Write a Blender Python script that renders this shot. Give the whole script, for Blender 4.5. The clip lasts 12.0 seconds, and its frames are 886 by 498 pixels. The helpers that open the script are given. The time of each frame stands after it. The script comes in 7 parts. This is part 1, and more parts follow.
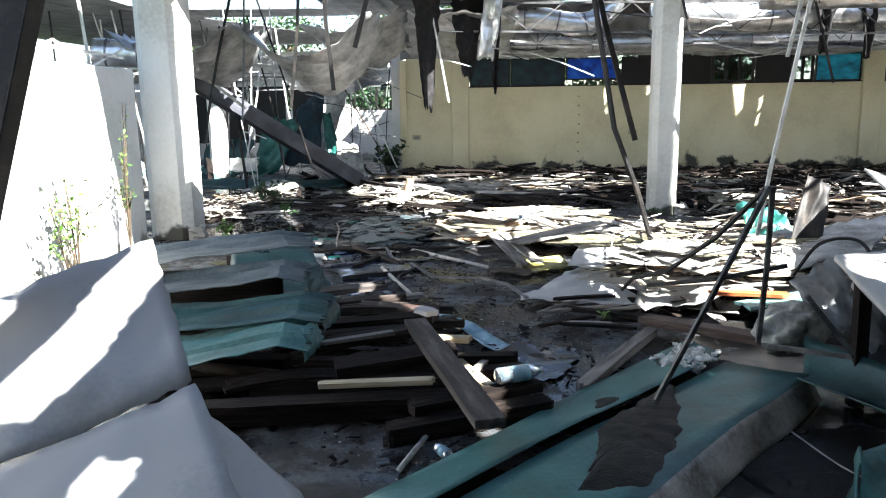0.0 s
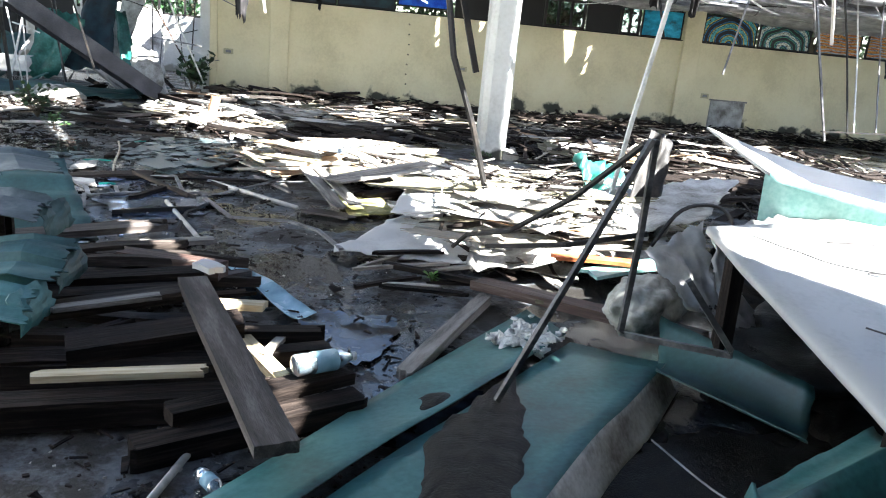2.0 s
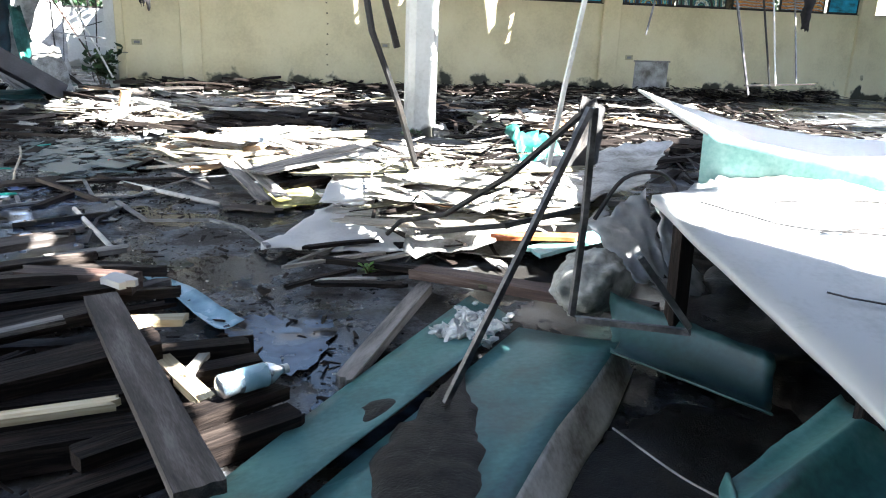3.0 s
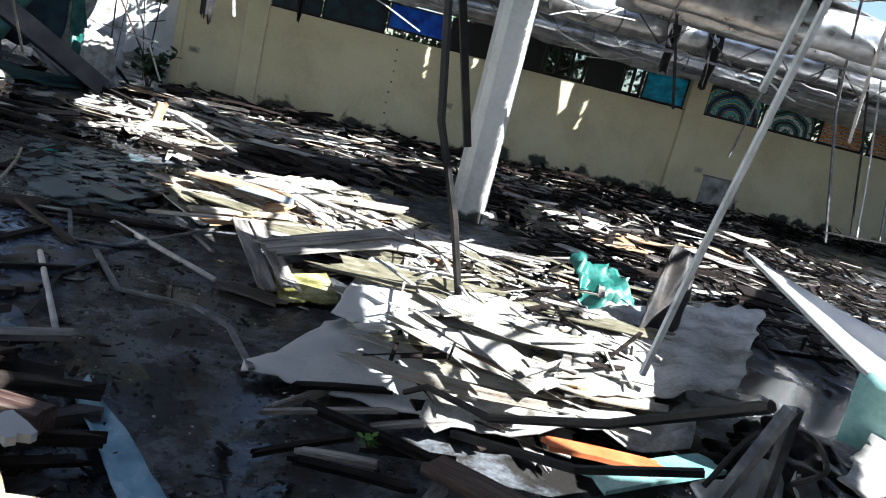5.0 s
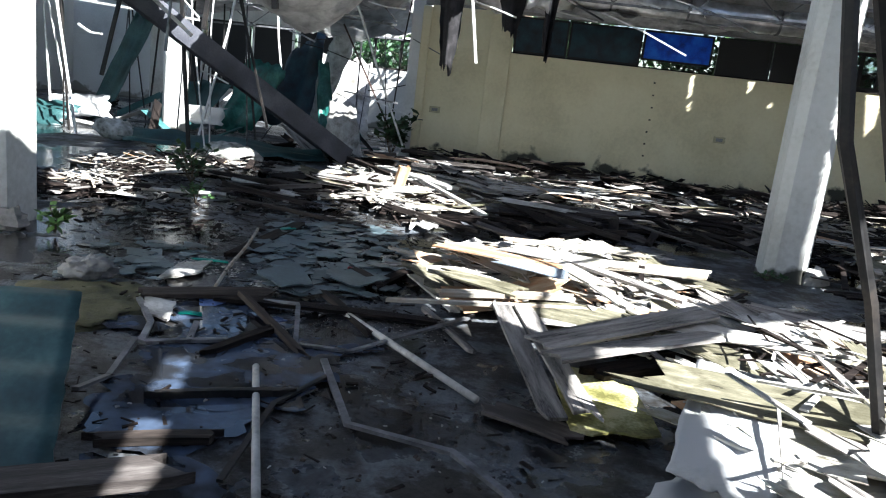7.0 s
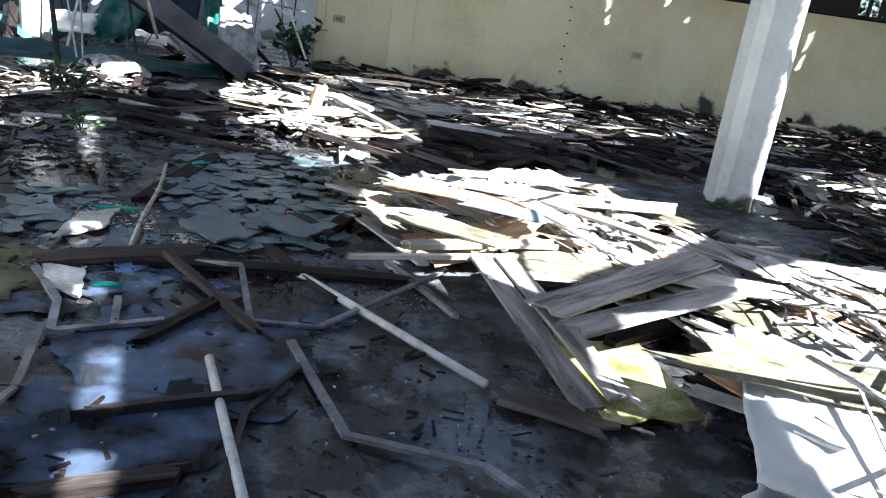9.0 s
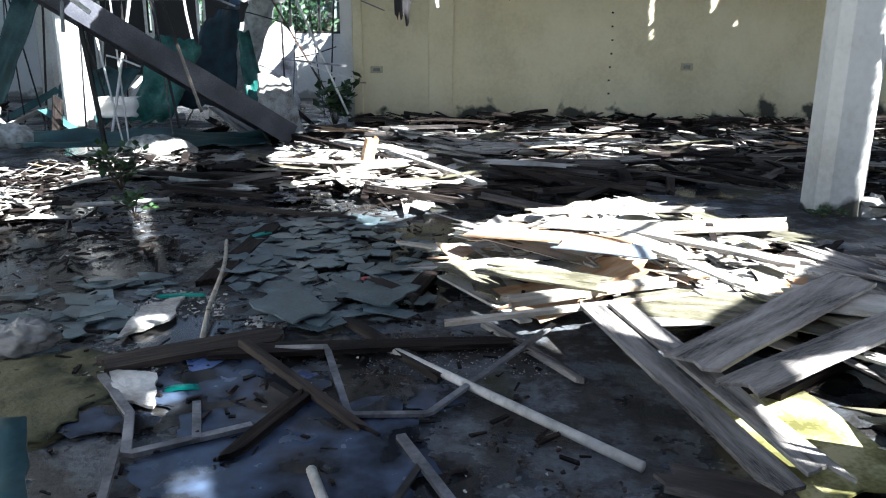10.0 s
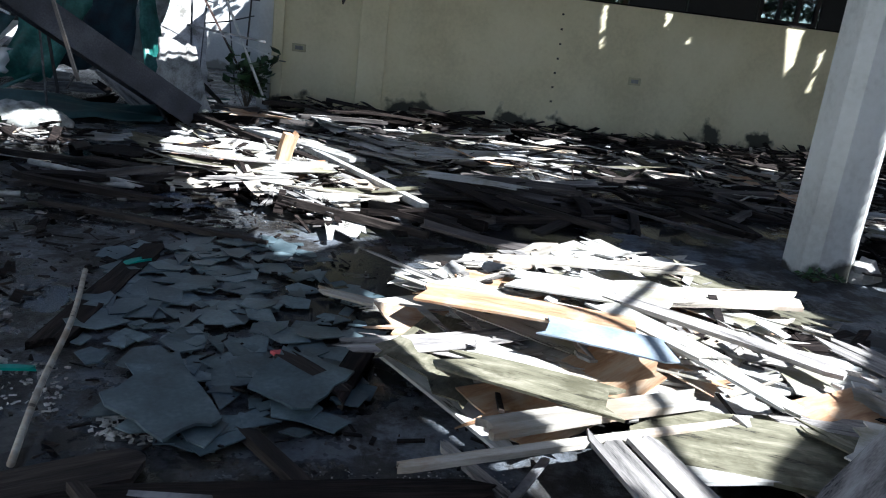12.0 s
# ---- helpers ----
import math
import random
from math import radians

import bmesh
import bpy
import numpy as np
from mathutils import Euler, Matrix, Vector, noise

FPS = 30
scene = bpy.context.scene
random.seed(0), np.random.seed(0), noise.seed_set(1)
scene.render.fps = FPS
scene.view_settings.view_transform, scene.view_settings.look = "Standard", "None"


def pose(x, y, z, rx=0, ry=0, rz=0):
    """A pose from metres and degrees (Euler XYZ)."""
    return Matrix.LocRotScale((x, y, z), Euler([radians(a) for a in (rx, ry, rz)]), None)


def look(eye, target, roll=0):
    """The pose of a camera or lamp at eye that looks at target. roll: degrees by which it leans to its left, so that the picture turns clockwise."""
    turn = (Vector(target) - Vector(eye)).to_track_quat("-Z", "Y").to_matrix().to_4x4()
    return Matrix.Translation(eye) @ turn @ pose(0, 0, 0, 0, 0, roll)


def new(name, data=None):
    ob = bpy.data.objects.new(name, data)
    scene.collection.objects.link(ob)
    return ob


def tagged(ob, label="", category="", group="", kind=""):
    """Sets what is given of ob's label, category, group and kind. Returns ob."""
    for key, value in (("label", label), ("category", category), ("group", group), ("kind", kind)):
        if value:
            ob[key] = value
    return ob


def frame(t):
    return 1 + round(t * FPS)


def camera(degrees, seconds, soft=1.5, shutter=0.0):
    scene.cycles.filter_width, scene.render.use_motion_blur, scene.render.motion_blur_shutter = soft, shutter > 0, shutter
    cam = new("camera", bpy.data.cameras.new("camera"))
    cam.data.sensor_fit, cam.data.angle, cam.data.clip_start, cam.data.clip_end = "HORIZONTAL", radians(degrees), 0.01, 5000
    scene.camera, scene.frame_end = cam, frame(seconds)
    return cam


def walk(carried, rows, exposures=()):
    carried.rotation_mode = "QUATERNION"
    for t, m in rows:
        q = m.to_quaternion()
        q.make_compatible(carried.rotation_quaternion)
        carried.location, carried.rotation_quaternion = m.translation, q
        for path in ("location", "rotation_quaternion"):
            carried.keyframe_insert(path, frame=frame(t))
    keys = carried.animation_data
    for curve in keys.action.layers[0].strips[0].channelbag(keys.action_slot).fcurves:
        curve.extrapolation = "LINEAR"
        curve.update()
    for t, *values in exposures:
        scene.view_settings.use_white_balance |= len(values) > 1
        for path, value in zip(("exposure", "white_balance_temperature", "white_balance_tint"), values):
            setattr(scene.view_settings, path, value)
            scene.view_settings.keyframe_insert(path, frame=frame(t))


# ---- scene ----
cam = camera(60.97, 12.0, soft=1.1)
ROWS = [
    (0, -0.002, -0.266, 1.498, 79.22, 0.83, 4.27),
    (0.5, -0.188, -0.135, 1.471, 76.83, -7.20, -0.67),
    (1, -0.144, -0.022, 1.488, 78.63, -6.45, -3.45),
    (1.5, -0.046, 0.366, 1.369, 78.03, -7.41, -7.41),
    (2, 0.039, 0.659, 1.385, 74.62, -5.31, -8.49),
    (2.5, 0.088, 0.757, 1.375, 73.32, -3.50, -11.23),
    (2.7, 0.085, 0.810, 1.368, 73.13, -1.21, -13.90),
    (4.3, 0.330, 1.471, 1.467, 74.45, -11.78, -14.91),
    (4.5, 0.224, 1.619, 1.496, 74.16, -11.74, -13.36),
    (5, 0.204, 2.028, 1.584, 76.28, -13.54, -9.38),
    (5.5, 0.166, 2.406, 1.581, 77.80, -12.32, -6.92),
    (6, 0.071, 2.626, 1.568, 80.57, -10.73, -4.30),
    (6.5, 0.002, 3.268, 1.392, 82.29, -7.78, 3.66),
    (7, -0.003, 3.520, 1.351, 77.21, -6.51, 7.81),
    (7.2, 0.028, 3.608, 1.354, 75.05, -5.64, 9.02),
    (8.8, -0.341, 3.911, 1.319, 72.71, -3.55, -1.77),
    (9, -0.490, 4.132, 1.311, 71.68, -7.63, -1.02),
    (9.5, -0.637, 4.317, 1.336, 74.19, -3.83, -0.39),
    (10, -0.699, 4.564, 1.239, 74.60, -0.26, 0.56),
    (10.5, -0.823, 4.808, 1.287, 70.14, -9.34, 1.53),
    (11, -0.946, 5.055, 1.273, 70.64, -7.77, 2.06),
    (11.5, -0.944, 5.216, 1.325, 72.77, -3.61, -2.99),
    (12, -0.885, 5.660, 1.272, 73.78, -6.58, -5.27),
]
EXPOSURES = [(0, 2.99), (0.5, 3.16), (1, 3.35), (1.5, 3.35), (2, 3.65), (2.5, 3.82), (4.5, 2.6), (5, 2.13), (5.5, 2.05), (6, 1.86), (6.5, 2.05), (7.2, 2.38), (9, 3), (9.5, 2.77), (10, 2.68), (10.5, 3.13), (11, 3.21), (11.5, 2.45), (12, 1.91)]
walk(cam, [(t, pose(*p)) for t, *p in ROWS], [(t, e, 6450 if t < 3 else 5650 if t > 11.2 else 5950 if t > 8 else 6050, 9) for t, e in EXPOSURES])

# ---- light ----
TO_SUN = Vector((0.58, -0.36, 0.73)).normalized()
world = bpy.data.worlds.new("sky")
scene.world = world
world.use_nodes = True
wn = world.node_tree.nodes
sky = wn.new("ShaderNodeTexSky")
sky.sky_type = "NISHITA"
sky.sun_disc = False
sky.sun_elevation = math.asin(TO_SUN.z)
sky.sun_rotation = math.atan2(TO_SUN.x, TO_SUN.y)
world.node_tree.links.new(sky.outputs[0], wn["Background"].inputs[0])
wn["Background"].inputs[1].default_value = 0.048
sun_data = bpy.data.lights.new("sun", "SUN")
sun_data.energy, sun_data.angle, sun_data.color = 5.0, radians(0.5), (1.0, 0.975, 0.93)
sun = new("sun", sun_data)
sun.matrix_world = look(TO_SUN * 60, (0, 0, 0))

rng = random.Random(7)


# ---- materials ----
def material(name, colours, scale=6.0, stretch=(1, 1, 1), rough=0.7, rough_var=0.15, metal=0.0, bump=0.3, fine=60.0,
             vary=0.0, spec=0.5, spread=(0.3, 0.7), crack=None):
    """A surface of two or three colours mixed by coarse and fine noise, with a fine relief."""
    m = bpy.data.materials.new(name)
    m.use_nodes = True
    n, l = m.node_tree.nodes, m.node_tree.links
    b = n["Principled BSDF"]
    co = n.new("ShaderNodeTexCoord")
    mp = n.new("ShaderNodeMapping")
    mp.inputs["Scale"].default_value = stretch
    l.new(co.outputs["Object"], mp.inputs[0])
    shift = n.new("ShaderNodeVectorMath")
    info = n.new("ShaderNodeObjectInfo")
    l.new(mp.outputs[0], shift.inputs[0])
    mul = n.new("ShaderNodeMath")
    mul.operation, mul.inputs[1].default_value = "MULTIPLY", 37.0
    l.new(info.outputs["Random"], mul.inputs[0])
    l.new(mul.outputs[0], shift.inputs[1])
    n1 = n.new("ShaderNodeTexNoise")
    n1.inputs["Scale"].default_value, n1.inputs["Detail"].default_value = scale, 6
    if stretch[0] != stretch[1]:
        n1.inputs["Distortion"].default_value = 0.5
    n2 = n.new("ShaderNodeTexNoise")
    n2.inputs["Scale"].default_value, n2.inputs["Detail"].default_value = fine, 4
    l.new(shift.outputs[0], n1.inputs[0])
    l.new(shift.outputs[0], n2.inputs[0])
    ramp = n.new("ShaderNodeValToRGB")
    e = ramp.color_ramp.elements
    e[0].position, e[1].position = spread
    e[0].color, e[1].color = (*colours[0], 1), (*colours[-1], 1)
    if len(colours) == 3:
        e.new((spread[0] + spread[1]) / 2).color = (*colours[1], 1)
    if crack:
        e.new(spread[0] - 0.035).color = (*crack, 1)
    add = n.new("ShaderNodeMath")
    add.operation, add.inputs[1].default_value = "MULTIPLY_ADD", 0.35
    l.new(n2.outputs[0], add.inputs[0])
    sub = n.new("ShaderNodeMath")
    sub.operation, sub.inputs[1].default_value = "SUBTRACT", 0.175
    l.new(n1.outputs[0], sub.inputs[0])
    l.new(sub.outputs[0], add.inputs[2])
    l.new(add.outputs[0], ramp.inputs[0])
    last = ramp.outputs[0]
    if vary:
        hsv = n.new("ShaderNodeHueSaturation")
        mr = n.new("ShaderNodeMapRange")
        mr.inputs["To Min"].default_value, mr.inputs["To Max"].default_value = 1 - vary, 1 + vary
        l.new(info.outputs["Random"], mr.inputs[0])
        l.new(mr.outputs[0], hsv.inputs["Value"])
        l.new(last, hsv.inputs["Color"])
        last = hsv.outputs[0]
    l.new(last, b.inputs["Base Color"])
    rr = n.new("ShaderNodeMapRange")
    rr.inputs["To Min"].default_value, rr.inputs["To Max"].default_value = max(0.02, rough - rough_var), min(1, rough + rough_var)
    l.new(n1.outputs[0], rr.inputs[0])
    l.new(rr.outputs[0], b.inputs["Roughness"])
    b.inputs["Metallic"].default_value = metal
    b.inputs["Specular IOR Level"].default_value = spec
    if bump:
        bp = n.new("ShaderNodeBump")
        bp.inputs["Strength"].default_value, bp.inputs["Distance"].default_value = bump, 0.01
        l.new(add.outputs[0], bp.inputs["Height"])
        l.new(bp.outputs[0], b.inputs["Normal"])
    return m


WOOD = (1, 14, 14)
pale_wood = material("weathered_pale_wood", [(0.25, 0.22, 0.175), (0.36, 0.33, 0.275), (0.47, 0.44, 0.385)], 2, (1.2, 10, 10), 0.85, bump=0.35, fine=26, vary=0.25, spread=(0.34, 0.72), crack=(0.05, 0.042, 0.035))
grey_wood = material("grey_weathered_wood", [(0.1, 0.092, 0.085), (0.26, 0.24, 0.22), (0.38, 0.36, 0.335)], 2, (1.2, 10, 10), 0.85, bump=0.4, fine=26, vary=0.3, spread=(0.36, 0.72), crack=(0.03, 0.027, 0.025))
orange_ply = material("orange_plywood", [(0.26, 0.13, 0.065), (0.4, 0.24, 0.13), (0.5, 0.38, 0.26)], 2, (1.2, 8, 8), 0.8, bump=0.4, fine=12, vary=0.15)
mossy_ply = material("mossy_plywood", [(0.09, 0.082, 0.05), (0.14, 0.13, 0.085), (0.23, 0.21, 0.15)], 5, (1, 4, 4), 0.85, bump=0.6, fine=30, vary=0.2, spread=(0.36, 0.7), crack=(0.025, 0.022, 0.012))
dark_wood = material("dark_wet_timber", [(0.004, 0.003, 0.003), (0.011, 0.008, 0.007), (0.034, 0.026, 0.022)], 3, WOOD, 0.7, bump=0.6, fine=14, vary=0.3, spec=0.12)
brown_wood = material("brown_timber", [(0.01, 0.0075, 0.006), (0.026, 0.02, 0.017), (0.068, 0.054, 0.046)], 3, WOOD, 0.75, bump=0.6, fine=14, vary=0.2, spec=0.25)
cream_wood = material("fresh_cut_timber", [(0.3, 0.24, 0.15), (0.44, 0.37, 0.25), (0.55, 0.48, 0.35)], 3, WOOD, 0.75, bump=0.4, fine=14, vary=0.15)
plank_wood = material("dark_brown_weathered_plank", [(0.03, 0.025, 0.023), (0.07, 0.06, 0.055), (0.15, 0.135, 0.125)], 2.2, (1, 9, 9), 0.75, bump=0.4, fine=26, spec=0.3)
red_wood = material("red_brown_plank", [(0.025, 0.012, 0.01), (0.06, 0.033, 0.026), (0.13, 0.1, 0.085)], 3, WOOD, 0.6, bump=0.5, fine=14)
white_sheet = material("white_painted_sheet", [(0.21, 0.21, 0.2), (0.36, 0.365, 0.36), (0.45, 0.455, 0.455)], 2.2, (1, 1, 1), 0.45, bump=0.12, fine=45, spread=(0.12, 0.5))
dirty_sheet = material("dirty_white_sheet", [(0.13, 0.12, 0.1), (0.36, 0.35, 0.33), (0.54, 0.54, 0.52)], 5, (1, 1, 1), 0.6, bump=0.3, fine=50, vary=0.12)
teal_sheet = material("teal_painted_metal", [(0.02, 0.06, 0.06), (0.035, 0.125, 0.122), (0.08, 0.2, 0.195)], 3, (1, 1, 1), 0.4, bump=0.15, fine=40, vary=0.2)
# teal_sheet at about half value, with shade put into the colour
shaded_teal = material("teal_metal_with_shade", [(0.012, 0.035, 0.036), (0.02, 0.065, 0.066), (0.045, 0.11, 0.11)], 3, (1, 1, 1), 0.45, bump=0.15, fine=40)
pale_teal = material("faded_teal_metal", [(0.1, 0.24, 0.23), (0.17, 0.36, 0.34), (0.3, 0.5, 0.48)], 4, (1, 1, 1), 0.45, bump=0.15, fine=40)
green_sheet = material("green_metal_sheet", [(0.008, 0.055, 0.045), (0.015, 0.115, 0.095), (0.06, 0.21, 0.18)], 5, (1, 1, 1), 0.4, bump=0.3, fine=30)
steel = material("dull_grey_steel", [(0.09, 0.09, 0.095), (0.19, 0.19, 0.2), (0.32, 0.32, 0.33)], 8, (1, 1, 1), 0.45, metal=0.6, bump=0.2, vary=0.2)
dark_steel = material("dark_rusted_steel", [(0.006, 0.0055, 0.006), (0.016, 0.015, 0.015), (0.045, 0.036, 0.03)], 8, (1, 1, 1), 0.6, metal=0.2, bump=0.3)
dark_bar = material("dark_grey_steel_bar", [(0.03, 0.03, 0.032), (0.075, 0.075, 0.08), (0.16, 0.16, 0.165)], 12, (1, 1, 1), 0.45, metal=0.5, bump=0.2)
grey_beam = material("grey_painted_beam", [(0.022, 0.024, 0.032), (0.055, 0.058, 0.074), (0.12, 0.125, 0.145)], 2, (1, 1, 1), 0.55, bump=0.15)
white_metal = material("white_painted_metal", [(0.5, 0.5, 0.48), (0.7, 0.7, 0.68), (0.8, 0.8, 0.78)], 9, (1, 1, 1), 0.5, bump=0.2)
foil = material("crumpled_silver_foil", [(0.4, 0.4, 0.4), (0.66, 0.67, 0.68), (0.85, 0.86, 0.88)], 5, (1, 1, 1), 0.32, rough_var=0.14, metal=0.85, bump=0.8, fine=14)
grey_foil = material("dull_insulation_foil", [(0.16, 0.165, 0.17), (0.36, 0.365, 0.37), (0.56, 0.57, 0.58)], 3.5, (1, 1, 1), 0.4, metal=0.25, bump=0.8, fine=16)
cloth = material("black_torn_cloth", [(0.004, 0.0035, 0.0045), (0.01, 0.009, 0.01), (0.03, 0.027, 0.03)], 10, (1, 1, 1), 0.9, bump=0.4)
sack_mat = material("dirty_woven_sack", [(0.09, 0.09, 0.075), (0.3, 0.3, 0.27), (0.52, 0.52, 0.49)], 9, (1, 1, 1), 0.65, bump=1.0, fine=30)
plastic = material("crumpled_clear_plastic", [(0.35, 0.36, 0.36), (0.6, 0.62, 0.62), (0.8, 0.82, 0.82)], 7, (1, 1, 1), 0.2, bump=0.8, fine=18)
pvc = material("dusty_pvc_pipe", [(0.28, 0.27, 0.25), (0.45, 0.44, 0.41), (0.58, 0.57, 0.54)], 14, (1, 1, 1), 0.55, bump=0.2)
tile_mat = material("grey_tile_shard", [(0.03, 0.046, 0.054), (0.066, 0.094, 0.106), (0.135, 0.176, 0.19)], 5, (1, 1, 1), 0.35, bump=0.15, vary=0.35)
blue_tile = material("blue_glazed_tile", [(0.03, 0.05, 0.12), (0.06, 0.1, 0.24), (0.13, 0.18, 0.34)], 9, (1, 1, 1), 0.3, bump=0.2, vary=0.2)
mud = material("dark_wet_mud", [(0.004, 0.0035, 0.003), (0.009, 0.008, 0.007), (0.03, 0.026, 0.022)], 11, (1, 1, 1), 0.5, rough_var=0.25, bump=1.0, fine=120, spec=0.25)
ash = material("white_foam_rubble", [(0.35, 0.36, 0.36), (0.6, 0.61, 0.6), (0.78, 0.78, 0.78)], 12, (1, 1, 1), 0.8, bump=0.8)
leaf = material("green_leaf", [(0.03, 0.08, 0.012), (0.07, 0.17, 0.025), (0.14, 0.26, 0.05)], 9, (1, 1, 1), 0.5, bump=0.1, vary=0.3)
dark_leaf = material("deep_green_leaf", [(0.015, 0.04, 0.012), (0.035, 0.09, 0.025), (0.08, 0.15, 0.04)], 3, (1, 1, 1), 0.5, bump=0.1, vary=0.3)
bark = material("brown_stem", [(0.05, 0.035, 0.02), (0.12, 0.09, 0.06)], 20, (1, 1, 1), 0.8)
concrete = material("bare_concrete", [(0.16, 0.155, 0.145), (0.26, 0.25, 0.235), (0.36, 0.35, 0.33)], 2.5, (1, 1, 1), 0.85, bump=0.4, fine=40)
roof_metal = material("grey_roof_underside", [(0.1, 0.1, 0.1), (0.2, 0.2, 0.2), (0.3, 0.3, 0.3)], 2, (1, 1, 1), 0.6, metal=0.3, bump=0.3)
orange_paint = material("orange_painted_strip", [(0.5, 0.11, 0.03), (0.68, 0.2, 0.07)], 10, (1, 1, 1), 0.6)
cyan_plastic = material("pale_blue_plastic_film", [(0.16, 0.3, 0.38), (0.26, 0.44, 0.54), (0.4, 0.58, 0.66)], 6, (1, 1, 1), 0.25, bump=0.4, fine=20)
green_plastic = material("green_plastic_scrap", [(0.0, 0.16, 0.13), (0.01, 0.3, 0.25)], 6, (1, 1, 1), 0.4)
pink_plastic = material("red_plastic_scrap", [(0.4, 0.05, 0.06), (0.55, 0.1, 0.1)], 6, (1, 1, 1), 0.4)
# mural colours darkened as unlit: the lack of light is in the paint
unlit_paint = material("dark_unlit_mural_paint", [(0.004, 0.008, 0.012), (0.008, 0.028, 0.045), (0.015, 0.06, 0.075)], 5, (1, 1, 1), 0.5, bump=0.1)
black_paint = material("black_board_paint", [(0.006, 0.006, 0.007), (0.014, 0.014, 0.014)], 6, (1, 1, 1), 0.6)
blue_paint = material("bright_blue_mural_paint", [(0.0, 0.015, 0.28), (0.0, 0.09, 0.75), (0.02, 0.2, 0.9)], 5, (1, 1, 1), 0.5, bump=0.1)
turq_paint = material("turquoise_mural_paint", [(0.0, 0.06, 0.08), (0.0, 0.33, 0.55), (0.03, 0.55, 0.8)], 4, (1, 1, 2), 0.5, bump=0.1)


def stained(m, colour, scale, lo, hi, most):
    """Irregular stains of another colour over a finished surface, unlike from piece to piece."""
    n, l = m.node_tree.nodes, m.node_tree.links
    b = n["Principled BSDF"]
    before = b.inputs["Base Color"].links[0].from_socket
    co, info = n.new("ShaderNodeTexCoord"), n.new("ShaderNodeObjectInfo")
    shift, far = n.new("ShaderNodeVectorMath"), n.new("ShaderNodeMath")
    far.operation, far.inputs[1].default_value = "MULTIPLY", 91.0
    l.new(info.outputs["Random"], far.inputs[0])
    l.new(co.outputs["Object"], shift.inputs[0])
    l.new(far.outputs[0], shift.inputs[1])
    blot, cut, mix = n.new("ShaderNodeTexNoise"), n.new("ShaderNodeMapRange"), n.new("ShaderNodeMix")
    blot.inputs["Scale"].default_value, blot.inputs["Detail"].default_value, blot.inputs["Roughness"].default_value = scale, 7, 0.65
    l.new(shift.outputs[0], blot.inputs[0])
    for key, value in (("From Min", lo), ("From Max", hi), ("To Max", most)):
        cut.inputs[key].default_value = value
    l.new(blot.outputs[0], cut.inputs[0])
    mix.data_type = "RGBA"
    l.new(cut.outputs[0], mix.inputs["Factor"])
    l.new(before, mix.inputs["A"])
    mix.inputs["B"].default_value = (*colour, 1)
    l.new(mix.outputs["Result"], b.inputs["Base Color"])
    return m


torn_veneer = stained(material("torn_white_veneer", [(0.29, 0.275, 0.24), (0.42, 0.405, 0.37), (0.53, 0.52, 0.49)], 2, (1.2, 7, 7), 0.8, bump=0.3, fine=26, vary=0.2, spread=(0.33, 0.7), crack=(0.05, 0.043, 0.035)),
                      (0.2, 0.18, 0.09), 4.0, 0.5, 0.66, 0.75)
stained(pale_wood, (0.3, 0.2, 0.12), 3.5, 0.52, 0.68, 0.7)
stained(orange_ply, (0.48, 0.43, 0.35), 4.0, 0.5, 0.66, 0.7)
stained(mossy_ply, (0.05, 0.045, 0.02), 6.0, 0.5, 0.62, 0.7)
stained(teal_sheet, (0.1, 0.19, 0.19), 2.5, 0.54, 0.7, 0.4)


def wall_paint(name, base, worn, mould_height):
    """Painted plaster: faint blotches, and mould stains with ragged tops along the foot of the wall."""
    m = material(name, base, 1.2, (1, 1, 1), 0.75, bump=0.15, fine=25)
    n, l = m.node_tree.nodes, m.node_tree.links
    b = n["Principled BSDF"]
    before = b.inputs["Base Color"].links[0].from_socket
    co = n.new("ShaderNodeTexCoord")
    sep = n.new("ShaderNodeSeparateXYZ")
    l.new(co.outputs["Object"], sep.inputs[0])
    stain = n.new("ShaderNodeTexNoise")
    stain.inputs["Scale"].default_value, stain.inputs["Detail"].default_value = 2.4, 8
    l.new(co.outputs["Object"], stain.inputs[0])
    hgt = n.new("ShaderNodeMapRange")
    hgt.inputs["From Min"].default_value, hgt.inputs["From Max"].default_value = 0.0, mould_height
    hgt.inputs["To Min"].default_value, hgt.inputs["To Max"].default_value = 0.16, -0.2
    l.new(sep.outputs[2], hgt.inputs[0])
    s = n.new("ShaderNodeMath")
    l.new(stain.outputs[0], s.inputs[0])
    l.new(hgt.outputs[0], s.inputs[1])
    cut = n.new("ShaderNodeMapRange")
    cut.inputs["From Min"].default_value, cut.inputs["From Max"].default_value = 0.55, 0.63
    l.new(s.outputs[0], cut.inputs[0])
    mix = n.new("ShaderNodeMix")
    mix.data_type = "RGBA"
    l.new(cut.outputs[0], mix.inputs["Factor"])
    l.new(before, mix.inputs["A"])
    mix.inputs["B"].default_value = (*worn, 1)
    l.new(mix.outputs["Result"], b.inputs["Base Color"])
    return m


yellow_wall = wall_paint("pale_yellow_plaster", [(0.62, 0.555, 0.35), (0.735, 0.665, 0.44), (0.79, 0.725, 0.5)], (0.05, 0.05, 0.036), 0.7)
column_paint = wall_paint("off_white_column_paint", [(0.45, 0.44, 0.4), (0.62, 0.62, 0.58), (0.7, 0.7, 0.67)], (0.05, 0.05, 0.04), 0.3)
white_wall = wall_paint("white_plaster", [(0.6, 0.6, 0.58), (0.72, 0.72, 0.7), (0.78, 0.78, 0.77)], (0.3, 0.29, 0.25), 0.4)


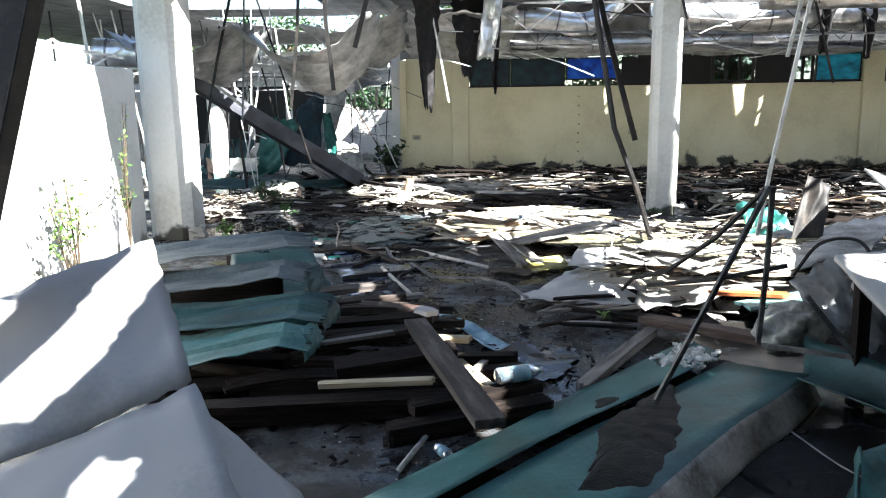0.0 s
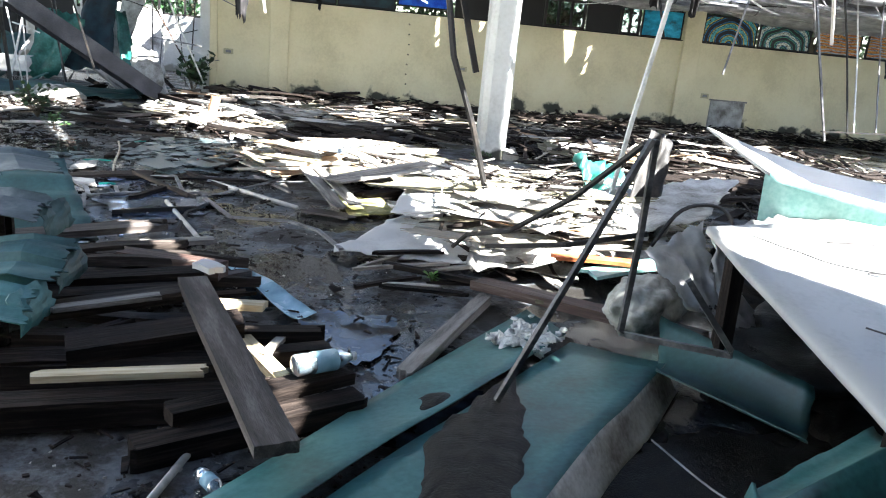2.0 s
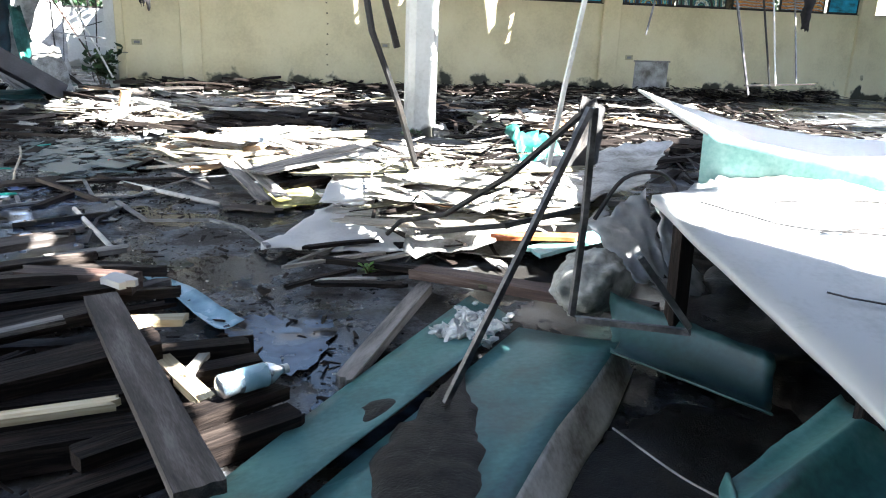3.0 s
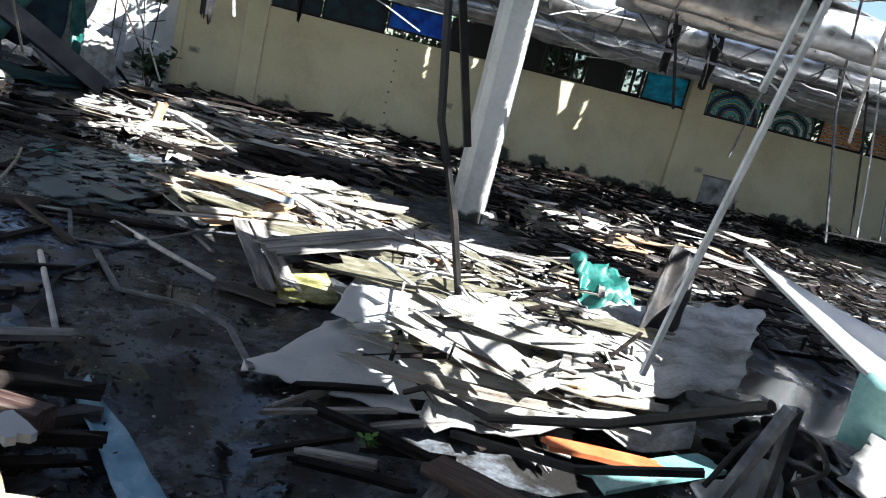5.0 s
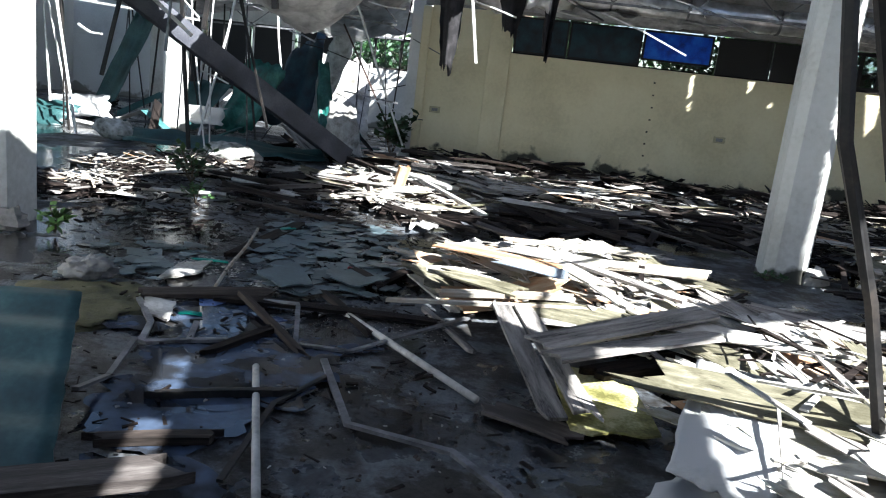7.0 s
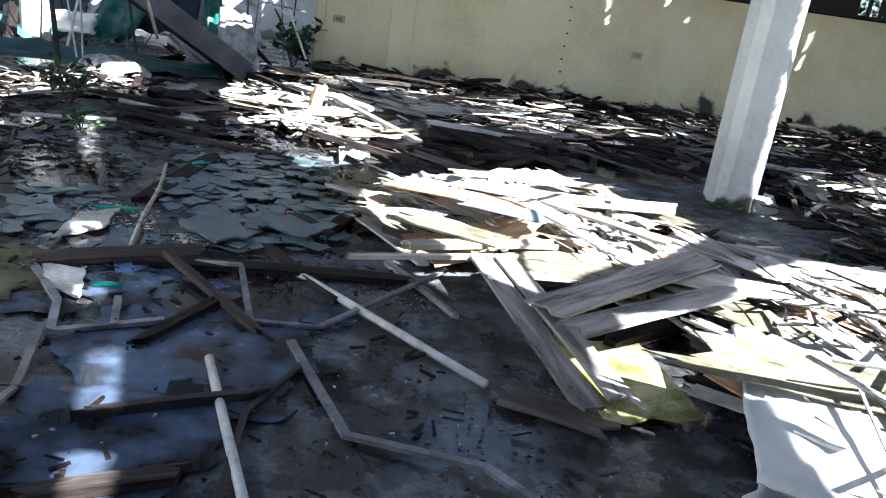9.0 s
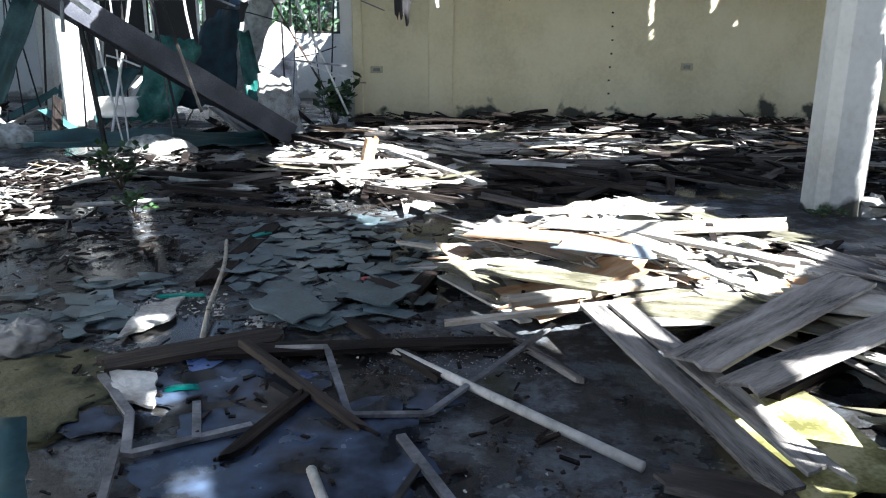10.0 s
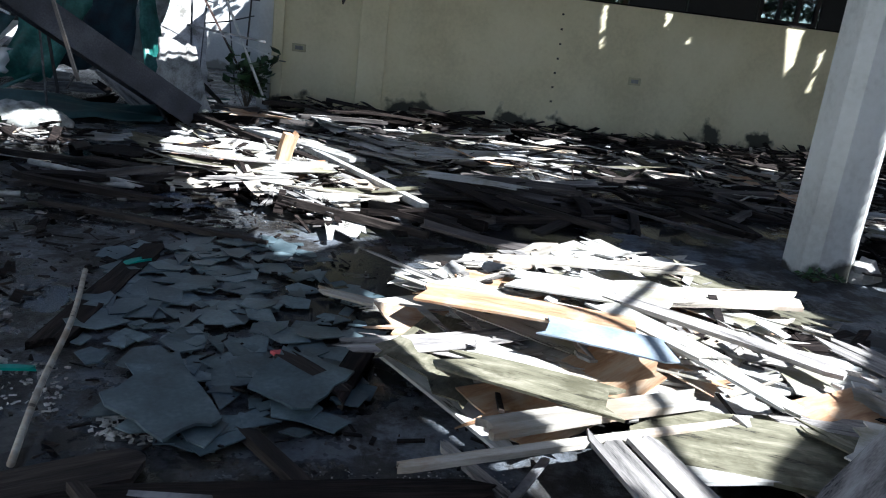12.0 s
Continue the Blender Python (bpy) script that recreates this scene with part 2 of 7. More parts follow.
def floor_material():
    m = bpy.data.materials.new("wet_dirty_concrete")
    m.use_nodes = True
    n, l = m.node_tree.nodes, m.node_tree.links
    b = n["Principled BSDF"]
    co = n.new("ShaderNodeTexCoord")

    def noisy(scale, detail, rough=0.6):
        t = n.new("ShaderNodeTexNoise")
        t.inputs["Scale"].default_value, t.inputs["Detail"].default_value, t.inputs["Roughness"].default_value = scale, detail, rough
        l.new(co.outputs["Object"], t.inputs[0])
        return t.outputs[0]

    def span(x, a, c, lo, hi):
        t = n.new("ShaderNodeMapRange")
        for k, v in zip(("From Min", "From Max", "To Min", "To Max"), (a, c, lo, hi)):
            t.inputs[k].default_value = v
        l.new(x, t.inputs[0])
        return t.outputs[0]

    def mixed(f, a, c):
        t = n.new("ShaderNodeMix")
        t.data_type = "RGBA"
        l.new(f, t.inputs["Factor"])
        for k, v in (("A", a), ("B", c)):
            if isinstance(v, tuple):
                t.inputs[k].default_value = (*v, 1)
            else:
                l.new(v, t.inputs[k])
        return t.outputs["Result"]

    wet, fine, blot = noisy(0.75, 7, 0.68), noisy(34, 8, 0.75), noisy(3.4, 9, 0.72)
    silt = mixed(span(fine, 0.35, 0.7, 0, 1), (0.007, 0.0066, 0.0062), (0.042, 0.039, 0.036))
    bare = mixed(span(fine, 0.3, 0.7, 0, 1), (0.045, 0.052, 0.06), (0.17, 0.188, 0.21))
    colour = mixed(span(blot, 0.47, 0.56, 0, 1), silt, bare)
    colour = mixed(span(noisy(1.3, 5), 0.6, 0.68, 0, 1), colour, (0.045, 0.045, 0.018))
    colour = mixed(span(wet, 0.46, 0.54, 0, 0.7), colour, (0.022, 0.021, 0.02))
    l.new(colour, b.inputs["Base Color"])
    l.new(span(wet, 0.45, 0.53, 0.7, 0.06), b.inputs["Roughness"])
    bp = n.new("ShaderNodeBump")
    bp.inputs["Distance"].default_value = 0.02
    l.new(span(wet, 0.45, 0.52, 0.7, 0.06), bp.inputs["Strength"])
    l.new(fine, bp.inputs["Height"])
    l.new(bp.outputs[0], b.inputs["Normal"])
    return m


floor_mat = floor_material()


def water_material():
    m = bpy.data.materials.new("dirty_water_with_sky_tint")
    m.use_nodes = True
    b = m.node_tree.nodes["Principled BSDF"]
    n, l = m.node_tree.nodes, m.node_tree.links
    co, silt, ramp = n.new("ShaderNodeTexCoord"), n.new("ShaderNodeTexNoise"), n.new("ShaderNodeValToRGB")
    silt.inputs["Scale"].default_value, silt.inputs["Detail"].default_value = 5.0, 7
    l.new(co.outputs["Object"], silt.inputs[0])
    l.new(silt.outputs[0], ramp.inputs[0])
    e = ramp.color_ramp.elements
    e[0].position, e[1].position = 0.42, 0.62
    # the blue end of the ramp paints the sky's reflection into the water
    e[0].color, e[1].color = (0.016, 0.018, 0.022, 1), (0.06, 0.085, 0.135, 1)
    l.new(ramp.outputs[0], b.inputs["Base Color"])
    gloss = n.new("ShaderNodeMapRange")
    for key, value in (("From Min", 0.4), ("From Max", 0.65), ("To Min", 0.03), ("To Max", 0.28)):
        gloss.inputs[key].default_value = value
    l.new(silt.outputs[0], gloss.inputs[0])
    l.new(gloss.outputs[0], b.inputs["Roughness"])
    b.inputs["IOR"].default_value = 1.45
    return m


water = water_material()


def glass_material():
    m = bpy.data.materials.new("clear_glass")
    m.use_nodes = True
    b = m.node_tree.nodes["Principled BSDF"]
    b.inputs["Transmission Weight"].default_value = 1.0
    b.inputs["Roughness"].default_value = 0.05
    b.inputs["Base Color"].default_value = (0.75, 0.88, 0.92, 1)
    return m


glass = glass_material()


def mosaic_material(name, stops, scale, distortion, rings):
    """Swirling bands of small bright tesserae with dark joints."""
    m = bpy.data.materials.new(name)
    m.use_nodes = True
    n, l = m.node_tree.nodes, m.node_tree.links
    b = n["Principled BSDF"]
    co = n.new("ShaderNodeTexCoord")
    wave = n.new("ShaderNodeTexWave")
    wave.wave_type = "RINGS" if rings else "BANDS"
    if rings:
        wave.rings_direction = "Y"
    else:
        wave.bands_direction = "Z"
    wave.inputs["Scale"].default_value, wave.inputs["Distortion"].default_value = scale, distortion
    wave.inputs["Detail"].default_value, wave.inputs["Detail Scale"].default_value = 1.0, 1.2
    l.new(co.outputs["Object"], wave.inputs[0])
    ramp = n.new("ShaderNodeValToRGB")
    ramp.color_ramp.interpolation = "CONSTANT"
    e = ramp.color_ramp.elements
    e[0].color, e[1].color = (*stops[0], 1), (*stops[1], 1)
    e[1].position = 1 / len(stops)
    for k, c in enumerate(stops[2:], 2):
        e.new(k / len(stops)).color = (*c, 1)
    l.new(wave.outputs["Fac"], ramp.inputs[0])
    cells = n.new("ShaderNodeTexVoronoi")
    cells.feature, cells.inputs["Scale"].default_value = "DISTANCE_TO_EDGE", 22
    l.new(co.outputs["Object"], cells.inputs[0])
    joint = n.new("ShaderNodeMapRange")
    joint.inputs["From Min"].default_value, joint.inputs["From Max"].default_value = 0.03, 0.09
    l.new(cells.outputs["Distance"], joint.inputs[0])
    mix = n.new("ShaderNodeMix")
    mix.data_type = "RGBA"
    mix.inputs["A"].default_value = (0.01, 0.01, 0.012, 1)
    l.new(joint.outputs[0], mix.inputs["Factor"])
    l.new(ramp.outputs[0], mix.inputs["B"])
    l.new(mix.outputs["Result"], b.inputs["Base Color"])
    b.inputs["Roughness"].default_value = 0.35
    return m


mosaic_swirl = mosaic_material("blue_swirl_mosaic", [(0.005, 0.01, 0.02), (0.02, 0.28, 0.6), (0.01, 0.03, 0.03), (0.8, 0.62, 0.12), (0.1, 0.5, 0.55)], 1.25, 2.5, True)
mosaic_green = mosaic_material("green_dotted_mosaic", [(0.01, 0.02, 0.02), (0.12, 0.45, 0.3), (0.01, 0.03, 0.04), (0.08, 0.35, 0.5), (0.75, 0.8, 0.7)], 1.4, 6, True)
mosaic_orange = mosaic_material("orange_and_blue_mosaic", [(0.85, 0.34, 0.05), (0.85, 0.65, 0.35), (0.03, 0.35, 0.75), (0.85, 0.8, 0.7), (0.8, 0.28, 0.05)], 2.4, 4, False)


# ---- building blocks ----
def mesh_ob(name, verts, faces, mat, parent=None, label="", smooth=False):
    me = bpy.data.meshes.new(name)
    me.from_pydata([tuple(v) for v in verts], [], faces)
    me.update()
    if smooth:
        for p in me.polygons:
            p.use_smooth = True
    me.materials.append(mat)
    ob = new(name, me)
    if parent is not None:
        ob.parent = parent
    if label:
        tagged(ob, label)
    return ob


def part(name, bm, mat, parent, label="", smooth=False):
    me = bpy.data.meshes.new(name)
    bm.to_mesh(me)
    bm.free()
    if smooth:
        for p in me.polygons:
            p.use_smooth = True
    me.materials.append(mat)
    ob = new(name, me)
    if parent is not None:
        ob.parent = parent
    if label:
        tagged(ob, label)
    return ob


def holder(name, at=(0, 0, 0)):
    ob = new(name)
    ob.matrix_world = Matrix.Translation(at)
    return ob


def box_bm(x0, x1, y0, y1, z0, z1, bevel=0.0):
    bm = bmesh.new()
    bmesh.ops.create_cube(bm, size=1)
    for v in bm.verts:
        v.co = Vector(((x0 + x1) / 2 + v.co.x * (x1 - x0), (y0 + y1) / 2 + v.co.y * (y1 - y0), (z0 + z1) / 2 + v.co.z * (z1 - z0)))
    if bevel:
        bmesh.ops.bevel(bm, geom=bm.edges[:], offset=bevel, segments=1, affect="EDGES")
    return bm


def board_data(length, width, thick, r, ragged=0.06, bow=0.01, splinters=0):
    """A broken board along x: jagged split ends, slight bow and twist."""
    n, m = 5, 5
    vs, fs = [], []
    twist = r.uniform(-0.05, 0.05)
    ends = [[r.uniform(-ragged, ragged) * r.choice((0.4, 1, 1.6)) for _ in range(m)] for _ in range(2)]
    across = sorted([-1.0, 1.0] + [r.uniform(-0.85, 0.85) for _ in range(m - 2)])
    for i in range(n + 1):
        u = i / n
        x0 = (u - 0.5) * length
        sag = bow * (1 - (2 * u - 1) ** 2)
        w = width * (1 + r.uniform(-0.04, 0.04))
        a = twist * (2 * u - 1)
        for k in range(2 * m):
            c = k if k < m else 2 * m - 1 - k
            x = x0 + (ends[0][c] if i == 0 else ends[1][c] if i == n else 0)
            y, z = across[c] * w / 2, (-1 if k < m else 1) * thick / 2
            vs.append((x, y * math.cos(a) - z * math.sin(a), y * math.sin(a) + z * math.cos(a) + sag))
        if i:
            b = 2 * m * i
            for k in range(2 * m):
                fs.append((b - 2 * m + k, b - 2 * m + (k + 1) % (2 * m), b + (k + 1) % (2 * m), b + k))
    e = 2 * m * n
    for k in range(m - 1):
        fs.append((2 * m - 1 - k, 2 * m - 2 - k, k + 1, k))
        fs.append((e + k, e + k + 1, e + 2 * m - 2 - k, e + 2 * m - 1 - k))
    return vs, fs


def along(a, b, roll=0.0):
    """The pose whose x axis runs from a to b, at their middle."""
    a, b = Vector(a), Vector(b)
    x = (b - a).normalized()
    y = Vector((0, 0, 1)).cross(x)
    y = y.normalized() if y.length > 1e-4 else Vector((0, 1, 0))
    z = x.cross(y)
    m = Matrix((x, y, z)).transposed().to_4x4()
    return Matrix.Translation((a + b) / 2) @ m @ pose(0, 0, 0, roll)


def board(name, a, b, width, thick, mat, label, category="plank", group="", roll=0.0, ragged=0.02, bow=0.004, splinters=2):
    vs, fs = board_data((Vector(b) - Vector(a)).length, width, thick, rng, ragged, bow, splinters)
    ob = mesh_ob(name, vs, fs, mat)
    ob.matrix_world = along(a, b, roll)
    return tagged(ob, label, category, group)


def tube_data(points, r, sides=8, flat=1.0):
    pts = [Vector(p) for p in points]
    vs, fs = [], []
    up = Vector((0, 0, 1))
    for i, p in enumerate(pts):
        d = (pts[min(i + 1, len(pts) - 1)] - pts[max(i - 1, 0)]).normalized()
        s = d.cross(up if abs(d.z) < 0.95 else Vector((0, 1, 0))).normalized()
        t = s.cross(d)
        rad = r[i] if isinstance(r, (list, tuple)) else r
        for k in range(sides):
            a = 2 * math.pi * (k + 0.5) / sides
            vs.append(p + s * math.cos(a) * rad + t * math.sin(a) * rad * flat)
    for i in range(len(pts) - 1):
        for k in range(sides):
            fs.append((i * sides + k, i * sides + (k + 1) % sides, (i + 1) * sides + (k + 1) % sides, (i + 1) * sides + k))
    fs.append(tuple(range(sides))[::-1])
    fs.append(tuple((len(pts) - 1) * sides + k for k in range(sides)))
    return vs, fs


def tube(name, points, r, mat, label="", category="", group="", sides=8, flat=1.0, parent=None):
    vs, fs = tube_data(points, r, sides, flat)
    ob = mesh_ob(name, vs, fs, mat, parent, smooth=sides > 6)
    return tagged(ob, label, category, group)


def smooth_path(points, n=6):
    """A Catmull-Rom path through the points."""
    p = [Vector(q) for q in points]
    p = [p[0] * 2 - p[1]] + p + [p[-1] * 2 - p[-2]]
    out = []
    for i in range(1, len(p) - 2):
        for k in range(n):
            t = k / n
            out.append(0.5 * (2 * p[i] + (p[i + 1] - p[i - 1]) * t + (2 * p[i - 1] - 5 * p[i] + 4 * p[i + 1] - p[i + 2]) * t * t
                              + (3 * p[i] - p[i - 1] - 3 * p[i + 1] + p[i + 2]) * t ** 3))
    return out + [p[-2]]


def patch_data(p00, p10, p11, p01, nu, nv, shape=None, thick=0.006, rag=0.0, seed=0):
    """A thin sheet between four corners, pushed along its normal by shape(u, v), with edges torn by rag."""
    c = [Vector(p) for p in (p00, p10, p11, p01)]
    nrm = ((c[1] - c[0]).cross(c[3] - c[0]) + (c[2] - c[1]).cross(c[3] - c[2])).normalized()
    r = random.Random(seed)
    top = []
    for j in range(nv + 1):
        for i in range(nu + 1):
            u, v = i / nu, j / nv
            if rag:
                if i in (0, nu):
                    u += r.uniform(-rag, rag)
                if j in (0, nv):
                    v += r.uniform(-rag, rag)
            q = c[0] * (1 - u) * (1 - v) + c[1] * u * (1 - v) + c[2] * u * v + c[3] * (1 - u) * v
            if shape:
                q = q + nrm * shape(u, v)
            top.append(q)
    n = len(top)
    vs = top + [q - nrm * thick for q in top]
    fs = []
    w = nu + 1
    for j in range(nv):
        for i in range(nu):
            a = j * w + i
            fs.append((a, a + 1, a + w + 1, a + w))
            fs.append((n + a, n + a + w, n + a + w + 1, n + a + 1))
    for i in range(nu):
        fs.append((i, n + i, n + i + 1, i + 1))
        a = nv * w + i
        fs.append((a, a + 1, n + a + 1, n + a))
    for j in range(nv):
        a = j * w
        fs.append((a, a + w, n + a + w, n + a))
        a = j * w + nu
        fs.append((a, n + a, n + a + w, a + w))
    return vs, fs


def sheet(name, corners, mat, label="", category="metal sheet", group="", nu=16, nv=12, shape=None, thick=0.006, rag=0.0, seed=0,
          smooth=True, parent=None):
    vs, fs = patch_data(*corners, nu, nv, shape, thick, rag, seed)
    ob = mesh_ob(name, vs, fs, mat, parent, smooth=smooth)
    return tagged(ob, label, category, group)


def crumple(amount, scale, seed):
    return lambda u, v: amount * noise.noise(Vector((u * scale, v * scale, seed * 3.7))) + amount * 0.5 * noise.noise(Vector((u * scale * 2.7, v * scale * 2.7, seed)))


def lump_data(radii, n=18, m=12, amount=0.12, scale=3.0, seed=0):
    vs, fs = [], []
    for j in range(m + 1):
        th = math.pi * j / m
        for i in range(n):
            ph = 2 * math.pi * i / n
            d = Vector((math.sin(th) * math.cos(ph), math.sin(th) * math.sin(ph), math.cos(th)))
            k = 1 + amount * noise.noise(d * scale + Vector((seed, 0, 0))) + amount * 0.5 * noise.noise(d * scale * 3 + Vector((0, seed, 0)))
            vs.append((d.x * radii[0] * k, d.y * radii[1] * k, d.z * radii[2] * k))
    for j in range(m):
        for i in range(n):
            fs.append((j * n + i, (j + 1) * n + i, (j + 1) * n + (i + 1) % n, j * n + (i + 1) % n))
    return vs, fs


def inside(poly, x, y):
    hit = False
    for (x0, y0), (x1, y1) in zip(poly, poly[1:] + poly[:1]):
        if (y0 > y) != (y1 > y) and x < x0 + (y - y0) * (x1 - x0) / (y1 - y0):
            hit = not hit
    return hit


# ---- large structure ----
WALL_Y, SILL, HEAD, ROOF = 15.9, 1.86, 2.44, 3.3

# the floor inside, and the ground that goes on outside
def ground_sheet(name, x0, x1, y0, y1, n, mat, z, relief):
    vs, fs = [], []
    for j in range(n + 1):
        for i in range(n + 1):
            x, y = x0 + (x1 - x0) * i / n, y0 + (y1 - y0) * j / n
            vs.append((x, y, z + relief * noise.noise(Vector((x * 1.3, y * 1.3, 0)))))
    for j in range(n):
        for i in range(n):
            a = j * (n + 1) + i
            fs.append((a, a + 1, a + n + 2, a + n + 1))
    return mesh_ob(name, vs, fs, mat, smooth=True)


tagged(ground_sheet("floor", -12, 17, -5, 24, 150, floor_mat, 0.0, 0.012), "dark wet concrete floor covered in silt and shallow puddles", "floor", kind="structure")
grass = material("rough_grass_ground", [(0.02, 0.04, 0.012), (0.05, 0.09, 0.025), (0.11, 0.12, 0.06)], 3, (1, 1, 1), 0.9, bump=0.6)
tagged(ground_sheet("ground", -900, 900, -900, 900, 6, grass, -0.06, 0.0), "overgrown green ground round the ruined building", "ground", kind="structure")

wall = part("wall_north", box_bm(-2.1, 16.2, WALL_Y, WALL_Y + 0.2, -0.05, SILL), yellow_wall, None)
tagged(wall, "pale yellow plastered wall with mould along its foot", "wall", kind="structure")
lintel = part("wall_north_top", box_bm(-2.1, 16.2, WALL_Y, WALL_Y + 0.2, HEAD + 0.03, ROOF), concrete, None)
tagged(lintel, "grey concrete lintel above the mural strip", "wall", kind="structure")
for k, (x0, x1, top) in enumerate(((-2.12, -1.98, HEAD), (-1.02, -0.66, ROOF), (7.3, 7.7, ROOF), (13.6, 14.0, ROOF))):
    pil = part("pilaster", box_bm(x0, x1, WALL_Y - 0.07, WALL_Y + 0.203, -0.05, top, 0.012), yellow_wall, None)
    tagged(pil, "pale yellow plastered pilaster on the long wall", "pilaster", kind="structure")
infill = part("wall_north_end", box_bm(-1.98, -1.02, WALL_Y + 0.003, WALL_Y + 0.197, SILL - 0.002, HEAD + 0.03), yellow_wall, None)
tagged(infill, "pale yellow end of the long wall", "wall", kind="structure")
sill = part("window_sill", box_bm(-0.66, 16.0, WALL_Y - 0.012, WALL_Y + 0.16, SILL, SILL + 0.018), dark_wood, None)
tagged(sill, "dark timber sill along the mural strip", "sill", kind="structure")
side = part("wall_west_inner", box_bm(-2.3, -2.1, WALL_Y + 0.0, 22.0, -0.05, 2.7), white_wall, None)
tagged(side, "white plastered wall of the rear room", "wall", kind="structure")
west = part("wall_west", box_bm(-4.3, -4.1, -4.8, 8.1, -0.05, 1.95, 0.01), white_wall, None)
tagged(west, "sunlit white plastered wall with climbing weeds", "wall", kind="structure")
far_low = part("wall_far_north", box_bm(-12, -2.3, 21.8, 22.0, -0.05, 1.4), white_wall, None)
tagged(far_low, "white wall below the windows of the rear room", "wall", kind="structure")
far_top = part("wall_far_north_top", box_bm(-12, -2.3, 21.8, 22.0, 2.15, 3.1), white_wall, None)
tagged(far_top, "white wall above the windows of the rear room", "wall", kind="structure")
for x0, x1 in ((-12, -9.6), (-5.2, -4.9)):
    pier = part("wall_far_north_pier", box_bm(x0, x1, 21.8, 22.0, 1.4, 2.15), white_wall, None)
    tagged(pier, "white pier between rear windows", "wall", kind="structure")
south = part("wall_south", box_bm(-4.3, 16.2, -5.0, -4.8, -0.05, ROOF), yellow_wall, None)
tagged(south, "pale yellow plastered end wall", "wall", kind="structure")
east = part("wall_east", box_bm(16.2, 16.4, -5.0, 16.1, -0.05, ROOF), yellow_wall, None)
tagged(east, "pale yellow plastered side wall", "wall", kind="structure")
far_west = part("wall_far_west", box_bm(-12.2, -12.0, 8.2, 22.0, -0.05, 2.4), white_wall, None)
tagged(far_west, "white plastered outer wall of the rear room", "wall", kind="structure")

# rear windows
def louvre_window(name, x0, x1, z0, z1, y, n):
    w = holder(name, ((x0 + x1) / 2, y, z0))
    m = Matrix.Translation(((x0 + x1) / 2, y, z0)).inverted()

    def piece(nm, bm, mat):
        bm.transform(m)
        return part(nm, bm, mat, w)

    piece("frame", box_bm(x0, x1, y - 0.03, y + 0.03, z0, z0 + 0.05), dark_steel)
    piece("frame", box_bm(x0, x1, y - 0.03, y + 0.03, z1 - 0.05, z1), dark_steel)
    for i in range(n + 1):
        x = x0 + (x1 - x0 - 0.05) * i / n
        piece("mullion", box_bm(x, x + 0.05, y - 0.028, y + 0.028, z0 + 0.05, z1 - 0.05), dark_steel)
    for i in range(n):
        x = x0 + (x1 - x0 - 0.05) * i / n
        p = piece("pane", box_bm(x + 0.05, x + (x1 - x0 - 0.05) / n, y - 0.004, y + 0.004, z0 + 0.05, z1 - 0.05), glass)
        p.visible_shadow = False
    return w


for k, (x0, x1) in enumerate(((-4.9, -2.3), (-9.6, -5.2))):
    tagged(louvre_window(f"window_{k + 1}", x0, x1, 1.4, 2.15, 21.9, 4 + 2 * k), "dark framed window band of the rear room", "window", kind="structure")

# columns with chamfered corners and a wider foot
def column(x, y, w, top, label, foot=True):
    c = holder("column", (x, y, 0))

    def shaft(name, half, z0, z1, ch, mat, half_top=None):
        vs, fs = [], []
        half_top = half_top or half
        for z, h in ((z0, half), (z1, half_top)):
            for sx, sy, a in ((1, -1, 0), (1, -1, 1), (1, 1, 0), (1, 1, 1), (-1, 1, 0), (-1, 1, 1), (-1, -1, 0), (-1, -1, 1)):
                first = (a == 0)
                flip = sx * sy < 0
                if first == flip:
                    vs.append((sx * (h - ch), sy * h, z))
                else:
                    vs.append((sx * h, sy * (h - ch), z))
        for k in range(8):
            fs.append((k, (k + 1) % 8, 8 + (k + 1) % 8, 8 + k))
        fs += [tuple(range(8))[::-1], tuple(range(8, 16))]
        return mesh_ob(name, vs, fs, mat, c)

    body = shaft("shaft", w / 2, -0.05, top, w * 0.2, column_paint)
    if foot:
        vs, fs = lump_data((0.13, 0.11, 0.09), 10, 7, 0.5, 2.5, 4)
        f = mesh_ob("broken_foot", [(a + w / 2 + 0.05, b - w / 2 + 0.06, d + 0.06) for a, b, d in vs], fs, concrete, body)
    return tagged(c, label, "column")


column(2.2, 10.2, 0.365, ROOF, "off-white chamfered concrete column standing in timber debris")
column(-3.85, 8.4, 0.52, ROOF, "off-white chamfered concrete column beside the white wall")
column(-5.75, 14.9, 0.32, 2.0, "white sunlit concrete column in the rear hall", False)
column(-7.4, 17.5, 0.3, 2.6, "white concrete column far back in the rear hall", False)
column(-4.35, 19.2, 0.34, 1.3, "broken white column stump in the rear hall", False)

# ---- roof, torn open where the sun falls through ----
DROP = (ROOF - 0.08) / TO_SUN.z
SHIFT = (TO_SUN.x * DROP, TO_SUN.y * DROP)


def on_wall(x, z):
    """Where the ray that lights the long wall at (x, z) would meet the floor."""
    return (x - TO_SUN.x / TO_SUN.z * z, WALL_Y - TO_SUN.y / TO_SUN.z * z)


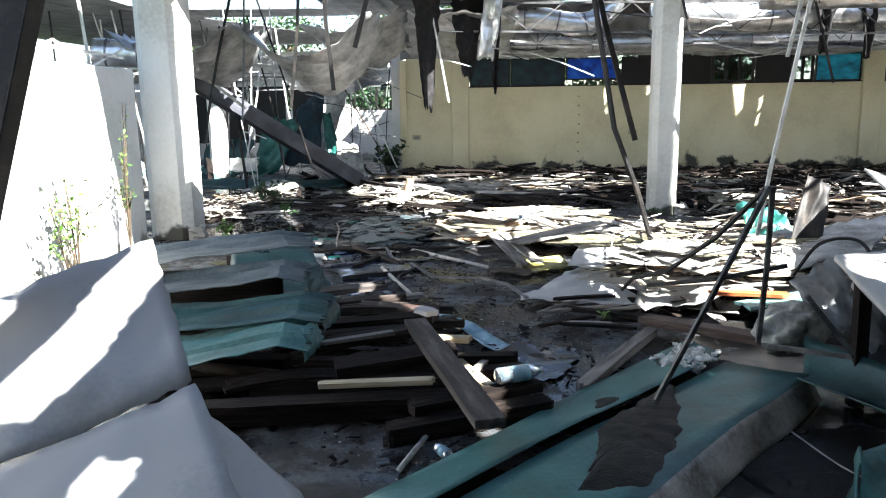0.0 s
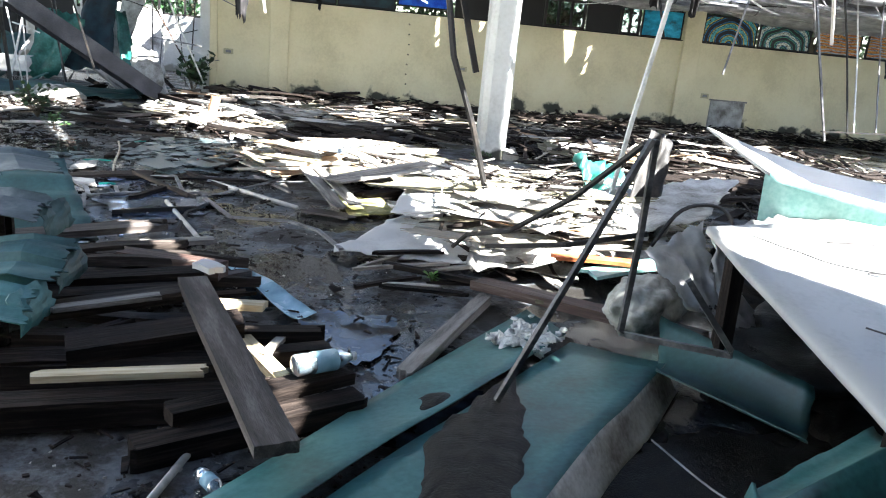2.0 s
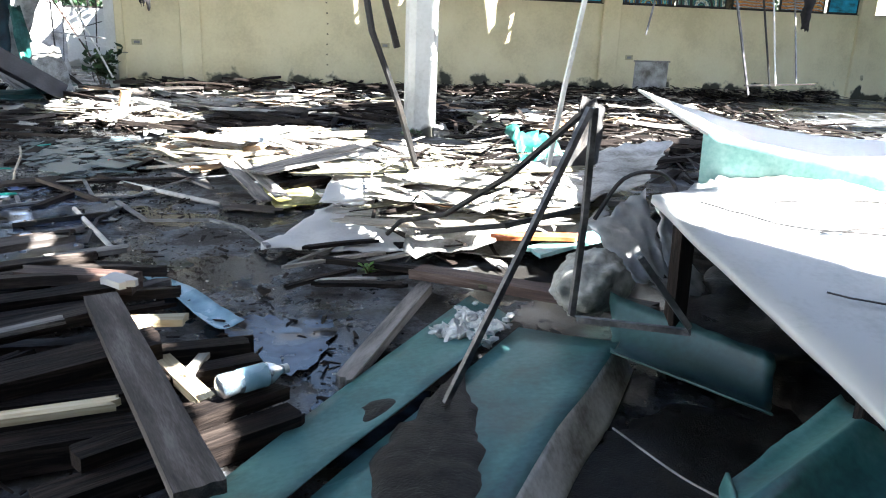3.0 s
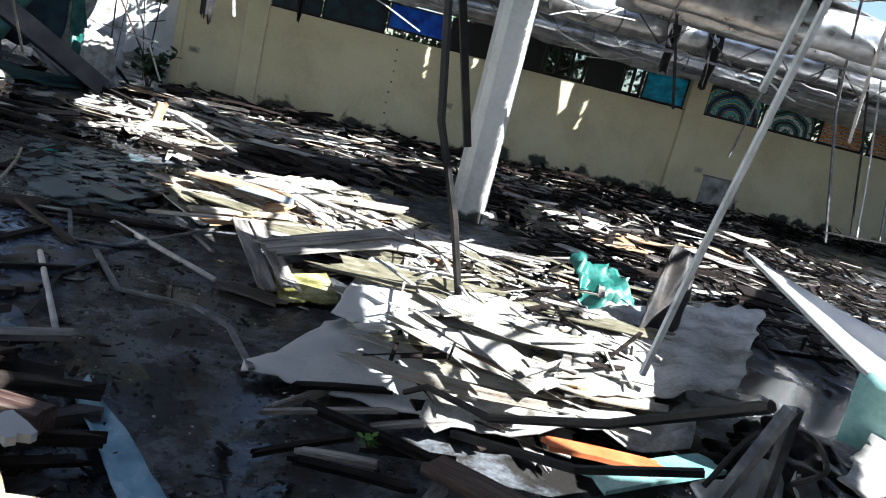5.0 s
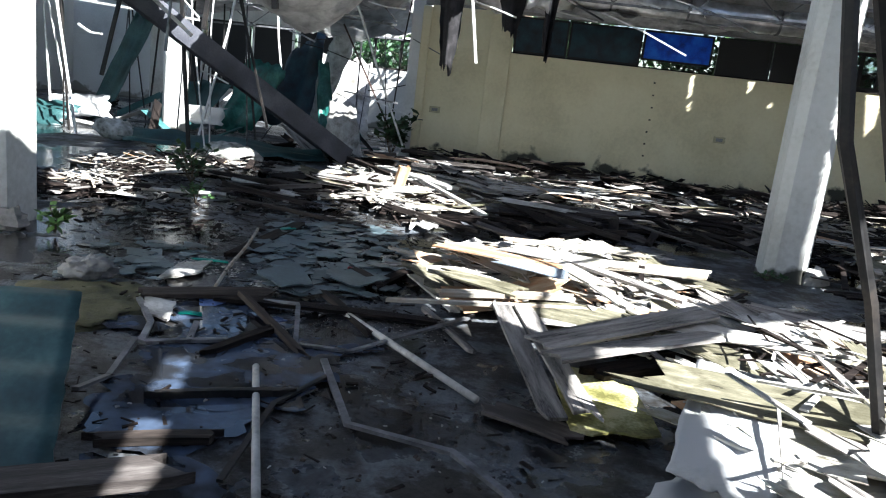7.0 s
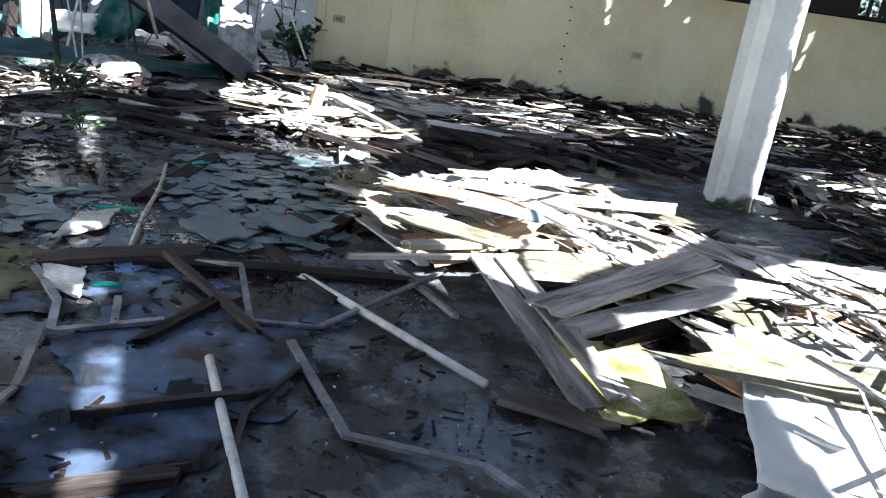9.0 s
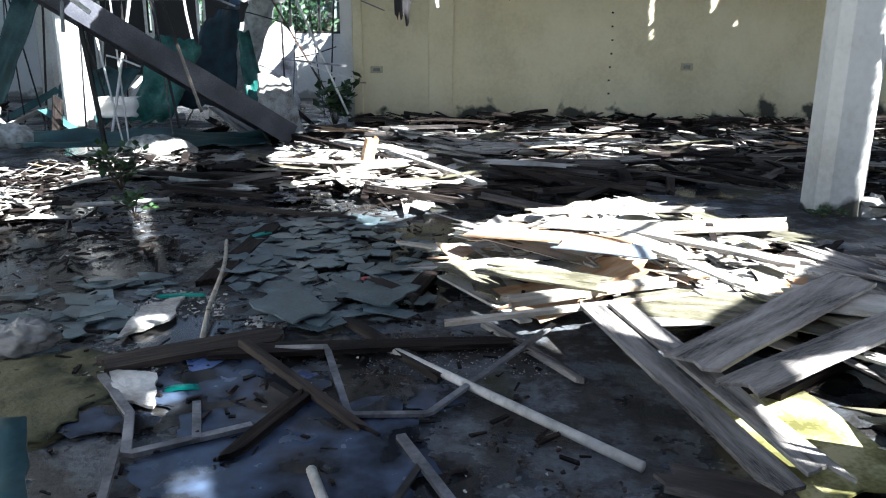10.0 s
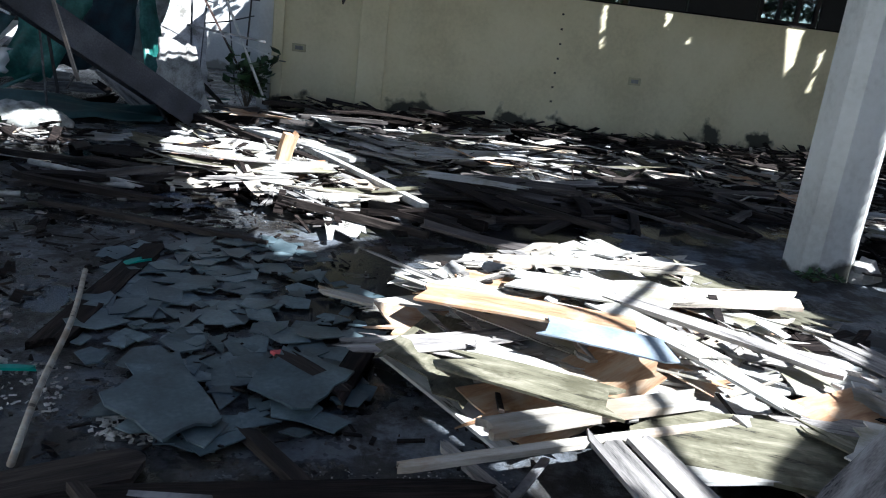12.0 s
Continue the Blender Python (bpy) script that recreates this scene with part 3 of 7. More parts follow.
FLOOR_POOLS = [
    [(-0.8, 8.35), (-0.78, 9.1), (-0.4, 9.85), (0.72, 10.3), (0.98, 9.72), (1.5, 8.95), (1.2, 8.4), (0.1, 7.25), (-0.12, 7.35), (-0.42, 7.75)],
    [(0.25, 6.85), (0.55, 7.0), (1.55, 8.1), (2.4, 8.0), (3.4, 7.4), (2.25, 6.3), (2.3, 4.5), (1.3, 4.5), (0.95, 4.95), (0.65, 5.7), (0.6, 6.3), (0.2, 6.5)],
    [(1.1, 3.62), (1.32, 3.44), (1.5, 3.28), (1.75, 2.98), (5, 3.3), (5.3, 4.6), (3.6, 4.5), (2.6, 4.75), (1.95, 4.6), (1.6, 4.2), (1.45, 3.9), (1.17, 3.86)],
    [(2.0, 5.75), (2.1, 5.7), (2.35, 6.2), (2.25, 6.25)],
    [(3.2, 11.6), (5.3, 12.7), (6.4, 11.4), (5.4, 9.2), (4.1, 7.9), (3.5, 8.8)],
    [(-2.45, 11.6), (-2.67, 12.9), (-2.5, 14.0), (-1.6, 13.4), (-1.0, 12.0), (-0.45, 10.7), (-0.5, 10.35), (-1.24, 9.5), (-1.57, 10.4), (-2.0, 11.0)],
]
REAR_POOLS = [
    [(-2.0, 14.6), (-0.5, 15.1), (2.5, 15.3), (2.0, 14.4), (-0.2, 14.2)],
    [(-0.2, 12.0), (0.6, 13.5), (2.4, 13.7), (3.2, 13.4), (1.9, 12.7), (0.9, 11.9)],
    [(-4.5, 10.0), (-4.1, 10.6), (-3.8, 10.3), (-3.45, 9.75), (-3.75, 9.2), (-4.2, 9.5)],
    [(-3.88, 8.85), (-4.1, 8.49), (-5.7, 9.47), (-5.47, 9.83)],
    [(-5.0, 11.0), (-4.4, 11.7), (-3.7, 12.7), (-3.2, 12.2), (-3.65, 11.6), (-4.18, 10.4)],
    [(2.9, 9.65), (2.9, 9.75), (0.35, 11.33), (0.35, 11.23)],
]
SIDE_POOLS = [
    [(-2.2, 2.35), (-1.95, 2.35), (-2.05, 3.45), (-2.3, 3.45)],
    [(-2.9, 2.5), (-2.5, 2.5), (-2.5, 2.9), (-2.9, 2.9)],
    [(-1.62, 2.0), (-1.45, 2.0), (-1.45, 2.25), (-1.62, 2.25)],
    [(-6.6, 1.0), (-3.9, 1.0), (-3.75, 7.6), (-6.2, 8.4)],
    [(-9.0, 12.6), (-5.4, 12.9), (-5.8, 15.6), (-9.0, 15.2)],
    [(-8.5, 16.5), (-4.7, 16.8), (-4.4, 21.5), (-6.6, 21.6)],
    [(-5.5, 13.58), (-5.0, 13.72), (-5.02, 13.9), (-5.5, 13.8)],
    [(-3.78, 13.84), (-3.3, 13.92), (-3.25, 14.15), (-3.72, 14.1)],
    [(-3.35, 15.5), (-3.15, 15.85), (-3.95, 16.3), (-4.2, 15.9)],
    [(-4.3, 17.5), (-2.7, 17.3), (-2.7, 23.3), (-5.8, 23.3)],
]
WALL_POOLS = [
    [on_wall(4.72, 1.9), on_wall(5.02, 1.9), on_wall(4.97, 1.3), on_wall(4.86, 1.12)],
    [on_wall(5.3, 1.5), on_wall(5.36, 1.5), on_wall(5.3, 0.95), on_wall(5.24, 0.95)],
    [on_wall(2.15, 1.8), on_wall(2.23, 1.8), on_wall(2.22, 1.2), on_wall(2.17, 1.2)],
    [on_wall(3.0, 1.75), on_wall(3.12, 1.75), on_wall(3.1, 1.6), on_wall(3.02, 1.6)],
    [on_wall(3.35, 1.55), on_wall(3.44, 1.55), on_wall(3.42, 1.4), on_wall(3.35, 1.4)],
]
POOLS = FLOOR_POOLS + REAR_POOLS + SIDE_POOLS + WALL_POOLS
BOUNDS = [(min(q[0] for q in p) - 0.1, max(q[0] for q in p) + 0.1, min(q[1] for q in p) - 0.1, max(q[1] for q in p) + 0.1) for p in POOLS]
SLITS = [((-3.1, 10.3), (-2.45, 8.9)), ((-2.02, 7.75), (-1.9, 7.5)), ((-1.68, 7.0), (-1.62, 6.85)), ((-1.42, 6.5), (-1.28, 6.1)),
         ((-1.22, 5.9), (-1.0, 5.2)), ((-0.95, 5.05), (-0.62, 4.5)), ((-0.5, 4.2), (-0.3, 3.75)), ((-0.22, 3.6), (0.02, 2.95))]


def open_above(fx, fy, hx, hy):
    """Whether the roof is gone at (hx, hy), which shades the floor at (fx, fy)."""
    w = 0.06 * noise.noise(Vector((fx * 2.3, fy * 2.3, 5)))
    if any(b[0] < fx < b[1] and b[2] < fy < b[3] and inside(p, fx + w, fy - w) for p, b in zip(POOLS, BOUNDS)):
        return True
    for (x0, y0), (x1, y1) in SLITS:
        u = ((fx - x0) * (x1 - x0) + (fy - y0) * (y1 - y0)) / ((x1 - x0) ** 2 + (y1 - y0) ** 2)
        if 0 <= u <= 1 and math.hypot(fx - x0 - u * (x1 - x0), fy - y0 - u * (y1 - y0)) < 0.06:
            return True
    # roof mostly out of view, left open to let in more fill light
    if fx > 6.2 and 5.0 < fy < 13.0:
        return True
    if 0.5 < hx < 12 and 12.5 < hy < 13.9 and noise.noise(Vector((hx * 1.1, hy * 2.4, 21))) > 0.08:
        return True
    if hx < -4.0 and hy < 9.5:
        return True
    return noise.noise(Vector((hx * 0.9, hy * 0.9, 9))) > 0.56 and hy > 12.6 and -1.2 < hx < 0


def build_roof():
    step = 0.09
    x0, x1, y0, y1 = -11.5, 16.3, -5.0, 21.9
    nx, ny = int((x1 - x0) / step), int((y1 - y0) / step)
    index, vs, fs = {}, [], []
    h = step / 2

    def corner(i, j):
        if (i, j) not in index:
            index[i, j] = len(vs)
            x, y = x0 + i * step, y0 + j * step
            vs.append((x, y, ROOF + 0.012 * math.sin(x * 21)))
        return index[i, j]

    for j in range(ny):
        for i in range(nx):
            hx, hy = x0 + (i + 0.5) * step, y0 + (j + 0.5) * step
            around = [open_above(hx + a - SHIFT[0], hy + b - SHIFT[1], hx + a, hy + b) for a in (-h, h) for b in (-h, h)] + [open_above(hx - SHIFT[0], hy - SHIFT[1], hx, hy)]
            if not any(around):
                fs.append((corner(i, j), corner(i + 1, j), corner(i + 1, j + 1), corner(i, j + 1)))
            elif not all(around):
                # torn edges are cut finer
                for q in range(16):
                    ax, ay = hx - h + (q % 4) * step / 4, hy - h + (q // 4) * step / 4
                    if not open_above(ax + step / 8 - SHIFT[0], ay + step / 8 - SHIFT[1], ax + step / 8, ay + step / 8):
                        b = len(vs)
                        vs.extend((ax + u * step / 4, ay + v * step / 4, ROOF) for u, v in ((0, 0), (1, 0), (1, 1), (0, 1)))
                        fs.append((b, b + 1, b + 2, b + 3))
    ob = mesh_ob("ceiling", vs, fs, roof_metal)
    s = ob.modifiers.new("thickness", "SOLIDIFY")
    s.thickness = 0.012
    return tagged(ob, "torn grey metal roof sheets with large holes", "roof", kind="structure")


build_roof()

# ---- the mural strip over the long wall ----
def mural(x0, x1, z0, z1, mat, label):
    m = holder("mural_panel", ((x0 + x1) / 2, WALL_Y + 0.06, z0))
    bm = box_bm(-(x1 - x0) / 2 + 0.03, (x1 - x0) / 2 - 0.03, -0.012, 0.012, 0.03, z1 - z0 - 0.03)
    part("painted_board", bm, mat, m)
    w = (x1 - x0) / 2
    for nm, b in (("frame_rail", (-w, w, -0.02, 0.02, 0, 0.03)), ("frame_rail", (-w, w, -0.02, 0.02, z1 - z0 - 0.03, z1 - z0)),
                  ("frame_stile", (-w, -w + 0.03, -0.02, 0.02, 0.03, z1 - z0 - 0.03)), ("frame_stile", (w - 0.03, w, -0.02, 0.02, 0.03, z1 - z0 - 0.03))):
        part(nm, box_bm(*b), black_paint, m)
    return tagged(m, label, "mural", "murals over the wall")


for x0, x1, z0, mat, label in (
        (-0.64, 0.2, 1.88, unlit_paint, "blue mural board darkened as unlit, over the wall"),
        (0.22, 1.34, 1.88, unlit_paint, "teal mural board darkened as unlit, over the wall"),
        (1.36, 2.42, 1.98, blue_paint, "bright blue swirling mural board over the wall"),
        (2.5, 3.3, 1.88, black_paint, "blackened board over the wall"),
        (3.32, 4.3, 1.88, black_paint, "blackened board over the wall"),
        (5.2, 5.9, 1.88, black_paint, "blackened board over the wall"),
        (6.38, 7.28, 1.88, turq_paint, "turquoise painted seascape mural board over the wall"),
        (7.74, 8.95, 1.88, mosaic_swirl, "dark mosaic panel with blue and yellow swirls"),
        (9.0, 10.2, 1.88, mosaic_green, "dark green mosaic panel with pale dots"),
        (10.35, 11.4, 1.88, mosaic_orange, "orange and blue wavy mosaic panel"),
        (11.55, 12.7, 1.88, mosaic_orange, "orange and blue wavy mosaic panel"),
        (12.8, 13.6, 1.88, turq_paint, "turquoise painted mural board over the wall")):
    mural(x0, x1, z0, HEAD, mat, label)
tagged(louvre_window("window_3", 4.32, 5.18, 1.88, HEAD, WALL_Y + 0.08, 3), "dark framed window with greenery behind", "window", kind="structure")
tagged(louvre_window("window_4", 5.92, 6.36, 1.88, HEAD, WALL_Y + 0.08, 2), "dark framed window with greenery behind", "window", kind="structure")


def socket(x, z):
    s = holder("wall_socket", (x, WALL_Y, z))
    cover = part("cover", box_bm(-0.09, 0.09, -0.014, 0.0, -0.05, 0.05, 0.006), material("yellowed_cover", [(0.4, 0.36, 0.22), (0.5, 0.45, 0.28)], 20, rough=0.5), s)
    part("opening", box_bm(-0.05, 0.05, -0.017, -0.0145, -0.025, 0.025), concrete, cover)
    return tagged(s, "small yellowed electric socket on the long wall", "socket", "wall sockets")


for x, z in ((-1.78, 0.84), (-0.86, 1.3), (2.75, 0.9), (8.0, 0.8)):
    socket(x, z)
# rain pipe stain dots and old fixing holes
for k in range(7):
    d = part("fixing_hole", box_bm(1.62 + 0.01 * math.sin(k * 5), 1.65 + 0.01 * math.sin(k * 5), WALL_Y - 0.004, WALL_Y + 0.01, 0.5 + 0.19 * k, 0.525 + 0.19 * k), dark_steel, wall)
hatch = holder("wall_hatch", (8.55, WALL_Y, 0.0))
part("panel", box_bm(-0.4, 0.4, -0.02, 0.0, 0.12, 0.72, 0.008), dirty_sheet, hatch)
part("panel_edge", box_bm(-0.43, 0.43, -0.03, -0.004, 0.72, 0.75), concrete, hatch)
tagged(hatch, "pale square hatch cover low on the yellow wall", "hatch")

# ---- ducts, trusses and torn insulation under the roof ----
def duct(points, r, label):
    d = holder("air_duct", points[0])
    m = Matrix.Translation(points[0]).inverted()
    path = smooth_path(points, 12)
    rad = [r * (1 + 0.06 * noise.noise(Vector((k * 0.5, r * 30, 0))) - (0.05 if k % 6 == 0 else 0)) for k in range(len(path))]
    vs, fs = tube_data([m @ p for p in path], rad, 20)
    wrap = mesh_ob("foil_wrap", [Vector(v) + Vector((0, 0, 0.02 * noise.noise(Vector(v) * 5))) for v in vs], fs, foil, d, smooth=True)
    for k in range(3, len(path) - 1, 7):
        a, b = m @ path[k], m @ path[k + 1]
        vs, fs = tube_data([a, a + (b - a).normalized() * 0.03], r * 1.03, 20)
        mesh_ob("band", vs, fs, steel, wrap)
    return tagged(d, label, "duct", "foil ducts under the roof")


duct([(-0.7, 14.9, 2.78), (1.0, 14.9, 2.7), (3.0, 14.9, 2.62), (6.0, 14.9, 2.66), (9.0, 14.9, 2.6), (13.0, 14.9, 2.7)], 0.17, "silver foil air duct sagging above the long wall")
duct([(-0.6, 13.9, 3.0), (0.6, 13.9, 3.02), (1.5, 13.9, 2.9), (2.0, 13.9, 3.25), (2.1, 13.9, 3.9)], 0.2, "bent silver foil air duct rising through the roof")
duct([(2.6, 13.6, 2.98), (5.0, 13.5, 2.92), (8.0, 13.4, 2.95), (12.0, 13.3, 2.9)], 0.24, "large crumpled silver foil air duct")
duct([(4.0, 12.2, 3.12), (7.0, 11.6, 3.05), (12.0, 11.0, 2.95)], 0.24, "large silver foil air duct under the torn roof")
duct([(3.4, 10.6, 3.08), (6.0, 10.2, 3.0), (9.0, 9.7, 2.95), (13.0, 9.2, 3.0)], 0.25, "large dusty silver foil air duct under the torn roof")
duct([(-5.9, 10.6, 2.35), (-5.2, 10.8, 2.3), (-4.6, 11.0, 2.38)], 0.2, "short broken silver foil duct near the white column")
tube("torn_duct_liner", smooth_path([(-3.4, 16.4, 2.7), (-3.5, 16.6, 2.1), (-3.75, 16.9, 1.5), (-4.1, 17.2, 0.7), (-4.2, 17.3, 0.05)], 5),
     [0.24, 0.22, 0.2, 0.23, 0.19, 0.21, 0.24, 0.2, 0.19, 0.22, 0.2, 0.18, 0.2, 0.2, 0.17, 0.16, 0.17, 0.18, 0.15, 0.13, 0.12], plastic,
     "torn grey duct liner hanging to the floor", "duct", sides=10)


def truss(a, b, depth, n, label, mat=steel):
    t = holder("roof_truss", a)
    a, b = Vector(a), Vector(b)
    down = Vector((0, 0, -depth))
    for off in (Vector((0, 0, 0)), down):
        vs, fs = tube_data([off, b - a + off + Vector((0, 0, rng.uniform(-0.1, 0.05)))], 0.022, 4)
        mesh_ob("chord", vs, fs, mat, t)
    for k in range(n):
        p, q = (b - a) * (k / n), (b - a) * ((k + 1) / n)
        p, q = (p, q + down) if k % 2 == 0 else (p + down, q)
        vs, fs = tube_data([p, q], 0.012, 4)
        mesh_ob("brace", vs, fs, mat, t)
    return tagged(t, label, "truss", "steel roof trusses")


truss((-2.0, 14.3, 3.1), (12.0, 14.1, 3.05), 0.5, 26, "light grey steel lattice truss, bent and sagging")
truss((-1.2, 13.0, 3.2), (10.0, 12.4, 2.95), 0.45, 20, "light grey steel lattice truss under torn foil")
truss((-6.5, 15.8, 2.6), (-2.4, 15.2, 2.5), 0.4, 9, "light steel lattice truss over the rear hall")
truss((-8.5, 14.2, 2.3), (-4.6, 13.2, 2.1), 0.35, 9, "white painted lattice truss over the rear hall", white_metal)
truss((-4.35, 3.0, 2.18), (-4.2, 8.1, 2.17), 0.22, 8, "white painted lattice truss over the white wall", white_metal)
truss((-7.5, 18.2, 2.3), (-3.0, 19.0, 2.5), 0.4, 9, "thin steel lattice truss far back in the rear hall")


def purlin(y):
    """A light steel channel under the roof sheets, from the column line to the east wall."""
    c = holder("roof_purlin", (6.0, y, ROOF - 0.05))
    for nm, y0, y1, z0, z1 in (("web", -0.003, 0.003, -0.05, 0.05), ("flange", 0.003, 0.04, 0.044, 0.05), ("flange", 0.003, 0.04, -0.05, -0.044)):
        part(nm, box_bm(-10.0, 10.2, y0, y1, z0, z1), steel, c)
    return tagged(c, "light grey steel purlin under the roof sheets", "purlin", kind="structure")


for y in (9.0, 11.5):
    purlin(y)


def foil_sheet(corners, amount, seed, label, mat=grey_foil, rag=0.03):
    return sheet("insulation_sheet", corners, mat, label, "insulation", "torn roof insulation", 26, 20,
                 lambda u, v: amount * (4 * u * (1 - u) + 0.4) * -1 * (0.6 + 0.6 * v) + crumple(0.09, 5, seed)(u, v) + 0.05 * abs(noise.noise(Vector((u * 9, v * 4, seed)))) - 0.03 * abs(math.sin(v * 11 + 2 * u)), 0.008, rag, seed)


foil_sheet([(-5.6, 10.4, 2.75), (-3.85, 10.4, 2.85), (-3.8, 12.2, 3.0), (-5.5, 12.2, 2.9)], 0.62, 1, "grey foil insulation sagging from the torn roof")
foil_sheet([(-3.9, 10.6, 2.9), (-1.9, 10.6, 3.05), (-1.8, 11.9, 3.2), (-3.85, 11.9, 3.05)], 0.85, 12, "grey foil insulation hanging in a deep belly")
foil_sheet([(-3.5, 12.7, 3.1), (-1.7, 12.7, 3.3), (-1.6, 14.4, 3.1), (-3.4, 14.2, 3.0)], 0.5, 2, "grey foil insulation hanging in a deep belly")
foil_sheet([(-1.6, 12.8, 3.1), (0.3, 12.8, 3.2), (0.2, 14.6, 2.6), (-1.8, 14.6, 2.6)], 0.15, 3, "torn shiny foil insulation under the roof", foil)
foil_sheet([(-0.8, 14.95, 2.62), (2.4, 14.8, 2.55), (2.4, 15.2, 2.5), (-0.8, 15.2, 2.52)], 0.05, 4, "torn foil strip above the murals", grey_foil)
foil_sheet([(3.0, 14.6, 2.62), (7.6, 14.7, 2.5), (7.6, 15.2, 2.5), (3.0, 15.2, 2.52)], 0.07, 5, "torn foil strip above the murals", grey_foil)
foil_sheet([(7.8, 14.0, 2.75), (13.0, 13.2, 2.5), (13.0, 15.6, 2.5), (7.8, 15.6, 2.52)], 0.1, 6, "sagging foil insulation above the mosaics", grey_foil)
foil_sheet([(-4.9, 14.6, 2.5), (-2.4, 14.4, 2.7), (-2.3, 16.8, 2.4), (-4.8, 16.8, 2.2)], 0.3, 7, "torn foil insulation over the rear hall", foil)
foil_sheet([(-8.6, 15.2, 2.5), (-5.4, 15.0, 2.5), (-5.2, 17.0, 2.3), (-8.6, 17.0, 2.3)], 0.2, 8, "grey foil insulation over the rear hall", grey_foil)


def rag(top, length, width, seed, label):
    x, y, z = top
    if z > 2.3:
        length, z = length + ROOF - 0.04 - z, ROOF - 0.04
    r = random.Random(seed)
    w = width / 2
    ob = sheet("torn_cloth", [(x - w, y, z), (x + w, y, z), (x + w * 0.25, y + 0.05, z - length), (x - w * 0.35, y, z - length * 0.95)], cloth, label, "cloth",
               "torn black cloths", 10, 16, lambda u, v: 0.06 * math.sin(u * 7 + seed) * (0.4 + v) + crumple(0.06, 5, seed)(u, v), 0.006, 0.05, seed)
    return ob


rag((-1.15, 12.0, 2.55), 1.12, 0.46, 1, "long torn black cloth hanging from the roof")
rag((-0.55, 12.9, 2.95), 1.0, 0.6, 2, "wide torn black cloth hanging from the roof")
rag((-0.1, 13.0, 2.75), 1.02, 0.26, 3, "narrow torn black cloth hanging from the roof")
rag((6.1, 13.2, 2.75), 0.6, 0.3, 4, "scorched brown-black cloth scrap under the duct")
rag((5.4, 13.2, 2.75), 0.5, 0.35, 5, "scorched brown-black cloth scrap under the duct")
rag((9.1, 12.0, 2.2), 0.75, 0.3, 6, "dark cloth scrap caught on a hanging bar")
sheet("foil_flap", [(-0.25, 12.6, 3.26), (0.05, 12.6, 3.26), (-0.1, 12.7, 2.25), (-0.38, 12.6, 2.25)], foil, "torn silver foil flap hanging from the roof", "insulation", "", 8, 8, crumple(0.08, 4, 9), 0.006, 0.05, 9)

# hanging bars
BARS = "bars hanging from the roof"
tube("hanging_bar", [(0.6, 6.0, ROOF), (0.74, 6.0, 2.3), (0.92, 6.0, 1.3), (1.12, 6.02, 0.8), (1.28, 6.07, 0.3)], 0.024, dark_steel, "dark bent steel bar hanging to the debris", "bar", BARS, 6)
tube("hanging_bar", [(0.55, 6.1, ROOF), (0.84, 6.05, 2.1), (1.09, 6.0, 1.2)], 0.028, dark_steel, "dark steel bar hanging free from the roof", "bar", BARS, 4)
tube("hanging_bar", [(1.95, 4.35, ROOF), (1.75, 4.35, 2.0), (1.6, 4.35, 1.1), (1.55, 4.36, 0.7)], 0.014, white_metal, "pale bent metal bar leaning from the roof", "bar", BARS, 4)
tube("hanging_bar", [(1.95, 4.4, ROOF), (1.67, 4.4, 1.75)], 0.013, white_metal, "short pale metal bar hanging from the roof", "bar", BARS, 4)
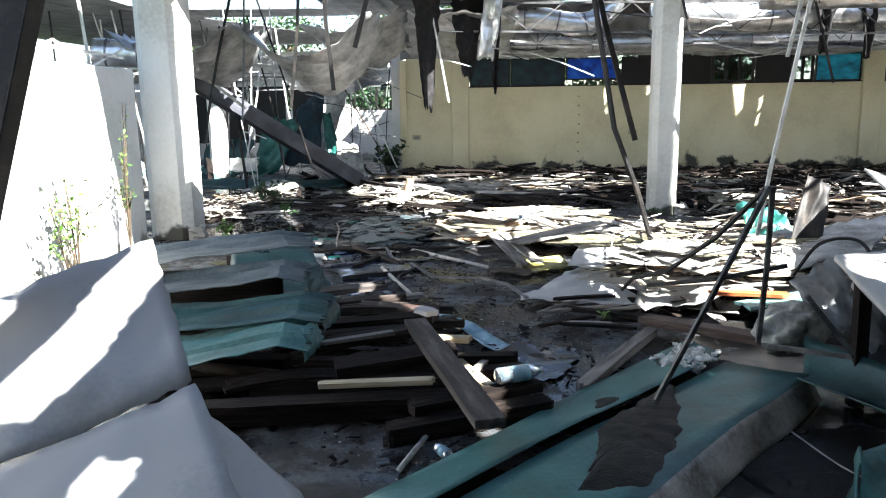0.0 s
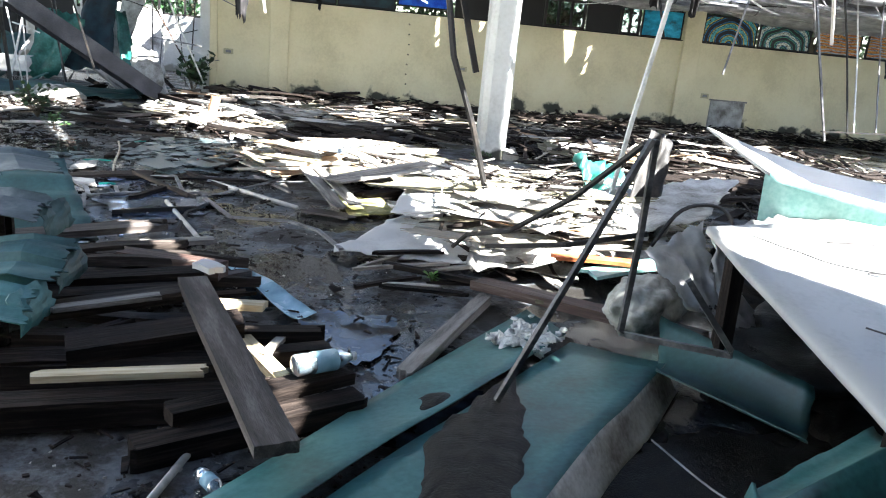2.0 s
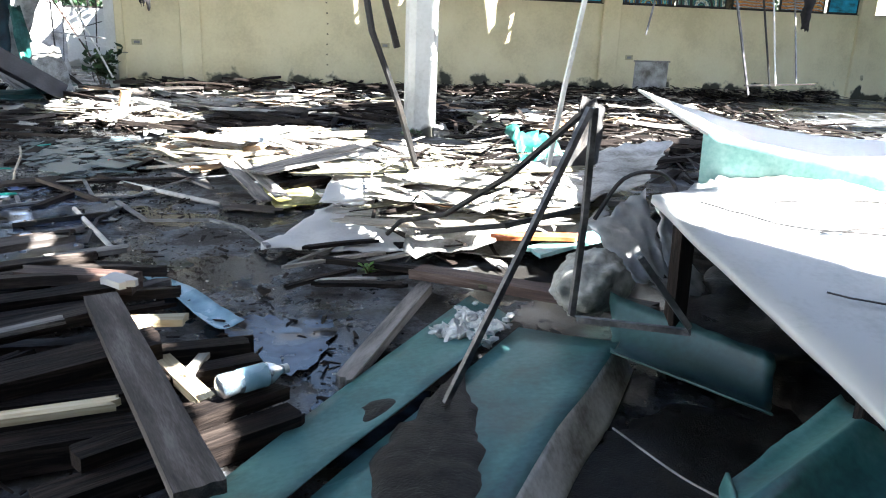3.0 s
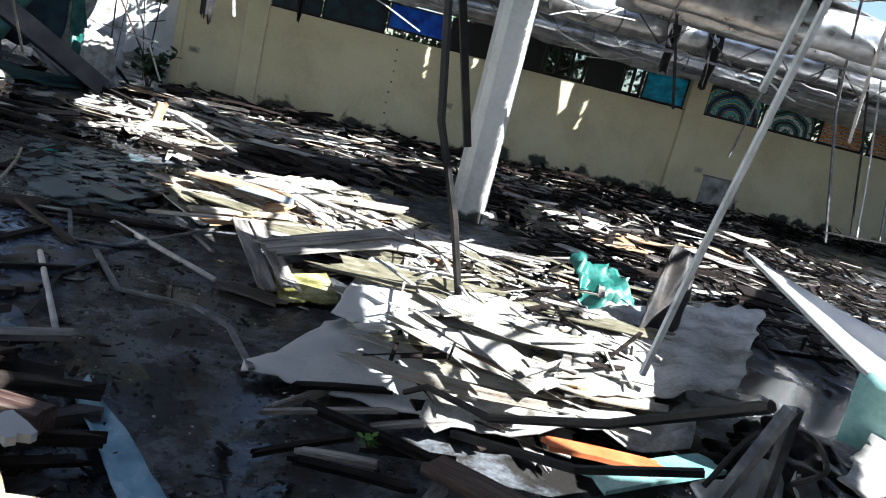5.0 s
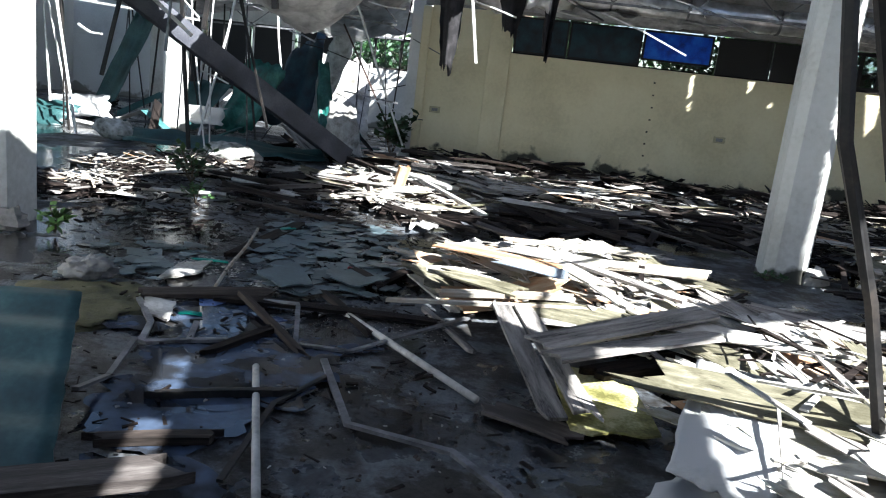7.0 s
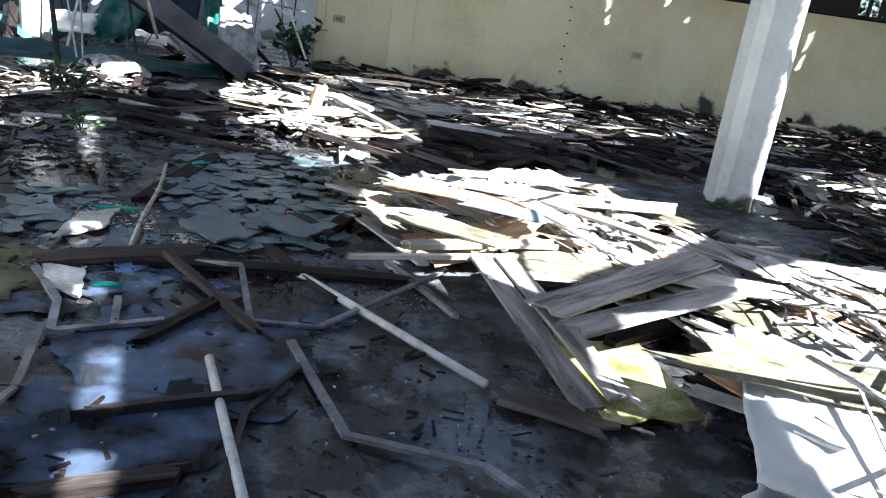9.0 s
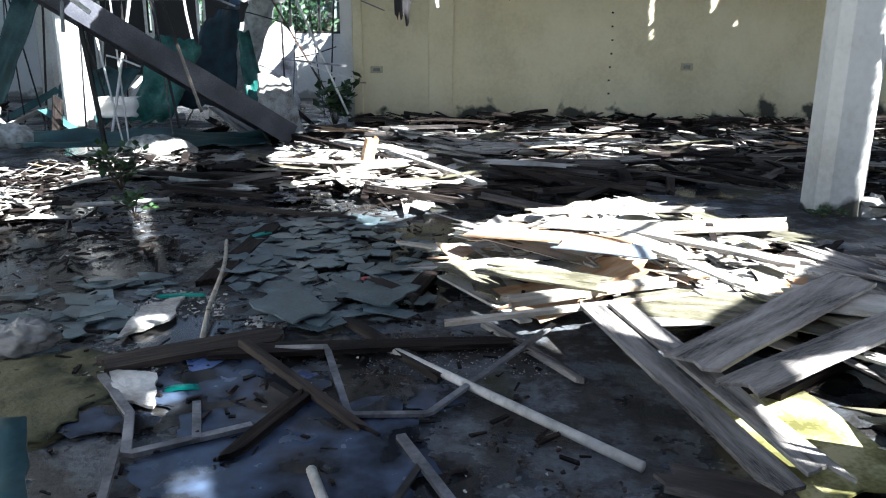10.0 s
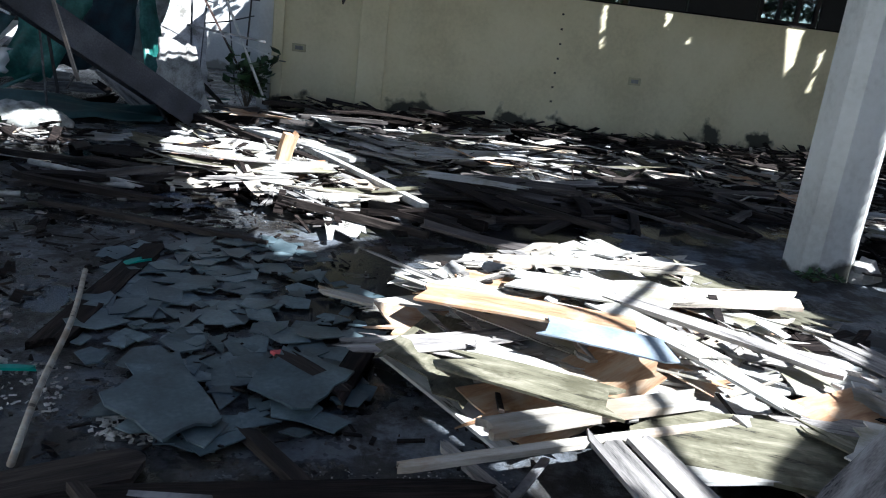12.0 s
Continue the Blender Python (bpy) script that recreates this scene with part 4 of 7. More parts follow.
for a, b, r, m in (((-4.68, 12.8, 2.34), (-4.5, 12.85, 0.02), 0.028, dark_steel), ((-2.42, 9.0, 2.9), (-2.57, 9.0, 1.5), 0.022, dark_steel),
                   ((-2.08, 9.0, 2.9), (-2.03, 9.0, 1.7), 0.03, dark_steel), ((-1.55, 9.0, 2.8), (-1.75, 9.0, 2.2), 0.035, dark_steel),
                   ((-1.0, 12.0, 2.5), (-0.82, 12.0, 1.55), 0.02, white_metal), ((2.0, 9.0, 2.9), (2.2, 9.0, 2.3), 0.02, dark_steel),
                   ((4.5, 11.5, 3.1), (4.9, 11.5, 1.75), 0.02, dark_steel), ((7.4, 12.0, 3.0), (8.2, 12.0, 0.4), 0.022, steel),
                   ((7.9, 12.0, 2.9), (8.6, 12.0, 0.5), 0.016, dark_steel), ((6.5, 12.0, 2.7), (6.2, 12.0, 1.3), 0.016, steel),
                   ((8.5, 12.0, 2.2), (8.7, 12.0, 0.55), 0.014, white_metal), ((9.0, 12.0, 2.2), (9.1, 12.0, 0.6), 0.014, steel),
                   ((8.1, 12.0, 0.55), (9.4, 11.9, 0.6), 0.018, dark_steel), ((6.0, 9.5, 3.1), (7.6, 11.5, 1.9), 0.03, white_metal),
                   ((5.6, 9.5, 3.2), (7.5, 11.8, 2.0), 0.02, steel), ((-6.35, 11.2, 2.6), (-6.25, 11.2, 0.9), 0.025, white_metal),
                   ((-3.9, 10.6, 2.7), (-4.35, 10.6, 1.0), 0.022, dark_steel), ((-3.75, 10.9, 2.6), (-3.85, 10.9, 1.3), 0.016, steel),
                   ((-3.5, 11.5, 2.4), (-3.0, 11.6, 0.6), 0.016, dark_steel), ((-2.9, 14.6, 2.3), (-2.1, 15.2, 0.2), 0.018, white_metal),
                   ((-3.3, 15.5, 2.0), (-2.3, 15.6, 0.2), 0.018, red_wood), ((-2.2, 15.3, 2.4), (-2.4, 15.4, 0.3), 0.014, dark_steel)):
    if a[2] > 2.35:
        a = tuple(Vector(b) + (Vector(a) - Vector(b)) * (ROOF - b[2]) / (a[2] - b[2]))
    elif a[0] > 3 and a[2] > 1:
        a = (a[0], 12.47, 2.95)
    mid = (Vector(a) + Vector(b)) / 2 + Vector((rng.uniform(-0.04, 0.04), 0, 0))
    tube("hanging_bar", [a, mid, b], r, m, {dark_steel: "dark steel bar hanging from the torn roof", steel: "grey steel bar hanging from the torn roof",
         white_metal: "pale painted bar hanging from the torn roof", red_wood: "red-brown bar leaning by the wall end"}[m], "bar", BARS, 4)
# bent wires strung across the holes in the roof
for way in (((-0.5, 9.4), (-0.06, 8.6), (0.24, 8.24), (0.23, 7.6), (0.3, 7.1)), ((0.95, 9.35), (0.22, 8.38)), ((2.3, 6.6), (2.13, 6.34), (1.63, 5.76), (1.23, 5.3), (1.08, 4.7))):
    tube("roof_wire", smooth_path([(x + TO_SUN.x / TO_SUN.z * 2.95, y + TO_SUN.y / TO_SUN.z * 2.95, ROOF - 0.04 - 0.05 * math.sin(3.1 * k)) for k, (x, y) in enumerate(way)], 5), 0.024, dark_steel,
         "dark bent wire strung across a hole in the roof", "wire", "wires across the roof", 5)
# the hooked end of one bar
tube("hanging_hook", [(-5.1, 12.78, 2.36), (-4.7, 12.8, 2.38), (-4.68, 12.8, 2.3)], 0.026, dark_steel, "dark hooked end of a hanging bar", "bar", BARS, 6)
for k in range(46):
    x, y, z = rng.uniform(-2.2, 9.5), rng.uniform(11.5, 14.8), rng.uniform(2.25, 3.0)
    if rng.random() < 0.35:
        x = rng.uniform(-7.5, -2.4)
        y, z = rng.uniform(12.5, 18), rng.uniform(0.9, 2.4)
    a, l, s = rng.uniform(-0.5, 0.5), rng.uniform(0.4, 1.3), rng.uniform(-0.7, 0.4)
    d = Vector((math.cos(a) * l, math.sin(a) * 0.4 * l, s * l * 0.6))
    m = rng.choice((steel, white_metal, white_metal, dark_steel))
    p = Vector((x, y, z))
    tube("roof_strip", [p, p + d * 0.5 + Vector((0, 0, rng.uniform(-0.05, 0.05))), p + d], rng.uniform(0.008, 0.018), m,
         "loose thin metal strip tangled under the roof", "metal strip", "loose roof strips", 4)

# ---- rear hall: fallen beam and sheets ----
def fallen_beam(a, b, w, h):
    beam = holder("fallen_beam", (0, 0, 0))
    m = along(a, b)
    L = (Vector(b) - Vector(a)).length

    def plate(name, y0, y1, z0, z1, mat=grey_beam):
        o = part(name, box_bm(-L / 2, L / 2, y0, y1, z0, z1, 0.004), mat, beam)
        o.matrix_local = m
        return o

    plate("web", -w / 2, w / 2, -0.012, 0.012)
    plate("flange", -w / 2 - 0.012, -w / 2, -h / 2, h / 2)
    plate("flange", w / 2, w / 2 + 0.012, -h / 2, h / 2)
    plate("lip", -w / 2, -w / 2 + 0.06, h / 2 - 0.012, h / 2)
    plate("lip", w / 2 - 0.06, w / 2, h / 2 - 0.012, h / 2)
    return tagged(beam, "long grey steel roof beam fallen to the floor", "beam")


fallen_beam((-5.45, 12.1, 2.22), (-2.75, 14.0, 0.12), 0.42, 0.26)
board("fallen_purlin", (-5.2, 11.9, 2.35), (-4.3, 12.4, 1.5), 0.1, 0.04, white_metal, "white painted purlin beside the fallen beam", "beam", ragged=0.0)
S = "green sheets in the rear hall"
# four of these sheets use the teal with shade in its colour
for k, (c, m, lab) in enumerate((
        ([(-5.6, 13.0, 0.05), (-3.0, 13.6, 0.05), (-2.9, 14.1, 0.16), (-5.6, 13.5, 0.2)], shaded_teal, "dark green metal sheet lying below the fallen beam"),
        ([(-7.6, 15.4, 0.0), (-7.3, 15.5, 0.0), (-6.5, 15.8, 1.9), (-6.9, 15.8, 1.9)], shaded_teal, "dark green sheet leaning against the rear column"),
        ([(-6.4, 15.3, 0.0), (-5.6, 15.4, 0.05), (-5.3, 15.9, 0.8), (-6.3, 15.9, 0.9)], shaded_teal, "crumpled green sheet in the rear hall"),
        ([(-5.4, 15.6, 0.1), (-4.8, 15.7, 0.1), (-4.3, 15.9, 1.2), (-5.0, 15.9, 1.3)], green_sheet, "bent green sheet leaning in the rear hall"),
        ([(-4.9, 16.2, 0.3), (-4.0, 16.2, 0.2), (-4.0, 16.9, 1.9), (-4.6, 16.9, 1.5)], unlit_paint, "large dark green sheet hanging in the rear hall"),
        ([(-5.9, 15.0, 0.2), (-5.0, 15.0, 0.22), (-5.0, 15.1, 0.5), (-5.9, 15.1, 0.48)], white_sheet, "white panel lying across the rear debris"),
        ([(-8.1, 15.0, 0.04), (-7.0, 15.2, 0.1), (-7.1, 15.3, 0.45), (-8.0, 15.1, 0.4)], white_sheet, "white panel balanced on the rear debris"),
        ([(-3.6, 15.6, 0.05), (-3.3, 15.6, 0.05), (-3.7, 16.2, 1.4), (-3.9, 16.2, 1.4)], green_sheet, "narrow green sheet leaning in the rear hall"),
        ([(-3.4, 15.3, 0.05), (-2.7, 15.0, 0.05), (-3.0, 15.6, 0.7), (-3.5, 15.7, 0.8)], dirty_sheet, "dirty white panel propped in the rear hall"),
        ([(-4.3, 17.5, 0.05), (-3.3, 17.8, 0.05), (-3.6, 19.0, 1.5), (-4.6, 18.6, 1.6)], dirty_sheet, "dirty white sheet leaning in the rear hall"),
        ([(-8.6, 13.9, 0.0), (-7.2, 14.1, 0.0), (-7.1, 14.5, 0.3), (-8.4, 14.5, 0.4)], shaded_teal, "crumpled dark green sheet on the rear floor"))):
    sheet("rear_sheet", c, m, lab, "metal sheet", S, 10, 8, crumple(0.1, 3, k + 20), 0.01, 0.04, k)
# black framed boards stand in for unlit openings in the rear wall
for k, x in enumerate((-9.5, -8.35, -7.2, -6.05)):
    d = holder("dark_opening_board", (x, 21.72, 0.5))
    part("board", box_bm(0.0, 0.95, -0.02, 0.02, 0.0, 1.62, 0.006), black_paint, d)
    for nm, b in (("stile", (-0.05, 0.0, -0.03, 0.03, -0.05, 1.67)), ("stile", (0.95, 1.0, -0.03, 0.03, -0.05, 1.67)), ("rail", (0.0, 0.95, -0.03, 0.03, 1.62, 1.67)), ("rail", (0.0, 0.95, -0.03, 0.03, -0.05, 0.0))):
        part(nm, box_bm(*b), white_metal, d)
    tagged(d, "black board standing for an unlit opening, in a white frame on the rear wall", "shutter", "shutters of the rear room")
rear = random.Random(31)
for k in range(26):
    x, y = rear.uniform(-8.2, -2.7), rear.uniform(12.8, 17.5)
    top, foot = Vector((x, y, ROOF)), Vector((x + rear.uniform(-0.7, 0.7), y + rear.uniform(-0.3, 0.3), rear.choice((0.02, 0.02, 0.03, 0.03))))
    tube("hanging_bar", [top, top.lerp(foot, 0.5) + Vector((rear.uniform(-0.08, 0.08), 0, 0)), foot], rear.uniform(0.009, 0.02), rear.choice((dark_steel, dark_steel, white_metal, dark_bar)),
         "thin steel bar hanging in the rear hall", "bar", BARS, 4)
for k in range(26):
    x, y = rng.uniform(-8.5, -2.6), rng.uniform(13.5, 18.5)
    a = rng.uniform(0, 3.1)
    p = Vector((x, y, rng.uniform(0.01, 0.03)))
    d = Vector((math.cos(a), math.sin(a), rng.uniform(0.0, 0.7))) * rng.uniform(0.4, 1.1)
    board("rear_board", p, p + d, rng.uniform(0.05, 0.2), 0.02, rng.choice((dark_wood, grey_wood, teal_sheet, dirty_sheet, dark_steel)),
          "broken board tangled in the rear hall debris", "plank", "rear hall debris", rng.uniform(-60, 60), 0.05)


def sack(at, radii, turn, label, seed):
    vs, fs = lump_data(radii, 28, 18, 0.1, 2.4, seed)
    ob = mesh_ob("sack", [(x, y, z + 0.012 * math.sin(x * 40 + 3 * math.sin(y * 20))) for x, y, z in vs], fs, sack_mat, smooth=True)
    ob.matrix_world = pose(*at, 4, 8, turn)
    return tagged(ob, label, "sack")


sack((-3.75, 12.5, 0.13), (0.36, 0.15, 0.14), 24, "full pale grey sack lying on the wet floor", 3)
sack((-5.85, 13.4, 0.14), (0.3, 0.17, 0.15), 10, "full white sack lying near the rear column", 5)

# ---- foreground, by the west wall ----
def ridged(n, depth):
    return lambda u, v: depth * abs(((v * n) % 1.0) - 0.5) * 2


sheet("painted_sheet", [(-1.85, 2.05, 0.24), (-1.22, 2.5, 0.44), (-1.56, 2.95, 0.93), (-2.2, 2.45, 0.68)], white_sheet,
      "large white painted sheet creased and leaning on rubble", "panel", "", 16, 12, crumple(0.05, 3, 31), 0.012, 0.01, 31)
sheet("painted_sheet", [(-1.9, 1.3, 0.02), (-0.7, 1.75, 0.12), (-1.21, 2.5, 0.42), (-1.86, 2.05, 0.22)], white_sheet,
      "large white painted sheet sloping down to the floor", "panel", "", 16, 12, crumple(0.04, 2, 32), 0.012, 0.01, 32)
sheet("painted_sheet", [(-1.24, 2.46, 0.40), (-0.72, 1.78, 0.10), (-0.62, 2.1, 0.04), (-0.78, 2.3, 0.1)], white_sheet,
      "torn corner of a white painted sheet", "panel", "", 8, 6, crumple(0.02, 3, 33), 0.01, 0.03, 33)
G = "green sheets stacked by the wall"
grey_teal = material("grey_underside_of_teal_sheet", [(0.03, 0.045, 0.048), (0.07, 0.09, 0.095), (0.14, 0.16, 0.165)], 4, (1, 1, 1), 0.5, bump=0.2, fine=40)


def step_rib(ribs, depth, seed):
    """Shallow trapezoid ribs along the sheet, each falling in a short step, on a softly buckled face."""
    def shape(u, v):
        w = (v * ribs) % 1.0
        rib = min(1.0, max(0.0, (w - 0.62) / 0.1)) - min(1.0, max(0.0, (w - 0.88) / 0.1))
        return -depth * rib + crumple(0.035, 1.6, seed)(u, v) - 0.05 * max(0.0, u - 0.86) / 0.14
    return shape


for k, (c, m, lab, ribs) in enumerate((
        ([(-1.98, 3.3, 0.14), (-1.02, 3.42, 0.3), (-1.06, 3.76, 0.35), (-2.04, 3.72, 0.22)], teal_sheet, "pale green ribbed roofing sheet on the stack", 2),
        ([(-2.1, 3.66, 0.24), (-1.0, 3.72, 0.36), (-1.02, 4.1, 0.43), (-2.2, 4.1, 0.31)], shaded_teal, "teal ribbed roofing sheet, bent upwards", 2),
        ([(-2.25, 4.02, 0.36), (-1.2, 4.1, 0.5), (-1.26, 4.5, 0.55), (-2.4, 4.5, 0.42)], grey_teal, "grey ribbed roofing sheet on the stack", 1),
        ([(-2.45, 4.42, 0.47), (-1.2, 4.52, 0.63), (-1.4, 4.95, 0.67), (-2.7, 4.9, 0.5)], grey_teal, "grey upturned roofing sheet on top of the stack", 1),
        ([(-2.75, 5.05, 0.42), (-1.75, 5.1, 0.5), (-1.8, 5.45, 0.5), (-2.8, 5.4, 0.44)], shaded_teal, "dark teal roofing sheet at the back of the stack", 2))):
    sheet("roofing_sheet", c, m, lab, "roofing sheet", G, 14, 30, step_rib(ribs, 0.03, 40 + k), 0.006, 0.018, 40 + k, False)
for k, (x, y, z) in enumerate(((-1.02, 3.62, 0.22), (-1.0, 4.0, 0.27), (-1.18, 4.42, 0.37))):
    sheet("roofing_scrap", [(x - 0.03, y - 0.1, z - 0.06), (x + 0.02, y + 0.12, z - 0.03), (x - 0.03, y + 0.14, z + 0.1), (x - 0.09, y - 0.08, z + 0.08)], shaded_teal if k else teal_sheet,
          "torn curled end of a teal roofing sheet", "metal sheet", "torn sheet ends", 6, 8, lambda u, v: 0.02 * math.sin(3.1 * v) + crumple(0.012, 3, 49)(u, v), 0.005, 0.06, 140 + k, False)
board("stack_support", (-2.3, 3.7, 0.06), (-1.2, 3.75, 0.06), 0.12, 0.1, dark_wood, "dark timber under the roofing sheets", "timber")
board("stack_support", (-2.6, 4.6, 0.2), (-1.5, 4.65, 0.2), 0.12, 0.4, dark_wood, "dark timber under the roofing sheets", "timber")
# the shade on this sheet is in its darker teal
sheet("roofing_sheet", [(-2.1, 5.2, 0.02), (-1.25, 5.3, 0.02), (-1.72, 6.2, 0.34), (-2.35, 6.1, 0.32)], shaded_teal, "teal roofing sheet darkened for shade, propped on rubble",
      "roofing sheet", G, 12, 24, ridged(4, 0.03), 0.008, 0.01, 48)
board("stack_support", (-2.4, 6.1, 0.12), (-1.9, 6.12, 0.12), 0.1, 0.22, brown_wood, "brown timber block under the roofing sheet", "timber")

# leaning roof channel close to the wall
chan = holder("leaning_channel", (0, 0, 0))
for nm, y0, y1, z0, z1, m in (("web", -0.12, 0.12, -0.01, 0.01, dark_steel), ("flange", -0.13, -0.12, -0.05, 0.05, dark_steel), ("flange", 0.12, 0.13, -0.05, 0.05, steel)):
    o = part(nm, box_bm(-1.7, 1.7, y0, y1, z0, z1, 0.003), m, chan)
    o.matrix_local = along((-2.35, 2.3, 0.0), (-1.45, 2.62, 3.25), 70)
tagged(chan, "dark metal roof channel leaning from roof to floor", "channel")

# ---- the timber pile ----
P = "dark timbers in the pile"
pile = [((-0.5, 2.87, 0.05), (0.22, 3.24, 0.05), 0.1, 0.085, dark_wood), ((-0.42, 3.0, 0.12), (0.18, 3.36, 0.11), 0.09, 0.05, dark_wood),
        ((-1.5, 3.0, 0.07), (-0.1, 3.22, 0.08), 0.11, 0.1, dark_wood), ((-0.88, 3.16, 0.17), (-0.33, 3.24, 0.17), 0.06, 0.025, cream_wood),
        ((-0.86, 3.45, 0.12), (-0.25, 3.72, 0.14), 0.16, 0.12, dark_wood), ((-1.1, 3.6, 0.1), (-0.35, 3.62, 0.1), 0.1, 0.1, dark_wood),
        ((-1.05, 3.8, 0.16), (-0.5, 4.06, 0.18), 0.1, 0.05, brown_wood), ((-1.0, 3.72, 0.2), (-0.62, 3.9, 0.21), 0.07, 0.02, grey_wood),
        ((-0.95, 4.6, 0.16), (-0.42, 4.44, 0.16), 0.1, 0.09, red_wood), ((-1.1, 4.2, 0.14), (-0.5, 4.35, 0.16), 0.1, 0.08, dark_wood),
        ((-1.2, 4.0, 0.12), (-0.6, 4.2, 0.12), 0.09, 0.08, dark_wood), ((-0.75, 4.72, 0.12), (-0.06, 3.3, 0.11), 0.06, 0.04, cream_wood),
        ((-0.5, 4.02, 0.14), (-0.18, 4.0, 0.14), 0.09, 0.03, cream_wood), ((-1.3, 3.4, 0.06), (-0.2, 3.5, 0.06), 0.14, 0.1, dark_wood),
        ((-1.2, 4.75, 0.1), (-0.7, 4.95, 0.1), 0.1, 0.06, brown_wood), ((-1.0, 5.0, 0.08), (-0.5, 4.9, 0.08), 0.09, 0.05, dark_wood),
        ((-0.45, 3.7, 0.1), (0.08, 3.75, 0.1), 0.1, 0.08, dark_wood), ((-0.35, 3.5, 0.08), (0.12, 3.62, 0.09), 0.09, 0.07, dark_wood),
        ((-1.25, 4.45, 0.1), (-0.75, 4.4, 0.12), 0.1, 0.05, grey_wood), ((-1.0, 5.25, 0.05), (-0.6, 5.4, 0.05), 0.08, 0.03, grey_wood)]
for a, b, w, t, m in pile:
    board("timber", a, b, w, t, m, {dark_wood: "dark wet sawn timber in the pile", brown_wood: "brown sawn timber in the pile", cream_wood: "pale freshly split batten on the pile",
          grey_wood: "grey weathered batten on the pile", red_wood: "red-brown squared timber across the pile"}[m], "timber", P, rng.uniform(-6, 6), 0.015, 0.0, 1)
board("long_plank", (-0.52, 4.12, 0.21), (-0.04, 2.6, 0.23), 0.13, 0.04, plank_wood, "long grey-brown weathered plank lying across the timber pile", "plank", ragged=0.005, bow=0.0, splinters=0)
board("offcut", (-0.14, 3.47, 0.13), (-0.06, 3.8, 0.1), 0.04, 0.02, pale_wood, "small pale wood offcut by the bottle", "offcut", ragged=0.01)
board("offcut", (-0.52, 4.3, 0.24), (-0.42, 4.2, 0.24), 0.09, 0.03, white_sheet, "small white block on the timber pile", "offcut", ragged=0.01, splinters=0)
tube("pale_stick", [(-0.42, 2.6, 0.02), (-0.32, 2.97, 0.03)], 0.013, pvc, "short pale pipe on the muddy floor", "pipe", sides=8)


bottle_plastic = material("thin_clear_bottle_plastic", [(0.26, 0.36, 0.44), (0.36, 0.46, 0.54), (0.5, 0.6, 0.66)], 12, (1, 1, 1), 0.15, rough_var=0.1, bump=0.4, fine=22)
bottle_plastic.node_tree.nodes["Principled BSDF"].inputs["Transmission Weight"].default_value = 0.75


def bottle(a, b, r, label):
    o = holder("plastic_bottle", a)
    a, b = Vector(a), Vector(b)
    d = b - a
    prof = [(0, 0.7), (0.03, 1), (0.2, 1), (0.22, 0.94), (0.26, 1), (0.45, 1), (0.47, 0.93), (0.52, 1), (0.7, 1), (0.8, 0.75), (0.88, 0.4), (0.93, 0.36)]
    vs, fs = tube_data([d * u for u, _ in prof], [r * k for _, k in prof], 16)
    body = mesh_ob("body", vs, fs, bottle_plastic, o, smooth=True)
    vs, fs = tube_data([d * 0.3, d * 0.66], r * 1.015, 16)
    mesh_ob("label_band", vs, fs, cyan_plastic, body, "pale blue wrapper band", smooth=True)
    vs, fs = tube_data([d * 0.93, d * 1.0], r * 0.42, 12)
    mesh_ob("cap", vs, fs, white_metal, body, "white screw cap")
    return tagged(o, label, "bottle")


bottle((-0.02, 3.25, 0.19), (0.21, 3.38, 0.18), 0.042, "empty crushed plastic water bottle with a blue wrapper")
bottle((-0.28, 2.8, 0.03), (-0.2, 2.69, 0.03), 0.025, "small empty plastic bottle in the mud")
sheet("plastic_film", [(-0.5, 4.98, 0.05), (-0.43, 5.03, 0.05), (0.06, 4.2, 0.05), (-0.07, 4.12, 0.05)], cyan_plastic, "pale blue plastic film in a curl on the floor", "plastic film", "", 5, 18,
      lambda u, v: 0.03 * math.sin(3.1 * u) + 0.008 * math.sin(9 * v), 0.003, 0.02, 52)

# ---- the teal panel on the floor, mud and rubble on it ----
def folded_panel():
    left = [(-0.55, 2.3, 0.04), (-0.03, 2.9, 0.05), (0.4, 3.43, 0.05), (1.17, 4.34, 0.05)]
    ridge = [(-0.32, 2.15, 0.1), (0.25, 2.81, 0.11), (0.62, 3.2, 0.11), (1.23, 3.86, 0.11)]
    right = [(0.42, 2.08, 0.14), (0.97, 2.8, 0.14), (1.24, 3.1, 0.14), (1.56, 3.48, 0.14)]
    under = [(0.5, 2.03, 0.01), (1.05, 2.76, 0.01), (1.32, 3.06, 0.01), (1.62, 3.45, 0.02)]
    p = holder("folded_roof_sheet", (0, 0, 0))
    rows = [smooth_path(q, 5) for q in (left, ridge, right, under)]

    def strip(name, a, b, mat, seed, label=""):
        n = len(a)
        vs, fs, m = [], [], 6
        for i in range(n):
            for k in range(m + 1):
                q = a[i].lerp(b[i], k / m)
                vs.append(q + Vector((0, 0, 0.02 * noise.noise(q * 4 + Vector((seed, 0, 0))) * (0 < k < m))))
        for i in range(n - 1):
            for k in range(m):
                c = i * (m + 1) + k
                fs.append((c, c + 1, c + m + 2, c + m + 1))
        o = mesh_ob(name, vs, fs, mat, p, label, smooth=True)
        o.modifiers.new("thickness", "SOLIDIFY").thickness = 0.006
        return o

    strip("upper_flange", rows[0], rows[1], teal_sheet, 1)
    strip("face", [q + Vector((0.02, -0.02, -0.035)) for q in rows[1]], rows[2], teal_sheet, 2)
    strip("white_underside", rows[2], rows[3], dirty_sheet, 3, "dirty white underside edge")
    return tagged(p, "teal painted metal panel folded lengthwise, lying on the floor", "panel")


folded_panel()


